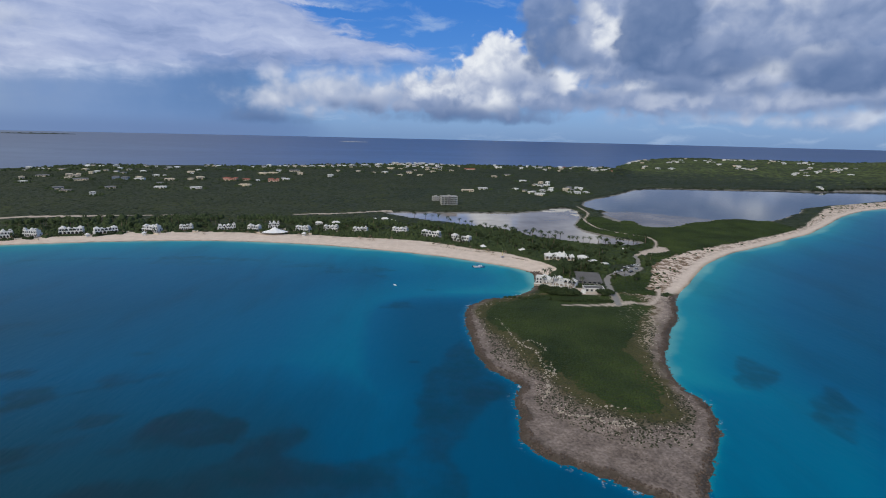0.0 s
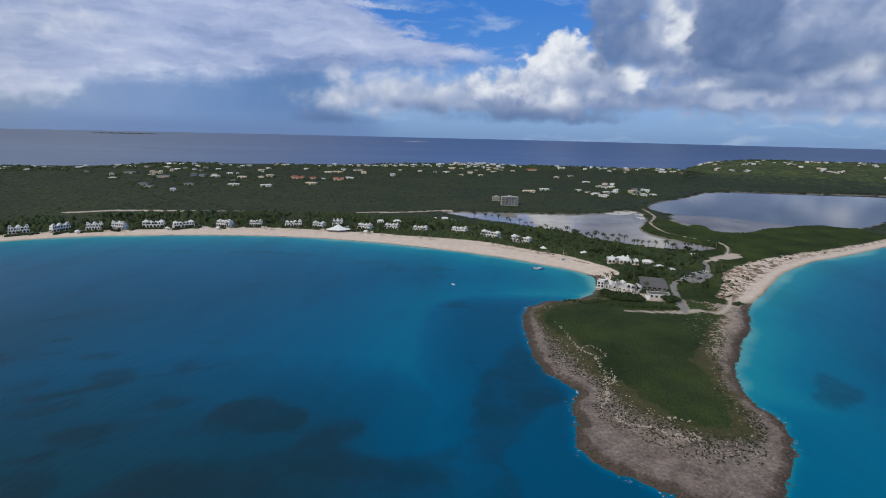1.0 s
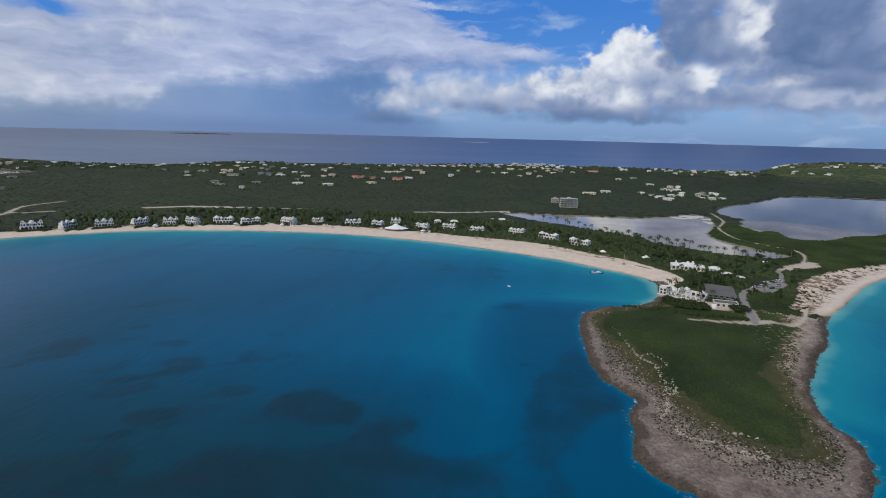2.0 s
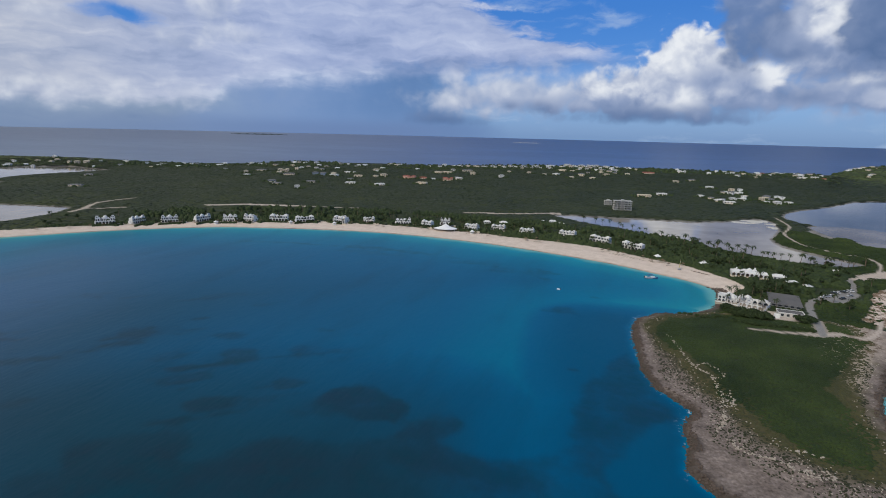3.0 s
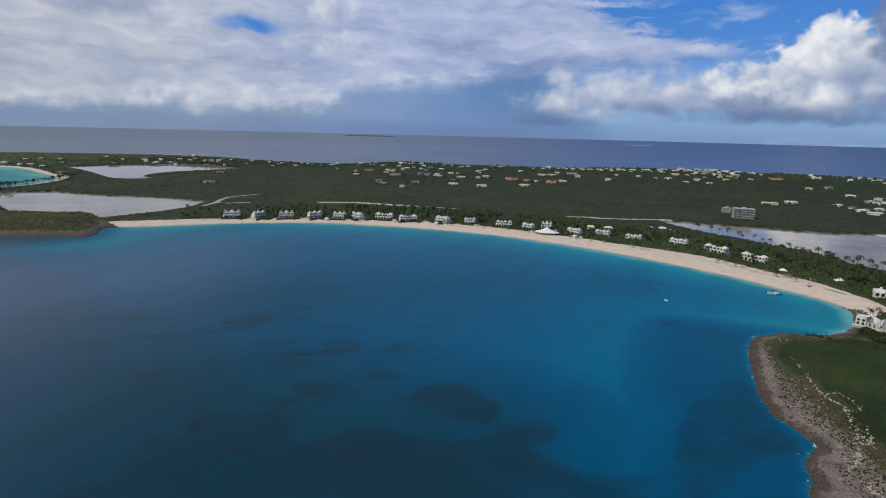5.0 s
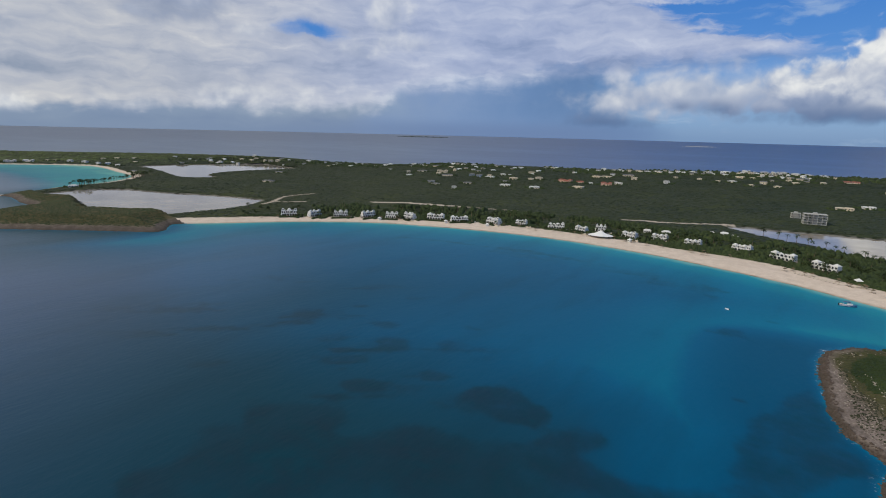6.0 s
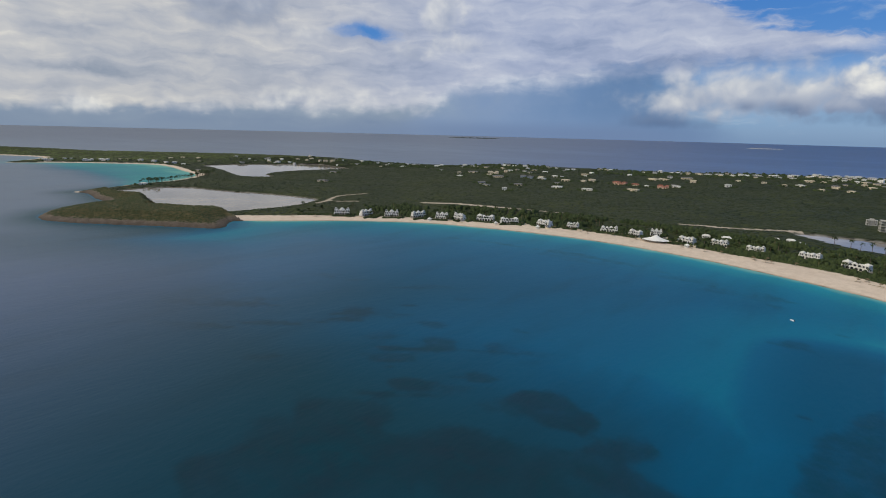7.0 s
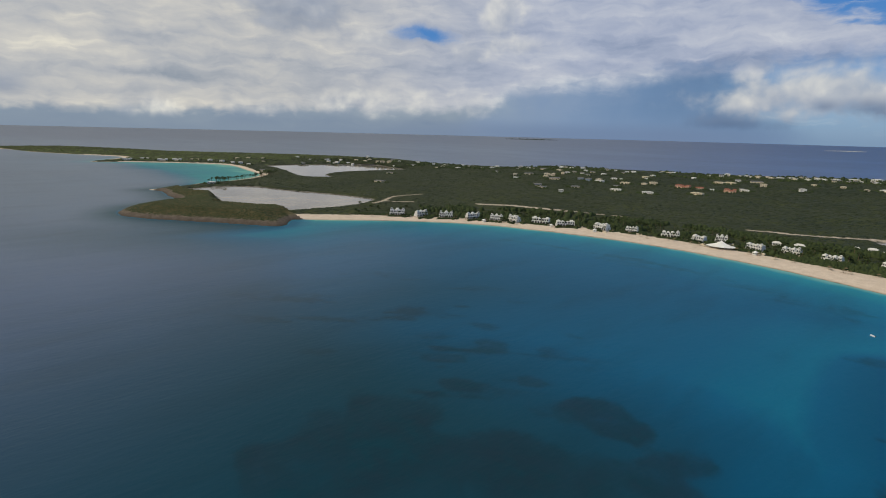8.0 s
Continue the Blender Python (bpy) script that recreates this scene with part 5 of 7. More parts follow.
def build_villas():
    kinds = [build_villa(k) for k in range(3)]
    order = [0, 0, 0, 0, 0, 0, 2, 2, 1, 1, 1, 2, 0, 1, 1, 1, 1, 2, 2]
    used = set()
    for (x, y, w), k in zip(VILLAS, order):
        m = (x, y + 2, shore_turn(x, y), 0.7, (w / 20.0, 0.85, 0.90 if k == 0 else 0.88))
        if k in used:
            copy_at(kinds[k], *m)
        else:
            used.add(k)
            kinds[k].matrix_basis = pose(m[0], m[1], height(m[0], m[1]) + m[3], 0, 0, m[2]) @ Matrix.Diagonal((*m[4], 1))


build_villas()


# ---- the beach ----
def build_garden_walls():
    """Short pale walls with piers at the head of the beach, beside each villa."""
    w = thing("garden_wall", "short pale plastered garden wall above the sand", "wall", "garden walls on the beach")
    part("wall", boxes((-2.3, -0.2, -0.8, 2.3, 0.2, 1.25)), MAT_CREAM, w)
    part("coping", boxes((-2.4, -0.28, 1.25, 2.4, 0.28, 1.37)), MAT_WHITE, w)
    for x in (-2.5, 2.5):
        part("pier", boxes((x - 0.3, -0.35, -0.8, x + 0.3, 0.35, 1.65)), MAT_CREAM, w)
    first = True
    for x, y, vw in VILLAS:
        t = shore_turn(x, y)
        u, v = 0.72 * vw, -8.6
        a = radians(t)
        p = (x + u * math.cos(a) - v * math.sin(a), y + 2 + u * math.sin(a) + v * math.cos(a))
        if first:
            put_at(w, p[0], p[1], t)
            first = False
        else:
            copy_at(w, p[0], p[1], t)


build_garden_walls()


def build_tent():
    t = thing("marquee", "large white peaked canvas marquee on the beach top", "tent")
    bm = bmesh.new()
    n = 20
    rows = []
    for r, z in ((10.0, 2.3), (7.0, 3.2), (3.5, 4.6), (1.2, 6.3), (0.15, 7.2)):
        rows.append([bm.verts.new((1.25 * r * math.cos(k * 2 * math.pi / n), 0.8 * r * math.sin(k * 2 * math.pi / n), z - (0.25 if k % 2 and r > 3 else 0))) for k in range(n)])
    for a, b in zip(rows, rows[1:]):
        for k in range(n):
            bm.faces.new((a[k], a[(k + 1) % n], b[(k + 1) % n], b[k]))
    bm.faces.new(rows[-1])
    part("canopy", bm, MAT_CANVAS, t)
    for k in range(10):
        a = k * 2 * math.pi / 10
        part("pole", cyl(bmesh.new(), 12.2 * math.cos(a), 7.8 * math.sin(a), 0.0, 2.4, 0.08, 0.08, 6), MAT_CANVAS, t)
    part("mast", cyl(bmesh.new(), 0, 0, 0, 7.4, 0.12, 0.1, 6), MAT_CANVAS, t)
    put_at(t, -166, 517, shore_turn(-166, 517))


build_tent()


def build_kiosks():
    k = thing("beach_kiosk", "small white beach kiosk with a peaked roof", "kiosk", "beach kiosks")
    part("counter", boxes((-1.6, -1.6, 0, 1.6, -1.3, 1.1), (-1.6, 1.3, 0, 1.6, 1.6, 1.1), (-1.6, -1.3, 0, -1.3, 1.3, 1.1), (1.3, -1.3, 0, 1.6, 1.3, 1.1)), MAT_WHITE, k)
    for x in (-1.5, 1.5):
        for y in (-1.5, 1.5):
            part("post", boxes((x - 0.1, y - 0.1, 1.1, x + 0.1, y + 0.1, 2.4)), MAT_WHITE, k)
    part("roof", hip_roof(bmesh.new(), 3.4, 3.4, 2.5, 1.7, 0.5, 0.02), MAT_CANVAS, k)
    put_at(k, 36, 468, 20)
    for x, y, s in ((69, 452, 1.3), (-136, 512, 0.9), (-398, 451, 0.9), (-284, 497, 0.9), (-330, 485, 0.8)):
        copy_at(k, x, y, 30 + x, 0, (s, s, s))


build_kiosks()


def build_beach_furniture():
    u = thing("beach_umbrella", "thatched beach umbrella on a wooden pole", "umbrella", "umbrellas on the beach")
    part("pole", cyl(bmesh.new(), 0, 0, 0, 2.5, 0.06, 0.05, 6), MAT_WOOD, u)
    b = bmesh.new()
    cyl(b, 0, 0, 2.0, 2.75, 1.5, 0.15, 9)
    part("canopy", b, MAT_THATCH, u)
    lo = thing("sun_lounger", "wooden sun lounger with a pale cushion on the sand", "lounger", "loungers on the beach")
    part("frame", boxes((-0.33, -1.0, 0.22, 0.33, 1.0, 0.30)), MAT_WOOD, lo)
    for x in (-0.3, 0.3):
        for y in (-0.85, 0.85):
            part("leg", boxes((x - 0.04, y - 0.04, 0, x + 0.04, y + 0.04, 0.22)), MAT_WOOD, lo)
    part("mattress", boxes((-0.31, -0.98, 0.30, 0.31, 0.35, 0.40)), MAT_CREAM, lo)
    back = part("backrest", boxes((-0.31, 0, 0, 0.31, 0.75, 0.09)), MAT_CREAM, lo)
    back.matrix_basis = pose(0, 0.33, 0.33, 40)
    line = smooth(BAY_TOP, 6, closed=False)
    mid = smooth(BAY, 6, closed=False)
    g = np.random.default_rng(12)
    first = [True, True]

    def put(i, ob, x, y, turn):
        if first[i]:
            put_at(ob, x, y, turn)
            first[i] = False
        else:
            copy_at(ob, x, y, turn)

    for p in line[10:-22]:
        if g.random() < 0.6:
            q = mid[np.argmin(np.hypot(mid[:, 0] - p[0], mid[:, 1] - p[1]))]
            f = g.uniform(0.04, 0.28)
            x, y = p * (1 - f) + q * f + g.normal(0, 1.5, 2)
            t = shore_turn(x, y)
            put(0, u, x, y, t)
            for s in (-1, 1):
                a = radians(t)
                put(1, lo, x + s * 1.1 * math.cos(a), y + s * 1.1 * math.sin(a), t + g.normal(0, 5))
    # a row of loungers and kayaks near the pavilion
    for k in range(12):
        copy_at(lo, -2 + k * 2.4, 474 - k * 1.5, -28)
    ka = thing("kayak", "long narrow kayak lying on the sand", "kayak", "kayaks on the beach")
    bm = bmesh.new()
    prof = [(-2.2, 0.02, 0.3), (-1.6, 0.22, 0.24), (-0.5, 0.36, 0.2), (0.5, 0.36, 0.2), (1.6, 0.22, 0.24), (2.2, 0.02, 0.3)]
    rows = [[bm.verts.new(p) for p in ((x, -w, h), (x, -w * 0.6, 0.02), (x, w * 0.6, 0.02), (x, w, h), (x, 0, h + 0.06))] for x, w, h in prof]
    for a, b in zip(rows, rows[1:]):
        for k in range(5):
            bm.faces.new((a[k], a[(k + 1) % 5], b[(k + 1) % 5], b[k]))
    bm.faces.new(rows[0]), bm.faces.new(rows[-1][::-1])
    part("hull", bm, MAT_WOOD, ka)
    part("cockpit_rim", boxes((-0.5, -0.25, 0.24, 0.5, 0.25, 0.31)), MAT_TYRE, ka)
    put_at(ka, 60, 434, -30)
    for k in range(1, 6):
        copy_at(ka, 60 + k * 1.6, 434 - k * 1.4, -30 + k)
    # a small catamaran pulled up on the sand with its sail set
    c = thing("beach_catamaran", "small beach catamaran with a yellow sail on the sand", "sailboat")
    for x in (-1.1, 1.1):
        b = bmesh.new()
        rows = [[b.verts.new(p) for p in ((x - w, y, 0.5), (x, y, 0.08), (x + w, y, 0.5))] for y, w in ((-2.5, 0.05), (-1.2, 0.2), (1.2, 0.22), (2.5, 0.12))]
        for a, d in zip(rows, rows[1:]):
            for k in range(3):
                b.faces.new((a[k], a[(k + 1) % 3], d[(k + 1) % 3], d[k]))
        b.faces.new(rows[0]), b.faces.new(rows[-1][::-1])
        part("hull", b, MAT_HULL, c)
    part("trampoline", boxes((-1.1, -1.0, 0.5, 1.1, 1.2, 0.55)), MAT_TRIM, c)
    part("mast", cyl(bmesh.new(), 0, -0.8, 0.5, 8.4, 0.06, 0.04, 6), MAT_HULL, c)
    b = bmesh.new()
    pts = [(0, -0.7, 1.2), (0, 1.9, 1.3), (0.15, 1.5, 3.6), (0.15, 0.6, 6.6), (0, -0.7, 8.2)]
    f0 = [b.verts.new(p) for p in pts]
    f1 = [b.verts.new((p[0] + 0.03, p[1], p[2])) for p in pts]
    b.faces.new(f0), b.faces.new(f1[::-1])
    for k in range(5):
        b.faces.new((f0[k], f0[(k + 1) % 5], f1[(k + 1) % 5], f1[k]))
    part("sail", b, MAT_SAIL, c, "yellow and white mainsail")
    part("boom", boxes((-0.04, -0.8, 1.05, 0.04, 1.9, 1.15)), MAT_HULL, c)
    put_at(c, 50, 436, 5)


build_beach_furniture()


# ---- boats ----
def hull_mesh(length, beam, free):
    bm = bmesh.new()
    rows = []
    for f, w, up in ((-0.5, 0.82, 0.0), (-0.3, 0.95, 0.0), (0.0, 1.0, 0.05), (0.25, 0.8, 0.15), (0.42, 0.4, 0.28), (0.5, 0.03, 0.36)):
        x, b = f * length, w * beam / 2
        rows.append([bm.verts.new(p) for p in ((x, -b, free + up), (x, -b * 0.75, -0.1), (x, 0, -0.35), (x, b * 0.75, -0.1), (x, b, free + up), (x, b * 0.8, free + up - 0.12), (x, -b * 0.8, free + up - 0.12))])
    for a, b in zip(rows, rows[1:]):
        for k in range(7):
            bm.faces.new((a[k], a[(k + 1) % 7], b[(k + 1) % 7], b[k]))
    bm.faces.new(rows[0]), bm.faces.new(rows[-1][::-1])
    return bm


def build_boats():
    b = thing("motor_boat", "blue motor boat with a white cabin moored in the bay", "boat")
    part("hull", hull_mesh(9.2, 2.9, 1.0), MAT_BLUE_HULL, b)
    part("stripe", boxes((-4.6, -1.43, 0.45, 0.6, -1.40, 0.75), (-4.6, 1.40, 0.45, 0.6, 1.43, 0.75)), MAT_HULL, b)
    part("deck", boxes((-4.4, -1.1, 0.86, 3.0, 1.1, 0.95)), MAT_HULL, b)
    part("cabin", boxes((-0.6, -1.0, 0.95, 2.2, 1.0, 1.7), (-0.4, -0.85, 1.7, 1.2, 0.85, 1.95)), MAT_HULL, b)
    w = part("windscreen", boxes((0, -0.95, 0, 0.06, 0.95, 0.75)), MAT_GLASS, b)
    w.matrix_basis = pose(1.1, 0, 1.7, 0, -35, 0)
    part("canopy", boxes((-2.8, -1.15, 2.75, 0.9, 1.15, 2.85)), MAT_TRIM, b, "dark blue canvas canopy")
    for x in (-2.7, 0.8):
        for y in (-1.05, 1.05):
            part("canopy_post", cyl(bmesh.new(), x, y, 0.9, 2.76, 0.035, 0.035, 6), MAT_HULL, b)
    part("bench", boxes((-4.0, -1.0, 0.9, -3.2, 1.0, 1.35)), MAT_CREAM, b)
    part("outboard", boxes((-5.1, -0.3, 0.2, -4.6, 0.3, 1.5)), MAT_TYRE, b)
    b.matrix_basis = pose(28.5, 406, 0.1, 0, 0, 8)
    s = thing("dinghy", "small white open dinghy afloat in the bay", "boat")
    part("hull", hull_mesh(3.4, 1.4, 0.5), MAT_HULL, s)
    part("thwart", boxes((-0.2, -0.6, 0.3, 0.15, 0.6, 0.38), (-1.2, -0.55, 0.3, -0.9, 0.55, 0.38)), MAT_WOOD, s)
    part("outboard", boxes((-2.0, -0.15, 0.1, -1.7, 0.15, 0.9)), MAT_TYRE, s)
    s.matrix_basis = pose(-32, 350, 0.08, 0, 0, 150) @ Matrix.Scale(0.8, 4)


build_boats()


# ---- the resort buildings on the neck ----
def build_pavilion():
    p = thing("beach_pavilion", "white open beach pavilion with several peaked roofs", "pavilion")
    part("floor", boxes((-15, -7, -0.6, 15, 7, 0.3)), MAT_CREAM, p)
    part("back_wall", boxes((-13, 5.4, 0.3, 13, 6.0, 3.6)), MAT_WHITE, p)
    for k in range(8):
        a = part("arch_panel", arch(3.4, 3.4, 2.5, 1.7), MAT_WHITE, p)
        a.location = (-11.9 + k * 3.4, -6.2, 0.3)
    for x in (-13.6, 13.6):
        part("side_wall", boxes((x - 0.25, -6.2, 0.3, x + 0.25, 6.0, 3.7)), MAT_WHITE, p)
    for x, y, w, d, z, rise in ((-9.6, 0.6, 7.6, 11.0, 3.5, 1.9), (-3.0, 1.4, 5.6, 9.0, 3.6, 2.2), (4.2, 1.0, 6.4, 10.0, 3.7, 2.4), (10.6, 0.4, 6.2, 10.5, 3.4, 1.6), (0.6, -3.6, 4.0, 4.4, 3.7, 1.5)):
        r = part("peaked_roof", hip_roof(bmesh.new(), w, d, z, rise, 0.35, 0.25), MAT_WHITE, p, "white shingled peaked roof")
        r.location = (x, y, 0)
    for x, y, z, w in ((-9.6, 0.6, 5.2, 1.0), (-6.2, -4.6, 3.6, 0.8), (4.4, 1.0, 5.8, 1.1), (7.4, -4.6, 3.6, 0.8), (12.8, -3.0, 3.5, 0.9)):
        q = part("lantern", boxes((x - w / 2, y - w / 2, z, x + w / 2, y + w / 2, z + 1.1)), MAT_WHITE, p)
        part("cap", hip_roof(bmesh.new(), w, w, 0, 0.7, 0.15, 0.02), MAT_WHITE, q).location = (x, y, z + 1.1)
    part("flat_roof", boxes((-13.4, -6.0, 3.45, 13.4, 5.8, 3.6)), MAT_FADED_WHITE, p)
    part("dome", cupola(bmesh.new(), 0.4, 1.6, 4.4, 2.3, 2.2, 14, 5), MAT_WHITE, p, "smooth white dome")
    # dark sheet before the back wall, deepens the shade under the roofs
    part("dark_inside", boxes((-12.8, 4.9, 0.4, 12.8, 5.3, 3.2)), MAT_GLASS, p, "dark sheet for the shade inside the pavilion")
    put_at(p, 97, 434, -4, 0.2, 0.86)
    a = thing("annexe", "small white annexe with a low hipped roof", "annexe", "white annexes")
    part("wall", boxes((-4, -3, -0.4, 4, 3, 2.8)), MAT_WHITE, a)
    part("roof", hip_roof(bmesh.new(), 8, 6, 2.8, 1.5), MAT_WHITE, a)
    for x in (-2.5, 0, 2.5):
        part("window", boxes((x - 0.6, -3.06, 0.8, x + 0.6, -2.98, 2.1)), MAT_GLASS, a)
    put_at(a, 116, 431, -10)
    for x, y, t, s in ((121, 419, 25, 0.8), (128, 412, 25, 0.7), (164, 472, 10, 0.6), (-118, 578, 15, 1.0), (-136, 576, 10, 0.9), (-80, 606, 20, 0.9), (-68, 612, 5, 0.9), (-58, 601, 15, 0.8)):
        copy_at(a, x, y, t, 0, (s, s, s))


build_pavilion()


def build_restaurant():
    r = thing("restaurant", "white terraced seaside restaurant with arches and peaked rooms", "restaurant")
    part("podium", boxes((-3, -12, -3.0, 26, 6, 0.4)), MAT_STONE, r, "pale stone terrace")
    part("sea_tower", boxes((-2.6, -8.0, 0.4, 3.4, -2.4, 5.6), (-2.8, -8.2, 5.6, 3.6, -7.9, 6.3), (-2.8, -2.5, 5.6, 3.6, -2.2, 6.3), (-2.8, -7.9, 5.6, -2.5, -2.5, 6.3), (3.3, -7.9, 5.6, 3.6, -2.5, 6.3)), MAT_WHITE, r)
    for k in range(2):
        for z in (0.5, 3.0):
            a = part("arch_window", arch(2.6, 2.4, 1.7, 1.1, 0.25), MAT_WHITE, r)
            a.location = (-1.0 + k * 2.8, -8.3, z)
            g = part("glazing", boxes((-0.85, 0, 0, 0.85, 0.08, 2.0)), MAT_GLASS, r)
            g.location = (-1.0 + k * 2.8, -8.08, z)
    for x, y, w, d, z, rise in ((6.5, -3.5, 5.5, 6.5, 4.2, 3.0), (12.5, -2.0, 6.0, 7.0, 4.6, 3.4), (2.5, 2.2, 5.0, 4.5, 3.8, 2.6), (18.5, -4.0, 5.0, 5.0, 3.6, 2.0)):
        q = part("room", boxes((-w / 2, -d / 2, 0.4, w / 2, d / 2, z)), MAT_WHITE, r)
        q.location = (x, y, 0)
        t = part("peaked_roof", hip_roof(bmesh.new(), w, d, z, rise, 0.3, 0.05), MAT_WHITE, r)
        t.location = (x, y, 0)
        for s in (-1, 1):
            g = part("doorway", boxes((s * w * 0.22 - 0.6, -d / 2 - 0.05, 0.5, s * w * 0.22 + 0.6, -d / 2 + 0.05, 2.7)), MAT_GLASS, r)
            g.location = (x, y, 0)
    for k in range(7):
        part("pergola_post", boxes((5.0 + k * 2.6, -9.6, 0.4, 5.25 + k * 2.6, -9.35, 2.9)), MAT_WHITE, r)
    part("pergola_beam", boxes((4.8, -9.7, 2.9, 21.0, -9.3, 3.15), (4.8, -7.4, 2.9, 21.0, -7.1, 3.15)), MAT_WHITE, r)
    for k in range(16):
        part("pergola_slat", boxes((5.0 + k * 1.03, -10.0, 3.15, 5.14 + k * 1.03, -6.9, 3.3)), MAT_WHITE, r)
    part("low_wall", boxes((-3.0, -12.0, 0.4, 26.0, -11.7, 1.2), (25.7, -11.7, 0.4, 26.0, 2.0, 1.2)), MAT_WHITE, r)
    r.matrix_basis = pose(70, 366, height(79, 360) + 0.4, 0, 0, -22) @ Matrix.Diagonal((0.80, 0.95, 0.74, 1))
    # grey-roofed building behind and a low white one in front of it
    s = thing("service_building", "low building with a broad grey flat roof", "building")
    part("wall", boxes((-8.2, -12.5, -1.5, 8.2, 12.5, 1.9)), MAT_GREY, s)
    part("roof", boxes((-8.8, -13.2, 1.9, 8.8, 13.2, 2.2)), MAT_ROOF_DARK, s, "grey flat roof")
    part("gutter", boxes((-8.95, -13.35, 1.75, 8.95, -13.2, 2.05)), MAT_GREY, s)
    for k in range(5):
        part("window", boxes((-7 + k * 3.2, -12.58, 0.5, -5.2 + k * 3.2, -12.48, 1.5)), MAT_GLASS, s)
    put_at(s, 104, 369, -10, 0.3)
    w = thing("reception_building", "low white building with a flat roof and terrace", "building")
    part("wall", boxes((-6.5, -3.5, -1.2, 6.5, 3.5, 2.3)), MAT_FADED_WHITE, w)
    part("roof", boxes((-6.3, -3.3, 2.3, 6.3, 3.3, 2.42)), MAT_ROOF_DARK, w, "grey flat roof")
    part("parapet", boxes((-6.7, -3.7, 2.3, 6.7, -3.4, 2.6), (-6.7, 3.4, 2.3, 6.7, 3.7, 2.6), (-6.7, -3.4, 2.3, -6.4, 3.4, 2.6), (6.4, -3.4, 2.3, 6.7, 3.4, 2.6)), MAT_WHITE, w)
    for k in range(4):
        part("window", boxes((-5.2 + k * 2.9, -3.58, 0.5, -3.8 + k * 2.9, -3.48, 1.8)), MAT_GLASS, w)
    put_at(w, 100, 340, -4, 0.3)
    st = thing("garden_stair", "white garden steps going down to the terrace", "stairs")
    part("steps", boxes(*[(-1.2, 0.4 * k, 0, 1.2, 0.4 * k + 0.4, 0.18 * (k + 1)) for k in range(10)]), MAT_WHITE, st)
    for x in (-1.5, 1.3):
        part("cheek_wall", boxes((x, 0, 0, x + 0.2, 4.0, 1.9)), MAT_WHITE, st)
    put_at(st, 91, 330, -12)


build_restaurant()


def build_arcade():
    """Two stepped rows of white arches between the restaurant and its stair."""
    t = thing("terrace_arcade", "white arcaded terraces stepping down from the restaurant", "terrace")
    part("podium", boxes((-7.5, -1.0, -3.0, 7.5, 6.5, 0.9), (-7.5, -5.5, -3.0, 7.5, -1.0, -0.4)), MAT_STONE, t, "pale stone terrace")
    for k in range(5):
        a = part("arch_panel", arch(2.9, 3.0, 2.1, 1.45, 0.35), MAT_WHITE, t)
        a.location = (-5.9 + k * 2.95, 2.2 - 0.7 * (k % 2), 0.9)
    for k in range(4):
        a = part("arch_panel", arch(2.9, 2.5, 2.0, 1.15, 0.35), MAT_WHITE, t)
        a.location = (-4.4 + k * 2.95, -2.2 - 0.5 * (k % 2), -0.4)
    part("back_wall", boxes((-7.2, 5.6, 0.9, 7.2, 6.0, 3.6)), MAT_WHITE, t)
    part("dark_doors", boxes((-6.6, 5.48, 1.0, 6.6, 5.56, 3.1)), MAT_GLASS, t, "dark glazed doors")
    for x, w, z in ((-5.0, 3.4, 4.3), (4.4, 3.0, 3.9)):
        r = part("peaked_roof", hip_roof(bmesh.new(), w, 3.8, z, 1.5, 0.2, 0.05), MAT_WHITE, t)
        r.location = (x, 4.1, 0)
    for x in (-7.4, 7.1):
        part("end_wall", boxes((x, -5.4, -0.4, x + 0.3, -1.0, 1.2), (x, -1.0, 0.9, x + 0.3, 6.0, 2.4)), MAT_WHITE, t)
    part("low_wall", boxes((-7.5, -5.6, -0.4, 7.5, -5.3, 0.4)), MAT_WHITE, t)
    for k in range(6):
        part("planter", boxes((-6.6 + k * 2.3, -4.9, -0.4, -5.8 + k * 2.3, -4.2, 0.25)), MAT_STONE, t)
    t.matrix_basis = pose(83.5, 351, height(84, 351) + 0.6, 0, 0, -28)


build_arcade()


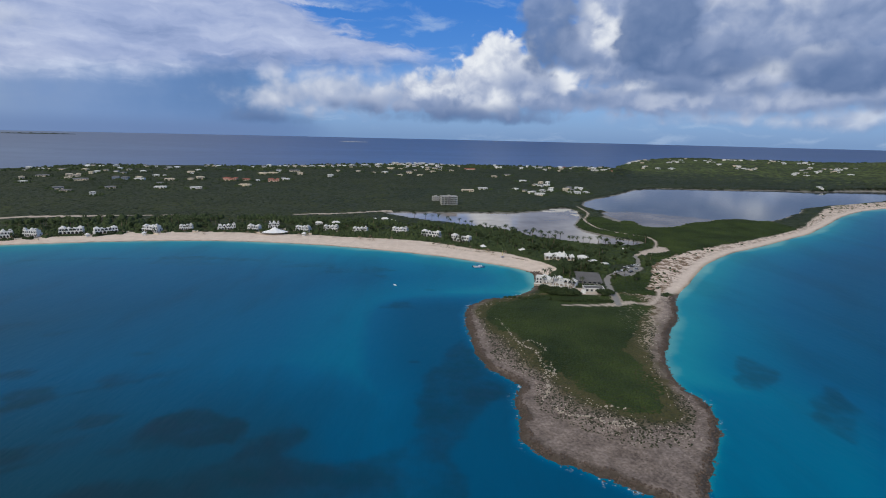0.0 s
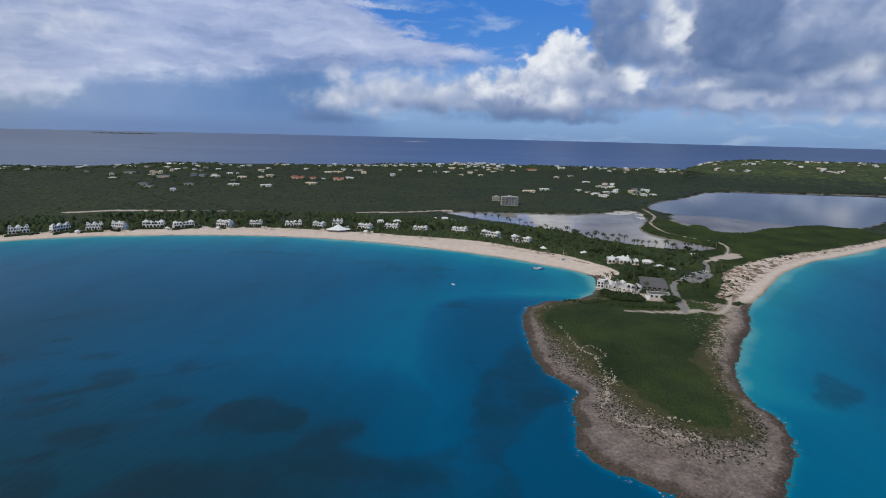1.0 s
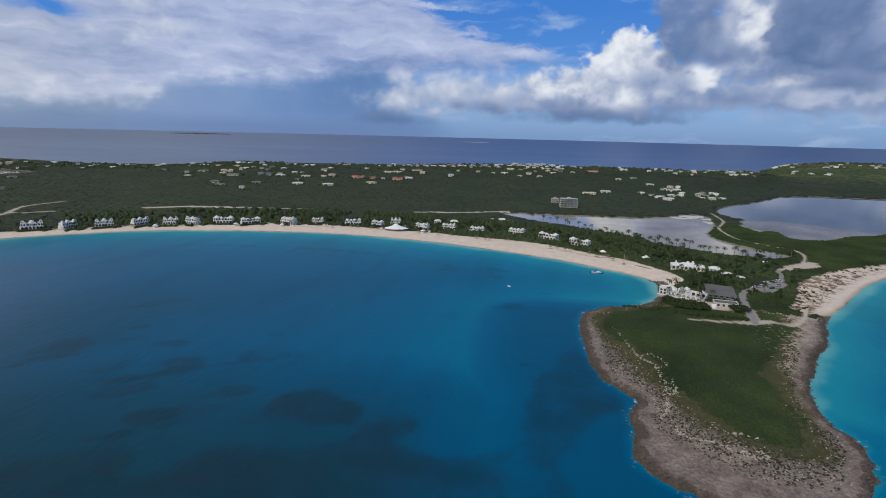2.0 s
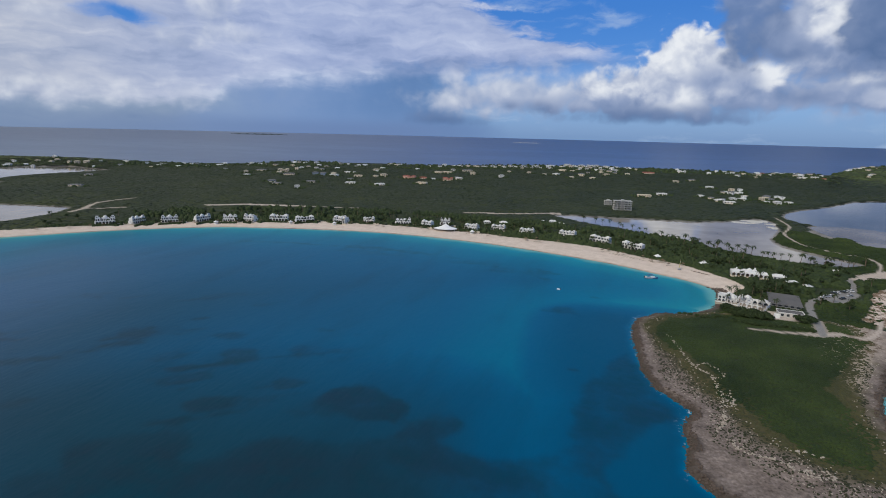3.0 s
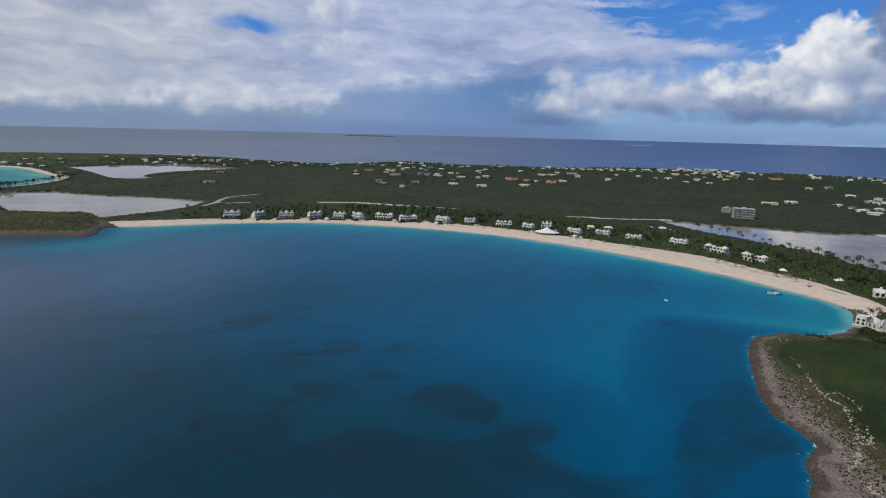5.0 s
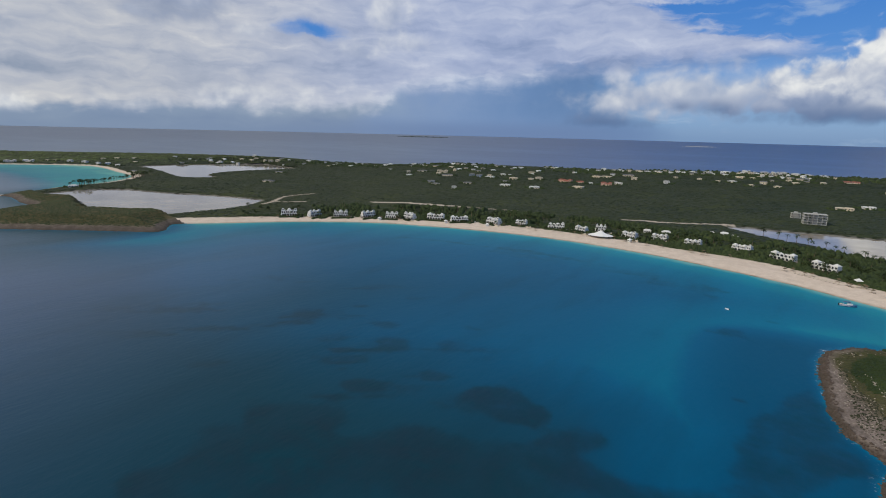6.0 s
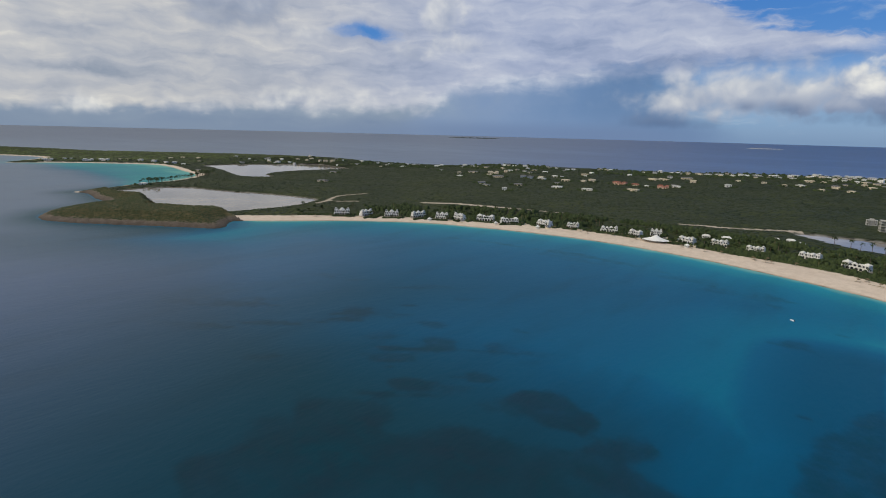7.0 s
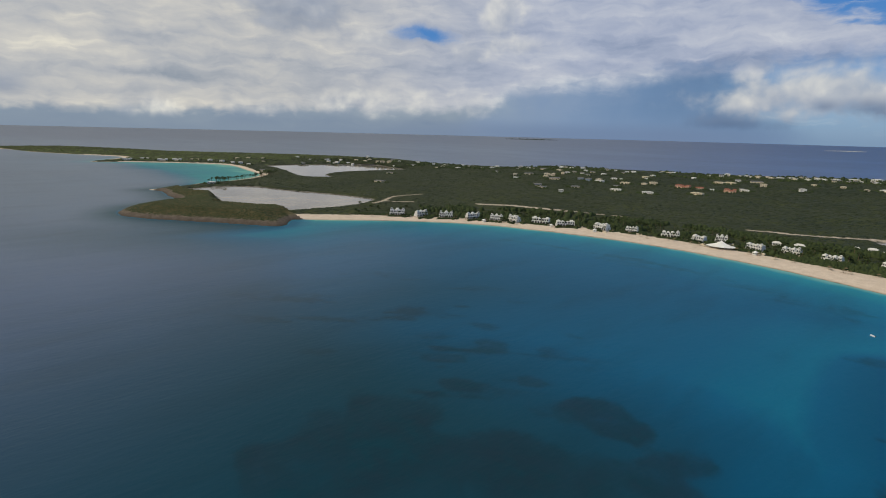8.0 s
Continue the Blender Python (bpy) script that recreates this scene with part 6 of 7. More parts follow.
def build_cars():
    spots = [(132, 392, 40), (134.5, 394, 40), (137, 396, 40), (142, 405, -50), (144.5, 407.5, -50), (149, 411, -45), (152, 413.5, -50), (155, 416, -48), (143, 393, 35), (150, 402, 35)]
    made = {}
    for k, (x, y, turn) in enumerate(spots):
        c = (0, 1, 0, 2, 0, 2, 1, 0, 2, 1)[k]
        if c in made:
            copy_at(made[c], x, y, turn, 0.05)
            continue
        car = thing("car", ("white", "silver-grey", "dark", "red")[c] + " car parked on the paved lot", "car", "parked cars")
        bm = bmesh.new()
        prof = [(-2.15, 0.35), (-2.15, 0.85), (-1.3, 0.95), (1.9, 0.95), (2.15, 0.8), (2.15, 0.35)]
        a = [bm.verts.new((px, -0.85, pz)) for px, pz in prof]
        b = [bm.verts.new((px, 0.85, pz)) for px, pz in prof]
        bm.faces.new(a), bm.faces.new(b[::-1])
        for i in range(6):
            bm.faces.new((a[i], a[(i + 1) % 6], b[(i + 1) % 6], b[i]))
        part("body", bm, CAR_PAINTS[c], car)
        bm = bmesh.new()
        lo_, hi_ = [(-1.0, -0.78), (1.7, -0.78), (1.7, 0.78), (-1.0, 0.78)], [(-0.3, -0.62), (1.2, -0.62), (1.2, 0.62), (-0.3, 0.62)]
        a, b = [bm.verts.new((*p, 0.95)) for p in lo_], [bm.verts.new((*p, 1.42)) for p in hi_]
        bm.faces.new(b)
        for i in range(4):
            bm.faces.new((a[i], a[(i + 1) % 4], b[(i + 1) % 4], b[i]))
        part("cabin_glass", bm, MAT_GLASS, car)
        part("roof", boxes((-0.3, -0.62, 1.42, 1.2, 0.62, 1.48)), CAR_PAINTS[c], car)
        for px in (-1.35, 1.35):
            for py in (-0.8, 0.8):
                w = part("wheel", cyl(bmesh.new(), 0, 0, -0.1, 0.1, 0.32, 0.32, 10), MAT_TYRE, car)
                w.matrix_basis = pose(px, py, 0.32, 90)
        put_at(car, x, y, turn, 0.05)
        made[c] = car


build_cars()


# ---- houses over the plain and the hills ----
def clear_of_feet(x, y, pad=0.0):
    return all((x - a) ** 2 + (y - b) ** 2 > (r + pad) ** 2 for a, b, r in FEET)


MAT_FADED = grainy("faded_white_plaster", (0.66, 0.655, 0.64), 0.85, 1.5, 0.2)
MAT_BRIGHT = grainy("bright_white_plaster", (0.80, 0.80, 0.79), 0.8, 1.5, 0.08)
MAT_PANE = grainy("house_glazing", (0.12, 0.12, 0.12), 0.3, 1.5, 0.2)
HOUSE_LOOKS = [  # walls, roof, label
    (MAT_FADED, MAT_FADED, "white villa with a pale hipped roof among scrub"),
    (MAT_CREAM, MAT_ROOF_GREY, "low house with a grey hipped roof among scrub"),
    (MAT_PINK, MAT_ROOF_RED, "pink house with a red tiled roof among scrub"),
    (MAT_CREAM, MAT_CREAM, "cream house with a pale roof among scrub"),
    (MAT_BLUE, MAT_ROOF_GREY, "blue-grey house with a grey roof among scrub"),
    (MAT_FADED, MAT_ROOF_GREY, "white house with a grey hipped roof among trees"),
    (MAT_BRIGHT, MAT_BRIGHT, "bright white house on the crest of the island")]
HOUSES = []


def build_house(x, y, w, h, look_id, g):
    walls, roofs, label = HOUSE_LOOKS[look_id]
    HOUSES.append((x, y, w))
    t = thing("house", label, "house", "houses of the island")
    d = min(w * 0.6, 11.0)
    floors = 2 if h >= 8 else 1
    w = w * 0.78
    top = 2.3 * floors
    wings = [(0.0, 0.0, w, d, top)]
    if w > 16:
        wings = [(-w * 0.26, 0.0, w * 0.46, d, top), (w * 0.14, -1.5, w * 0.36, d * 0.8, 2.7), (w * 0.38, 1.0, w * 0.26, d * 0.9, top)]
    for cx, cy, ww, dd, hh in wings:
        part("wall", boxes((cx - ww / 2, cy - dd / 2, -2.0, cx + ww / 2, cy + dd / 2, hh)), walls, t)
        r = part("roof", hip_roof(bmesh.new(), ww, dd, hh, min(dd * 0.15, 1.2), 0.7, 0.45), roofs, t)
        r.location = (cx, cy, 0)
        n = max(1, int(ww / 3.6))
        for f in range(2 if hh > 4 else 1):
            for k in range(n):
                wx = cx - ww / 2 + ww * (k + 0.5) / n
                part("window", boxes((wx - 0.75, cy - dd / 2 - 0.06, 0.7 + 2.7 * f, wx + 0.75, cy - dd / 2 + 0.04, 2.0 + 2.7 * f)), MAT_PANE, t)
    if w > 12:
        part("terrace", boxes((-w * 0.4, -d / 2 - 4.0, -2.0, w * 0.4, -d / 2 - 0.1, 0.15)), MAT_CREAM, t)
    put_at(t, x, y, g.uniform(-25, 25) + 0.6 * math.degrees(math.atan2(-x, y)), 0.4)


def build_houses():
    g = np.random.default_rng(7)
    for q in DISTRICTS:
        for x, y, w, h, c in q:
            build_house(x, y, w, h, c, g)
    # clusters along the crest and over the eastern hills, and a few lone houses
    for a0, a1, r0, r1, n in CLUSTERS + [(18, 45, 1050, 1440, 14), (48, 66, 1450, 1650, 12)]:
        for _ in range(n):
            a = g.uniform(a0, a1)
            r = min(g.uniform(r0, r1), float(np.interp(a, FA[:, 0], FA[:, 2])) - g.uniform(5, 60))
            x, y = -r * math.sin(radians(a)), r * math.cos(radians(a))
            one = np.array([x]), np.array([y])
            if look_up("pond", *one)[0] < -8 and look_up("d", *one)[0] > 12 and all((x - q[0]) ** 2 + (y - q[1]) ** 2 > (0.55 * q[2] + 5) ** 2 for q in HOUSES):
                build_house(x, y, g.uniform(7, 15) * (1.25 if r > 1800 else 1.0), g.choice([4, 4, 9]), int(g.choice([0, 6, 6, 3, 1, 5, 6])), g)
    # bushes and trees close round the houses
    h = np.array(HOUSES)
    i = np.repeat(np.arange(len(h)), 22)
    t = g.uniform(0, 6.283, len(i))
    q = 0.5 * h[i, 2] + g.uniform(1.0, 9.0, len(i))
    x, y = h[i, 0] + q * np.cos(t), h[i, 1] + 0.8 * q * np.sin(t)
    k = (look_up("pond", x, y) < -3) & (look_up("d", x, y) > 8)
    w = g.uniform(1.1, 3.0, k.sum())
    scatter("house_trees", x[k], y[k], w, w * g.uniform(0.7, 1.2, k.sum()), MAT_TREE, "dark garden trees and bushes round the houses", 31, 3, 6)


build_houses()


MAT_BARE = grainy("bare_concrete", (0.46, 0.45, 0.43), 0.9, 1.5, 0.2)


def build_frames():
    """Unfinished concrete buildings: bare slabs on columns."""
    for x, y, w, d, n in ((7, 777, 24, 14, 4), (-13, 822, 11, 9, 2)):
        t = thing("unfinished_building", "bare grey concrete building frame with open storeys", "building")
        for f in range(n + 1):
            part("slab", boxes((-w / 2, -d / 2, 3.0 * f - 0.3, w / 2, d / 2, 3.0 * f)), MAT_BARE, t)
        for f in range(n):
            for k in range(6):
                for s in (-1, 0, 1):
                    cx, cy = -w / 2 + 0.4 + (w - 0.8) * k / 5, s * (d / 2 - 0.4)
                    part("column", boxes((cx - 0.22, cy - 0.22, 3.0 * f, cx + 0.22, cy + 0.22, 3.0 * f + 2.7)), MAT_BARE, t)
        part("core", boxes((-2, -2, 0, 2, 3, 3.0 * n + 1.5)), MAT_BARE, t)
        put_at(t, x, y, 8, 0.5)


build_frames()


# ---- palms and trees ----
def palm(seed):
    g = np.random.default_rng(seed)
    t = thing("palm", "slender coconut palm with drooping green fronds", "palm", "palms")
    h, lean, a = g.uniform(6.0, 8.6), g.uniform(0.3, 1.2), g.uniform(0, 6.28)
    bm = bmesh.new()
    prev = None
    for k in range(6):
        f = k / 5
        c = Vector((lean * f * f * math.cos(a), lean * f * f * math.sin(a), h * f))
        r = 0.2 - 0.09 * f
        row = [bm.verts.new(c + Vector((r * math.cos(i * math.pi / 3), r * math.sin(i * math.pi / 3), 0))) for i in range(6)]
        if prev:
            for i in range(6):
                bm.faces.new((prev[i], prev[(i + 1) % 6], row[(i + 1) % 6], row[i]))
        prev = row
    bm.faces.new(prev)
    part("trunk", bm, MAT_BARK, t)
    head = Vector((lean * math.cos(a), lean * math.sin(a), h))
    bm = bmesh.new()
    for k in range(16):
        yaw = k * 2 * math.pi / 16 * 2.4 + g.uniform(-0.3, 0.3)
        up = g.uniform(-0.35, 0.95)
        n, length = 6, g.uniform(2.6, 3.5)
        p, el = head.copy(), up
        fwd = Vector((math.cos(yaw), math.sin(yaw), 0))
        side = Vector((-math.sin(yaw), math.cos(yaw), 0))
        pts = []
        for i in range(n + 1):
            pts.append(p.copy())
            p = p + (fwd * math.cos(el) + Vector((0, 0, math.sin(el)))) * (length / n)
            el -= 0.30
        for i in range(n):
            wd = 0.62 * math.sin(math.pi * (i + 0.9) / (n + 1.0))
            for s in (-1, 1):
                q0, q1 = pts[i], pts[i + 1]
                e = q0 * 0.35 + q1 * 0.65 + side * s * wd + Vector((0, 0, -0.28 * wd)) + fwd * 0.15
                bm.faces.new([bm.verts.new(v) for v in (q0, q1, e)])
    part("crown", bm, MAT_PALM, t)
    return t


def leaf_cloud(bm, g, centre, radius, n, size, flat=0.8):
    """Small tilted leaf sprays through a lump of foliage, thickest at its skin."""
    for _ in range(n):
        d = Vector(g.normal(0, 1, 3))
        d.normalize()
        d.z = abs(d.z) * 0.9 - 0.15
        p = Vector(centre) + Vector((d.x * radius, d.y * radius, d.z * radius * flat)) * g.uniform(0.55, 1.05)
        a = Vector(g.normal(0, 1, 3)).normalized()
        b = a.cross(d if abs(a.dot(d)) < 0.95 else Vector((0, 0, 1))).normalized()
        s = size * g.uniform(0.6, 1.3)
        bm.faces.new([bm.verts.new(v) for v in (p - a * s, p + b * s * 0.7, p + a * s, p - b * s * 0.7)])


def tree(seed):
    g = np.random.default_rng(seed)
    t = thing("tree", "broad dark green coastal tree in the resort garden", "tree", "trees of the resort")
    h = g.uniform(2.2, 3.2)
    bm = bmesh.new()
    cyl(bm, 0, 0, 0, h * 0.6, 0.2, 0.14, 7)
    heads = []
    for k in range(5):
        a, r = k * 1.257 + g.uniform(-0.4, 0.4), g.uniform(0.8, 1.6)
        top = Vector((r * math.cos(a), r * math.sin(a), h * g.uniform(0.85, 1.25)))
        base = Vector((0, 0, h * 0.55))
        side = (top - base).orthogonal().normalized() * 0.07
        other = side.cross((top - base).normalized())
        lo_ = [bm.verts.new(base + v) for v in (side, other, -side, -other)]
        hi_ = [bm.verts.new(top + v * 0.5) for v in (side, other, -side, -other)]
        for i in range(4):
            bm.faces.new((lo_[i], lo_[(i + 1) % 4], hi_[(i + 1) % 4], hi_[i]))
        heads.append(top)
    part("trunk", bm, MAT_BARK, t)
    bm = bmesh.new()
    for p in heads + [Vector((0, 0, h * 1.35))]:
        leaf_cloud(bm, g, p, g.uniform(1.0, 1.6), 60, 0.38)
    part("crown", bm, MAT_TREE, t)
    return t


def build_planting():
    g = np.random.default_rng(21)
    palms, trees = [palm(s) for s in range(5)], [tree(40 + s) for s in range(5)]
    fresh = set()

    def put(kinds, x, y, s):
        k = int(g.integers(0, len(kinds)))
        ob = kinds[k]
        if ob in fresh:
            copy_at(ob, x, y, g.uniform(0, 360), 0, (s, s, s))
        else:
            put_at(ob, x, y, g.uniform(0, 360), 0, s)
            fresh.add(ob)

    # palms along the near bank of the lagoon
    for p in [(-22, 626), (-13, 618), (3, 604), (16, 588), (32, 575), (39, 560), (48, 553), (55, 548), (63, 543), (68, 530), (74, 537), (82, 526), (87, 521), (97, 519), (100, 530), (97, 500), (104, 494),
              (131, 496), (147, 492), (150, 486), (164, 490), (175, 497), (180, 500), (186, 502), (196, 508), (120, 500), (110, 512), (-34, 633), (-6, 610), (9, 596), (24, 580), (44, 556), (58, 540), (72, 545), (91, 536), (138, 490), (156, 494), (169, 502), (190, 512), (200, 520), (126, 508), (106, 522), (116, 516), (84, 512), (62, 528)]:
        put(palms, p[0] + g.normal(0, 1), p[1] + g.normal(0, 1), g.uniform(0.9, 1.25))
    # palms and trees in the belt behind the sand
    line = smooth(BAY_TOP, 8, closed=False)[14:]
    seg = np.diff(line, axis=0)
    nrm = np.stack([-seg[:, 1], seg[:, 0]], -1) / np.linalg.norm(seg, axis=1)[:, None]
    done = 0
    for _ in range(4000):
        i = int(g.integers(0, len(seg)))
        off = g.uniform(3, 62)
        x, y = line[i] + nrm[i] * off + g.normal(0, 3, 2)
        if done > 380:
            break
        one = np.array([x]), np.array([y])
        if off < 22 and g.random() < 0.45:
            continue
        if clear_of_feet(x, y, 1.0) and look_up("sand", *one)[0] < -1 and look_up("pond", *one)[0] < -3 and look_up("track", *one)[0] > 1:
            put(palms if g.random() < 0.38 else trees, x, y, g.uniform(0.75, 1.25))
            done += 1
    for x, y, w in VILLAS:
        t = radians(shore_turn(x, y))
        for _ in range(7):
            u = g.uniform(-0.75, 0.75) * w
            v = -g.uniform(6.6, 9.6)
            put(palms if g.random() < 0.45 else trees, x + u * math.cos(t) - v * math.sin(t), y + 2 + u * math.sin(t) + v * math.cos(t), g.uniform(0.5, 0.8))
    # gardens of the neck
    for _ in range(900):
        x, y = g.uniform(66, 172), g.uniform(378, 500)
        one = np.array([x]), np.array([y])
        if clear_of_feet(x, y, 1.5) and look_up("sand", *one)[0] < -1 and look_up("pond", *one)[0] < -3 and look_up("track", *one)[0] > 1.5 and look_up("d", *one)[0] > 8 and g.random() < 0.16:
            put(palms if g.random() < 0.15 else trees, x, y, g.uniform(0.7, 1.1))
    for p in ((74, 373), (79, 378), (88, 377), (92, 373), (77, 368), (71, 357), (76, 353), (82, 359), (87, 345), (91, 357), (95, 349), (94, 379), (98, 384)):
        put(palms, p[0], p[1], g.uniform(0.8, 1.0))
    # palms at the far end of the western bay
    for _ in range(150):
        f = g.random()
        x, y = -965 - 130 * f + g.normal(0, 12), 365 + 170 * f + g.normal(0, 9)
        one = np.array([x]), np.array([y])
        if look_up("d", *one)[0] > 4 and look_up("pond", *one)[0] < -2:
            put(palms, x, y, g.uniform(0.75, 1.15))


build_planting()


def build_hedges():
    g = np.random.default_rng(33)
    for name, label, lumps in (
            ("hedge", "tall dark clipped hedge below the restaurant terrace", [(68, 343, 4.4), (70, 337, 4.6), (72, 331, 4.4), (77, 329, 4.2), (82, 328, 4.0), (86, 327, 3.4), (75, 337, 4.6), (80, 334, 4.2), (85, 332, 3.6), (69, 348, 3.4)]),
            ("hedge", "long low dark hedge beside the sandy track", [(67 + k * 2.6, 317 - 5.0 * math.sin(min(k, 5) * 0.3), 1.5) for k in range(15)]),
            ("shrub", "large round dark green shrub by the drive", [(103, 326, 3.8), (107, 328, 3.4), (102, 330, 3.0), (106, 331, 3.0)]),
            ("hedge", "dark shrubs along the rocky shore under the restaurant", [(84, 381, 2.6), (88, 378, 2.8), (88, 385, 2.6), (84, 388, 2.0)]),
            ("hedge", "low green shrubs on the slope below the hedge", [(40 + 3 * k, 322 + 2 * math.sin(k), 1.2) for k in range(9)])):
        bm = bmesh.new()
        for x, y, r in lumps:
            leaf_cloud(bm, g, (x, y, height(x, y) + r * 0.35), r, int(170 * r), 0.42, 0.75)
        t = thing(name, label, "hedge" if name == "hedge" else "shrub")
        part("foliage", bm, MAT_TREE, t)


build_hedges()


# ---- stones ----
def stone_mesh(seed, mat):
    g = np.random.default_rng(seed)
    bm = bmesh.new()
    bmesh.ops.create_icosphere(bm, subdivisions=1, radius=0.5)
    for v in bm.verts:
        v.co = Vector((v.co.x * 1.3, v.co.y, v.co.z * 0.8)) * g.uniform(0.75, 1.2)
    me = bpy.data.meshes.new("stone")
    bm.to_mesh(me)
    bm.free()
    me.materials.append(mat)
    return me


def build_stone_walls():
    g = np.random.default_rng(51)
    kinds = [stone_mesh(k, MAT_STONE) for k in range(6)]
    for label, line, n in (("ruined dry stone wall across the rocky point", [(31, 281), (34, 268), (37, 250), (39, 242), (44, 236), (45, 227), (46, 216), (44, 203), (44, 198), (40, 189)], 290),
                           ("low broken line of pale stones on the point", [(44, 184), (45, 179), (51, 176), (57, 174)], 60),
                           ("fallen pale stones in a small ruined enclosure", [(39, 243), (44, 248), (47, 243), (49, 236), (45, 232)], 60),
                           ("spread heap of pale stones beside the ruined wall", [(46, 209), (49, 212), (46, 214), (50, 215), (48, 219), (50, 223)], 70),
                           ("scattered pale stones of a fallen wall at the edge of the scrub", [(57, 173), (60, 171), (63, 172), (62, 169), (66, 169), (69, 171), (66, 173)], 80),
                           ("short row of pale stones in the scrub", [(60, 182), (64, 182.5), (69, 181)], 24)):
        t = thing("stone_wall", label, "wall")
        p = smooth(line, 12, closed=False)
        for k in range(n):
            q = p[int(k / n * len(p))] + g.normal(0, 0.45, 2)
            if g.random() < 0.12:
                continue
            s = g.uniform(0.3, 0.8)
            ob = new("stone", kinds[int(g.integers(0, 6))])
            ob.parent = t
            ob.matrix_basis = pose(q[0], q[1], height(q[0], q[1]) + s * 0.2, g.uniform(-20, 20), g.uniform(-20, 20), g.uniform(0, 360)) @ Matrix.Scale(s, 4)


build_stone_walls()


def joined_rocks(name, x, y, s, mat, label, seed, lift=0.15):
    g = np.random.default_rng(seed)
    z = look_up("z", x, y)
    v0, f0 = [], []
    kinds = [stone_mesh(seed + k, mat) for k in range(5)]
    temp = []
    for me in kinds:
        temp.append((np.array([v.co[:] for v in me.vertices]), np.array([p.vertices[:] for p in me.polygons])))
        bpy.data.meshes.remove(me)
    base = 0
    for k in range(len(x)):
        v, f = temp[int(g.integers(0, 5))]
        a = g.uniform(0, 6.28)
        c, n = math.cos(a), math.sin(a)
        v0.append(np.stack([(v[:, 0] * c - v[:, 1] * n) * s[k] + x[k], (v[:, 0] * n + v[:, 1] * c) * s[k] + y[k], v[:, 2] * s[k] + z[k] + s[k] * lift], -1))
        f0.append(f + base)
        base += len(v)
    tagged(mesh_object(name, np.vstack(v0), np.vstack(f0), mat), label, "rocks", kind="stuff")


def build_rocks():
    g = np.random.default_rng(61)
    x, y = random_places(110000, (5, 125, 165, 350), 62)
    d = look_up("d", x, y)
    k = (look_up("rock", x, y) > 0.5) & (d > -0.8) & (d < 3.4) & (g.random(len(x)) < 0.36)
    joined_rocks("shore_rocks", x[k], y[k], g.uniform(0.3, 1.1, k.sum()), MAT_ROCK, "jagged dark brown rocks along the water's edge", 70)
    cx, cy = random_places(5200, (56, 348, 92, 396), 66)
    cd = look_up("d", cx, cy)
    ck = (cd > -1.0) & (cd < 7.0) & (g.random(len(cx)) < 0.55) & ((cx - 79) ** 2 + (cy - 357) ** 2 > 90)
    joined_rocks("shore_rocks", cx[ck], cy[ck], g.uniform(0.4, 1.2, ck.sum()), MAT_ROCK, "dark brown rocks on the shore under the restaurant", 74)
    gr = look_up("green", x, y)
    k = (look_up("rock", x, y) > 0.5) & (d > 5) & (gr < 4) & (gr > -14) & (g.random(len(x)) < 0.075)
    joined_rocks("rubble", x[k], y[k], g.uniform(0.2, 0.6, k.sum()), MAT_STONE, "pale loose rubble over the rocky point", 80)
    k = (look_up("rock", x, y) > 0.5) & (d > 7) & (gr < 2) & (gr > -16) & (g.random(len(x)) < 0.42 * (0.4 + 0.6 * sstep(gr, -16, -2))) & (x < 116)
    w = g.uniform(0.18, 0.48, k.sum())
    scatter("low_scrub", x[k], y[k], w, w * 0.6, MAT_OLIVE_DARK, "scattered low dark scrub among grey rubble", 9)


build_rocks()


# ---- far out at sea ----
MAT_SAND_FAR = grainy("cay_sand", (0.55, 0.53, 0.48), 0.9, 20.0, 0.15)


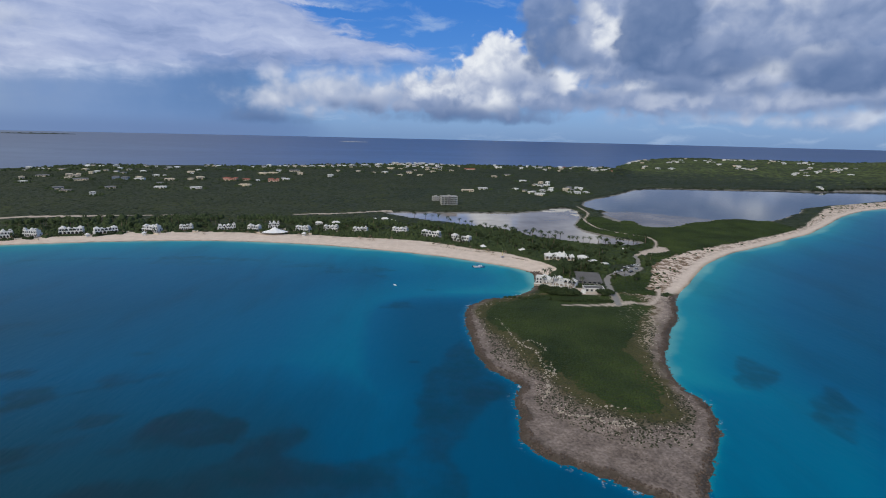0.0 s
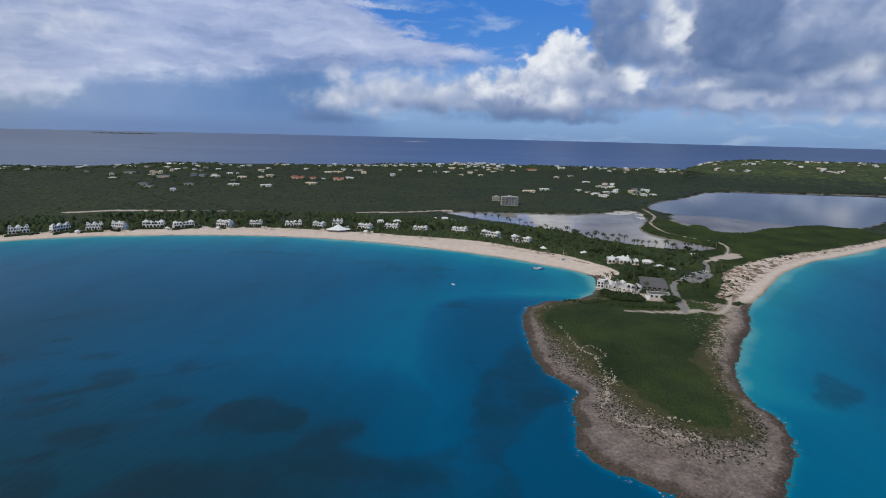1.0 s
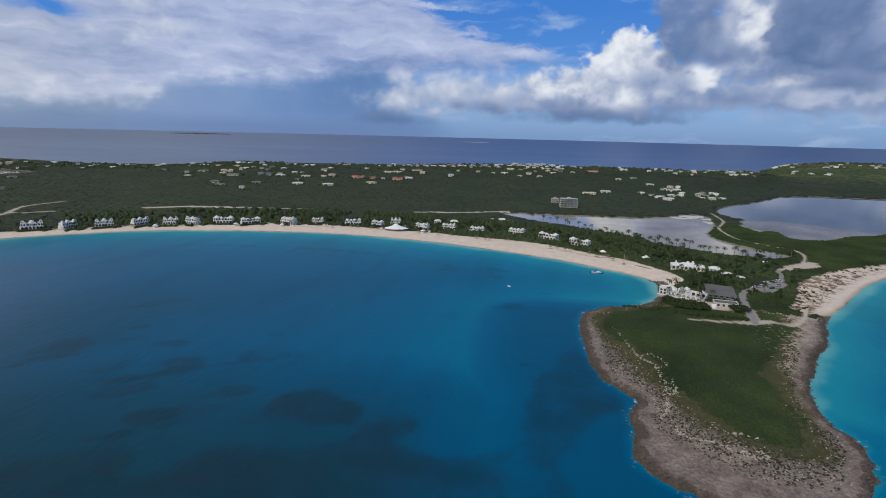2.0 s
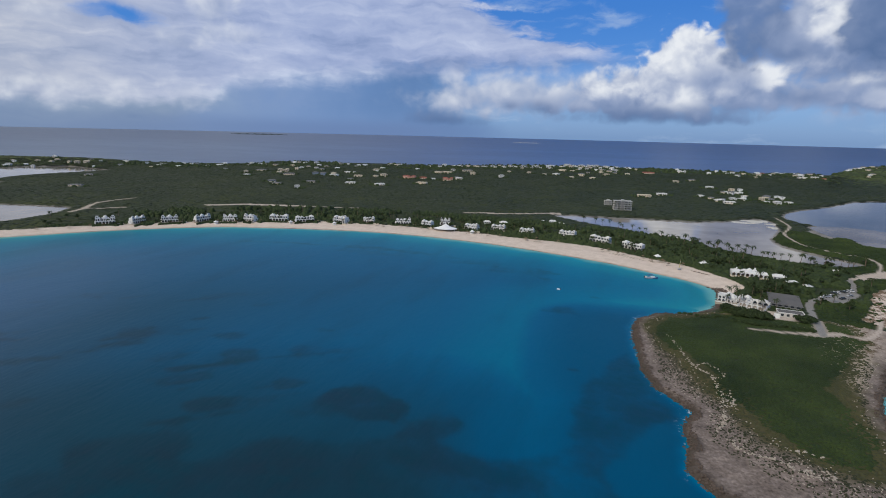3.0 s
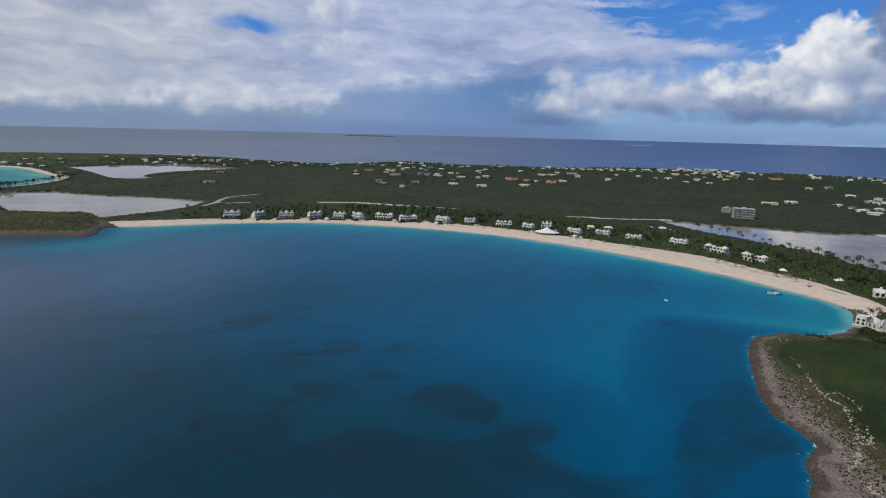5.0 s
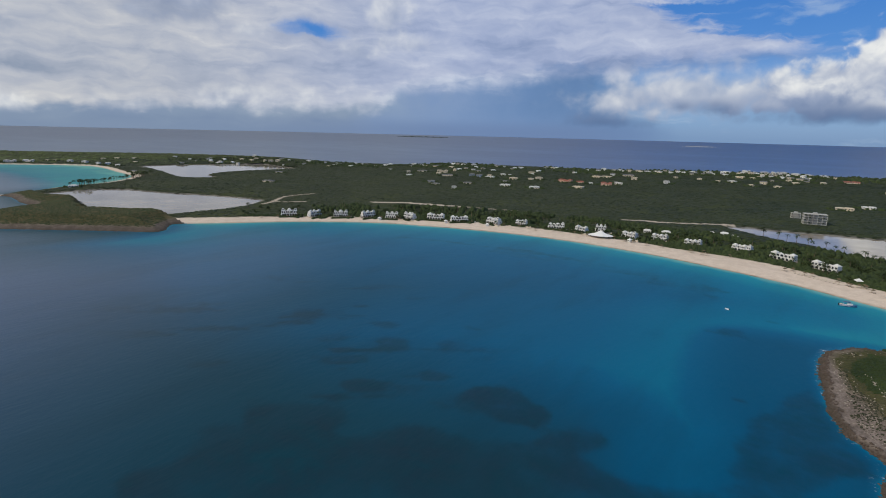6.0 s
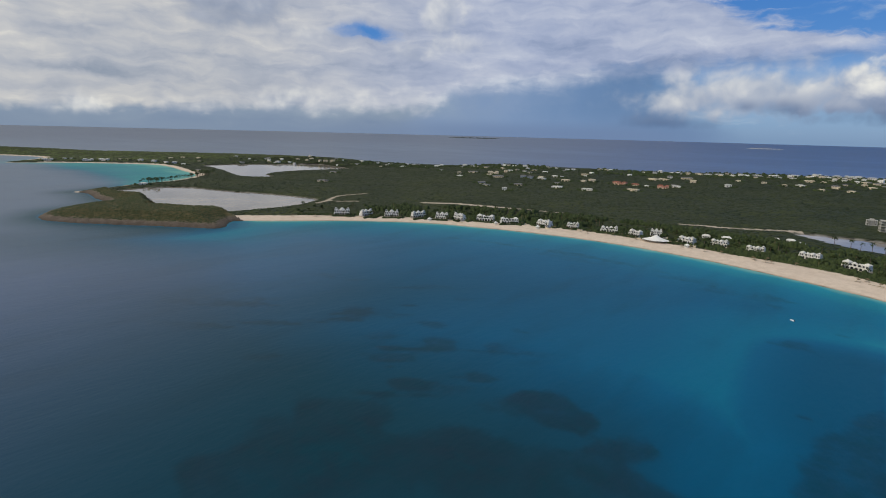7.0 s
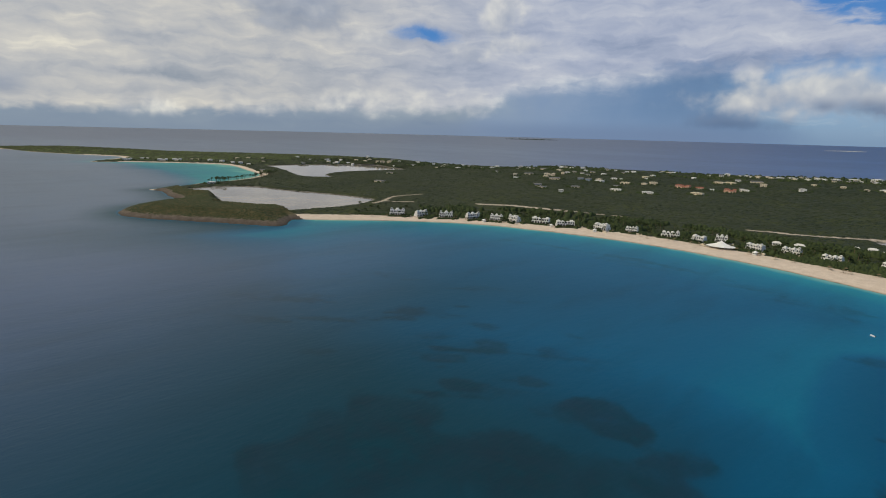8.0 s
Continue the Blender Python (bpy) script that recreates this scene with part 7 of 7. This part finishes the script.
def low_island(a0, a1, r, tall, mat, name, label):
    """A low strip of land just in front of the horizon."""
    base = 72.0 * ((r - 2300) / 2600) ** 1.5
    v, f = [], []
    n = 40
    for k in range(n + 1):
        a = radians(a0 + (a1 - a0) * k / n)
        up = tall * math.sin(math.pi * k / n) ** 0.5 * (0.6 + 0.4 * math.sin(k * 1.7) * math.sin(k * 0.6))
        for q, z in ((r - 60, base - 3), (r, base + up), (r + 80, base + up * 0.7), (r + 160, base - 1)):
            v.append((-q * math.sin(a), q * math.cos(a), z))
    for k in range(n):
        for m in range(3):
            a = k * 4 + m
            f.append((a, a + 4, a + 5, a + 1))
    tagged(mesh_object(name, v, f, mat, True), label, "island", kind="structure")


low_island(34.2, 39.6, 4550, 7.0, MAT_SCRUB, "far_island", "low dark island on the horizon")
low_island(8.0, 11.0, 4200, 1.6, MAT_SAND_FAR, "sand_cay", "pale sand cay far out at sea")


def sandbar(cx, cy, la, lb, turn, seed):
    """A low bar of pale sand just above the water of the lagoon."""
    g = np.random.default_rng(seed)
    n = 48
    wob = [1 + 0.25 * math.sin(k * 3 * 2 * math.pi / n + g.uniform(0, 1)) + g.uniform(-0.15, 0.15) for k in range(n)]
    v = [(0.0, 0.0, 0.35)]
    for q, z in ((0.6, 0.28), (1.0, -0.1)):
        for k in range(n):
            t = 2 * math.pi * k / n
            v.append((la * q * wob[k] * math.cos(t), lb * q * wob[k] * math.sin(t), z))
    bm = bmesh.new()
    vs = [bm.verts.new(p) for p in v]
    for k in range(n):
        j = (k + 1) % n
        bm.faces.new((vs[0], vs[1 + k], vs[1 + j]))
        bm.faces.new((vs[1 + k], vs[1 + n + k], vs[1 + n + j], vs[1 + j]))
    t = thing("sandbar", "low bar of pale sand in the salt lagoon", "sandbar", "sandbars")
    part("sand", bm, MAT_SAND_FAR, t)
    t.matrix_basis = pose(cx, cy, 0.5, 0, 0, turn)


for k, q in enumerate(((168, 762, 22, 12, 20), (150, 742, 16, 7, -10), (186, 742, 10, 9, 40), (178, 712, 6, 10, 0))):
    sandbar(*q, 60 + k)
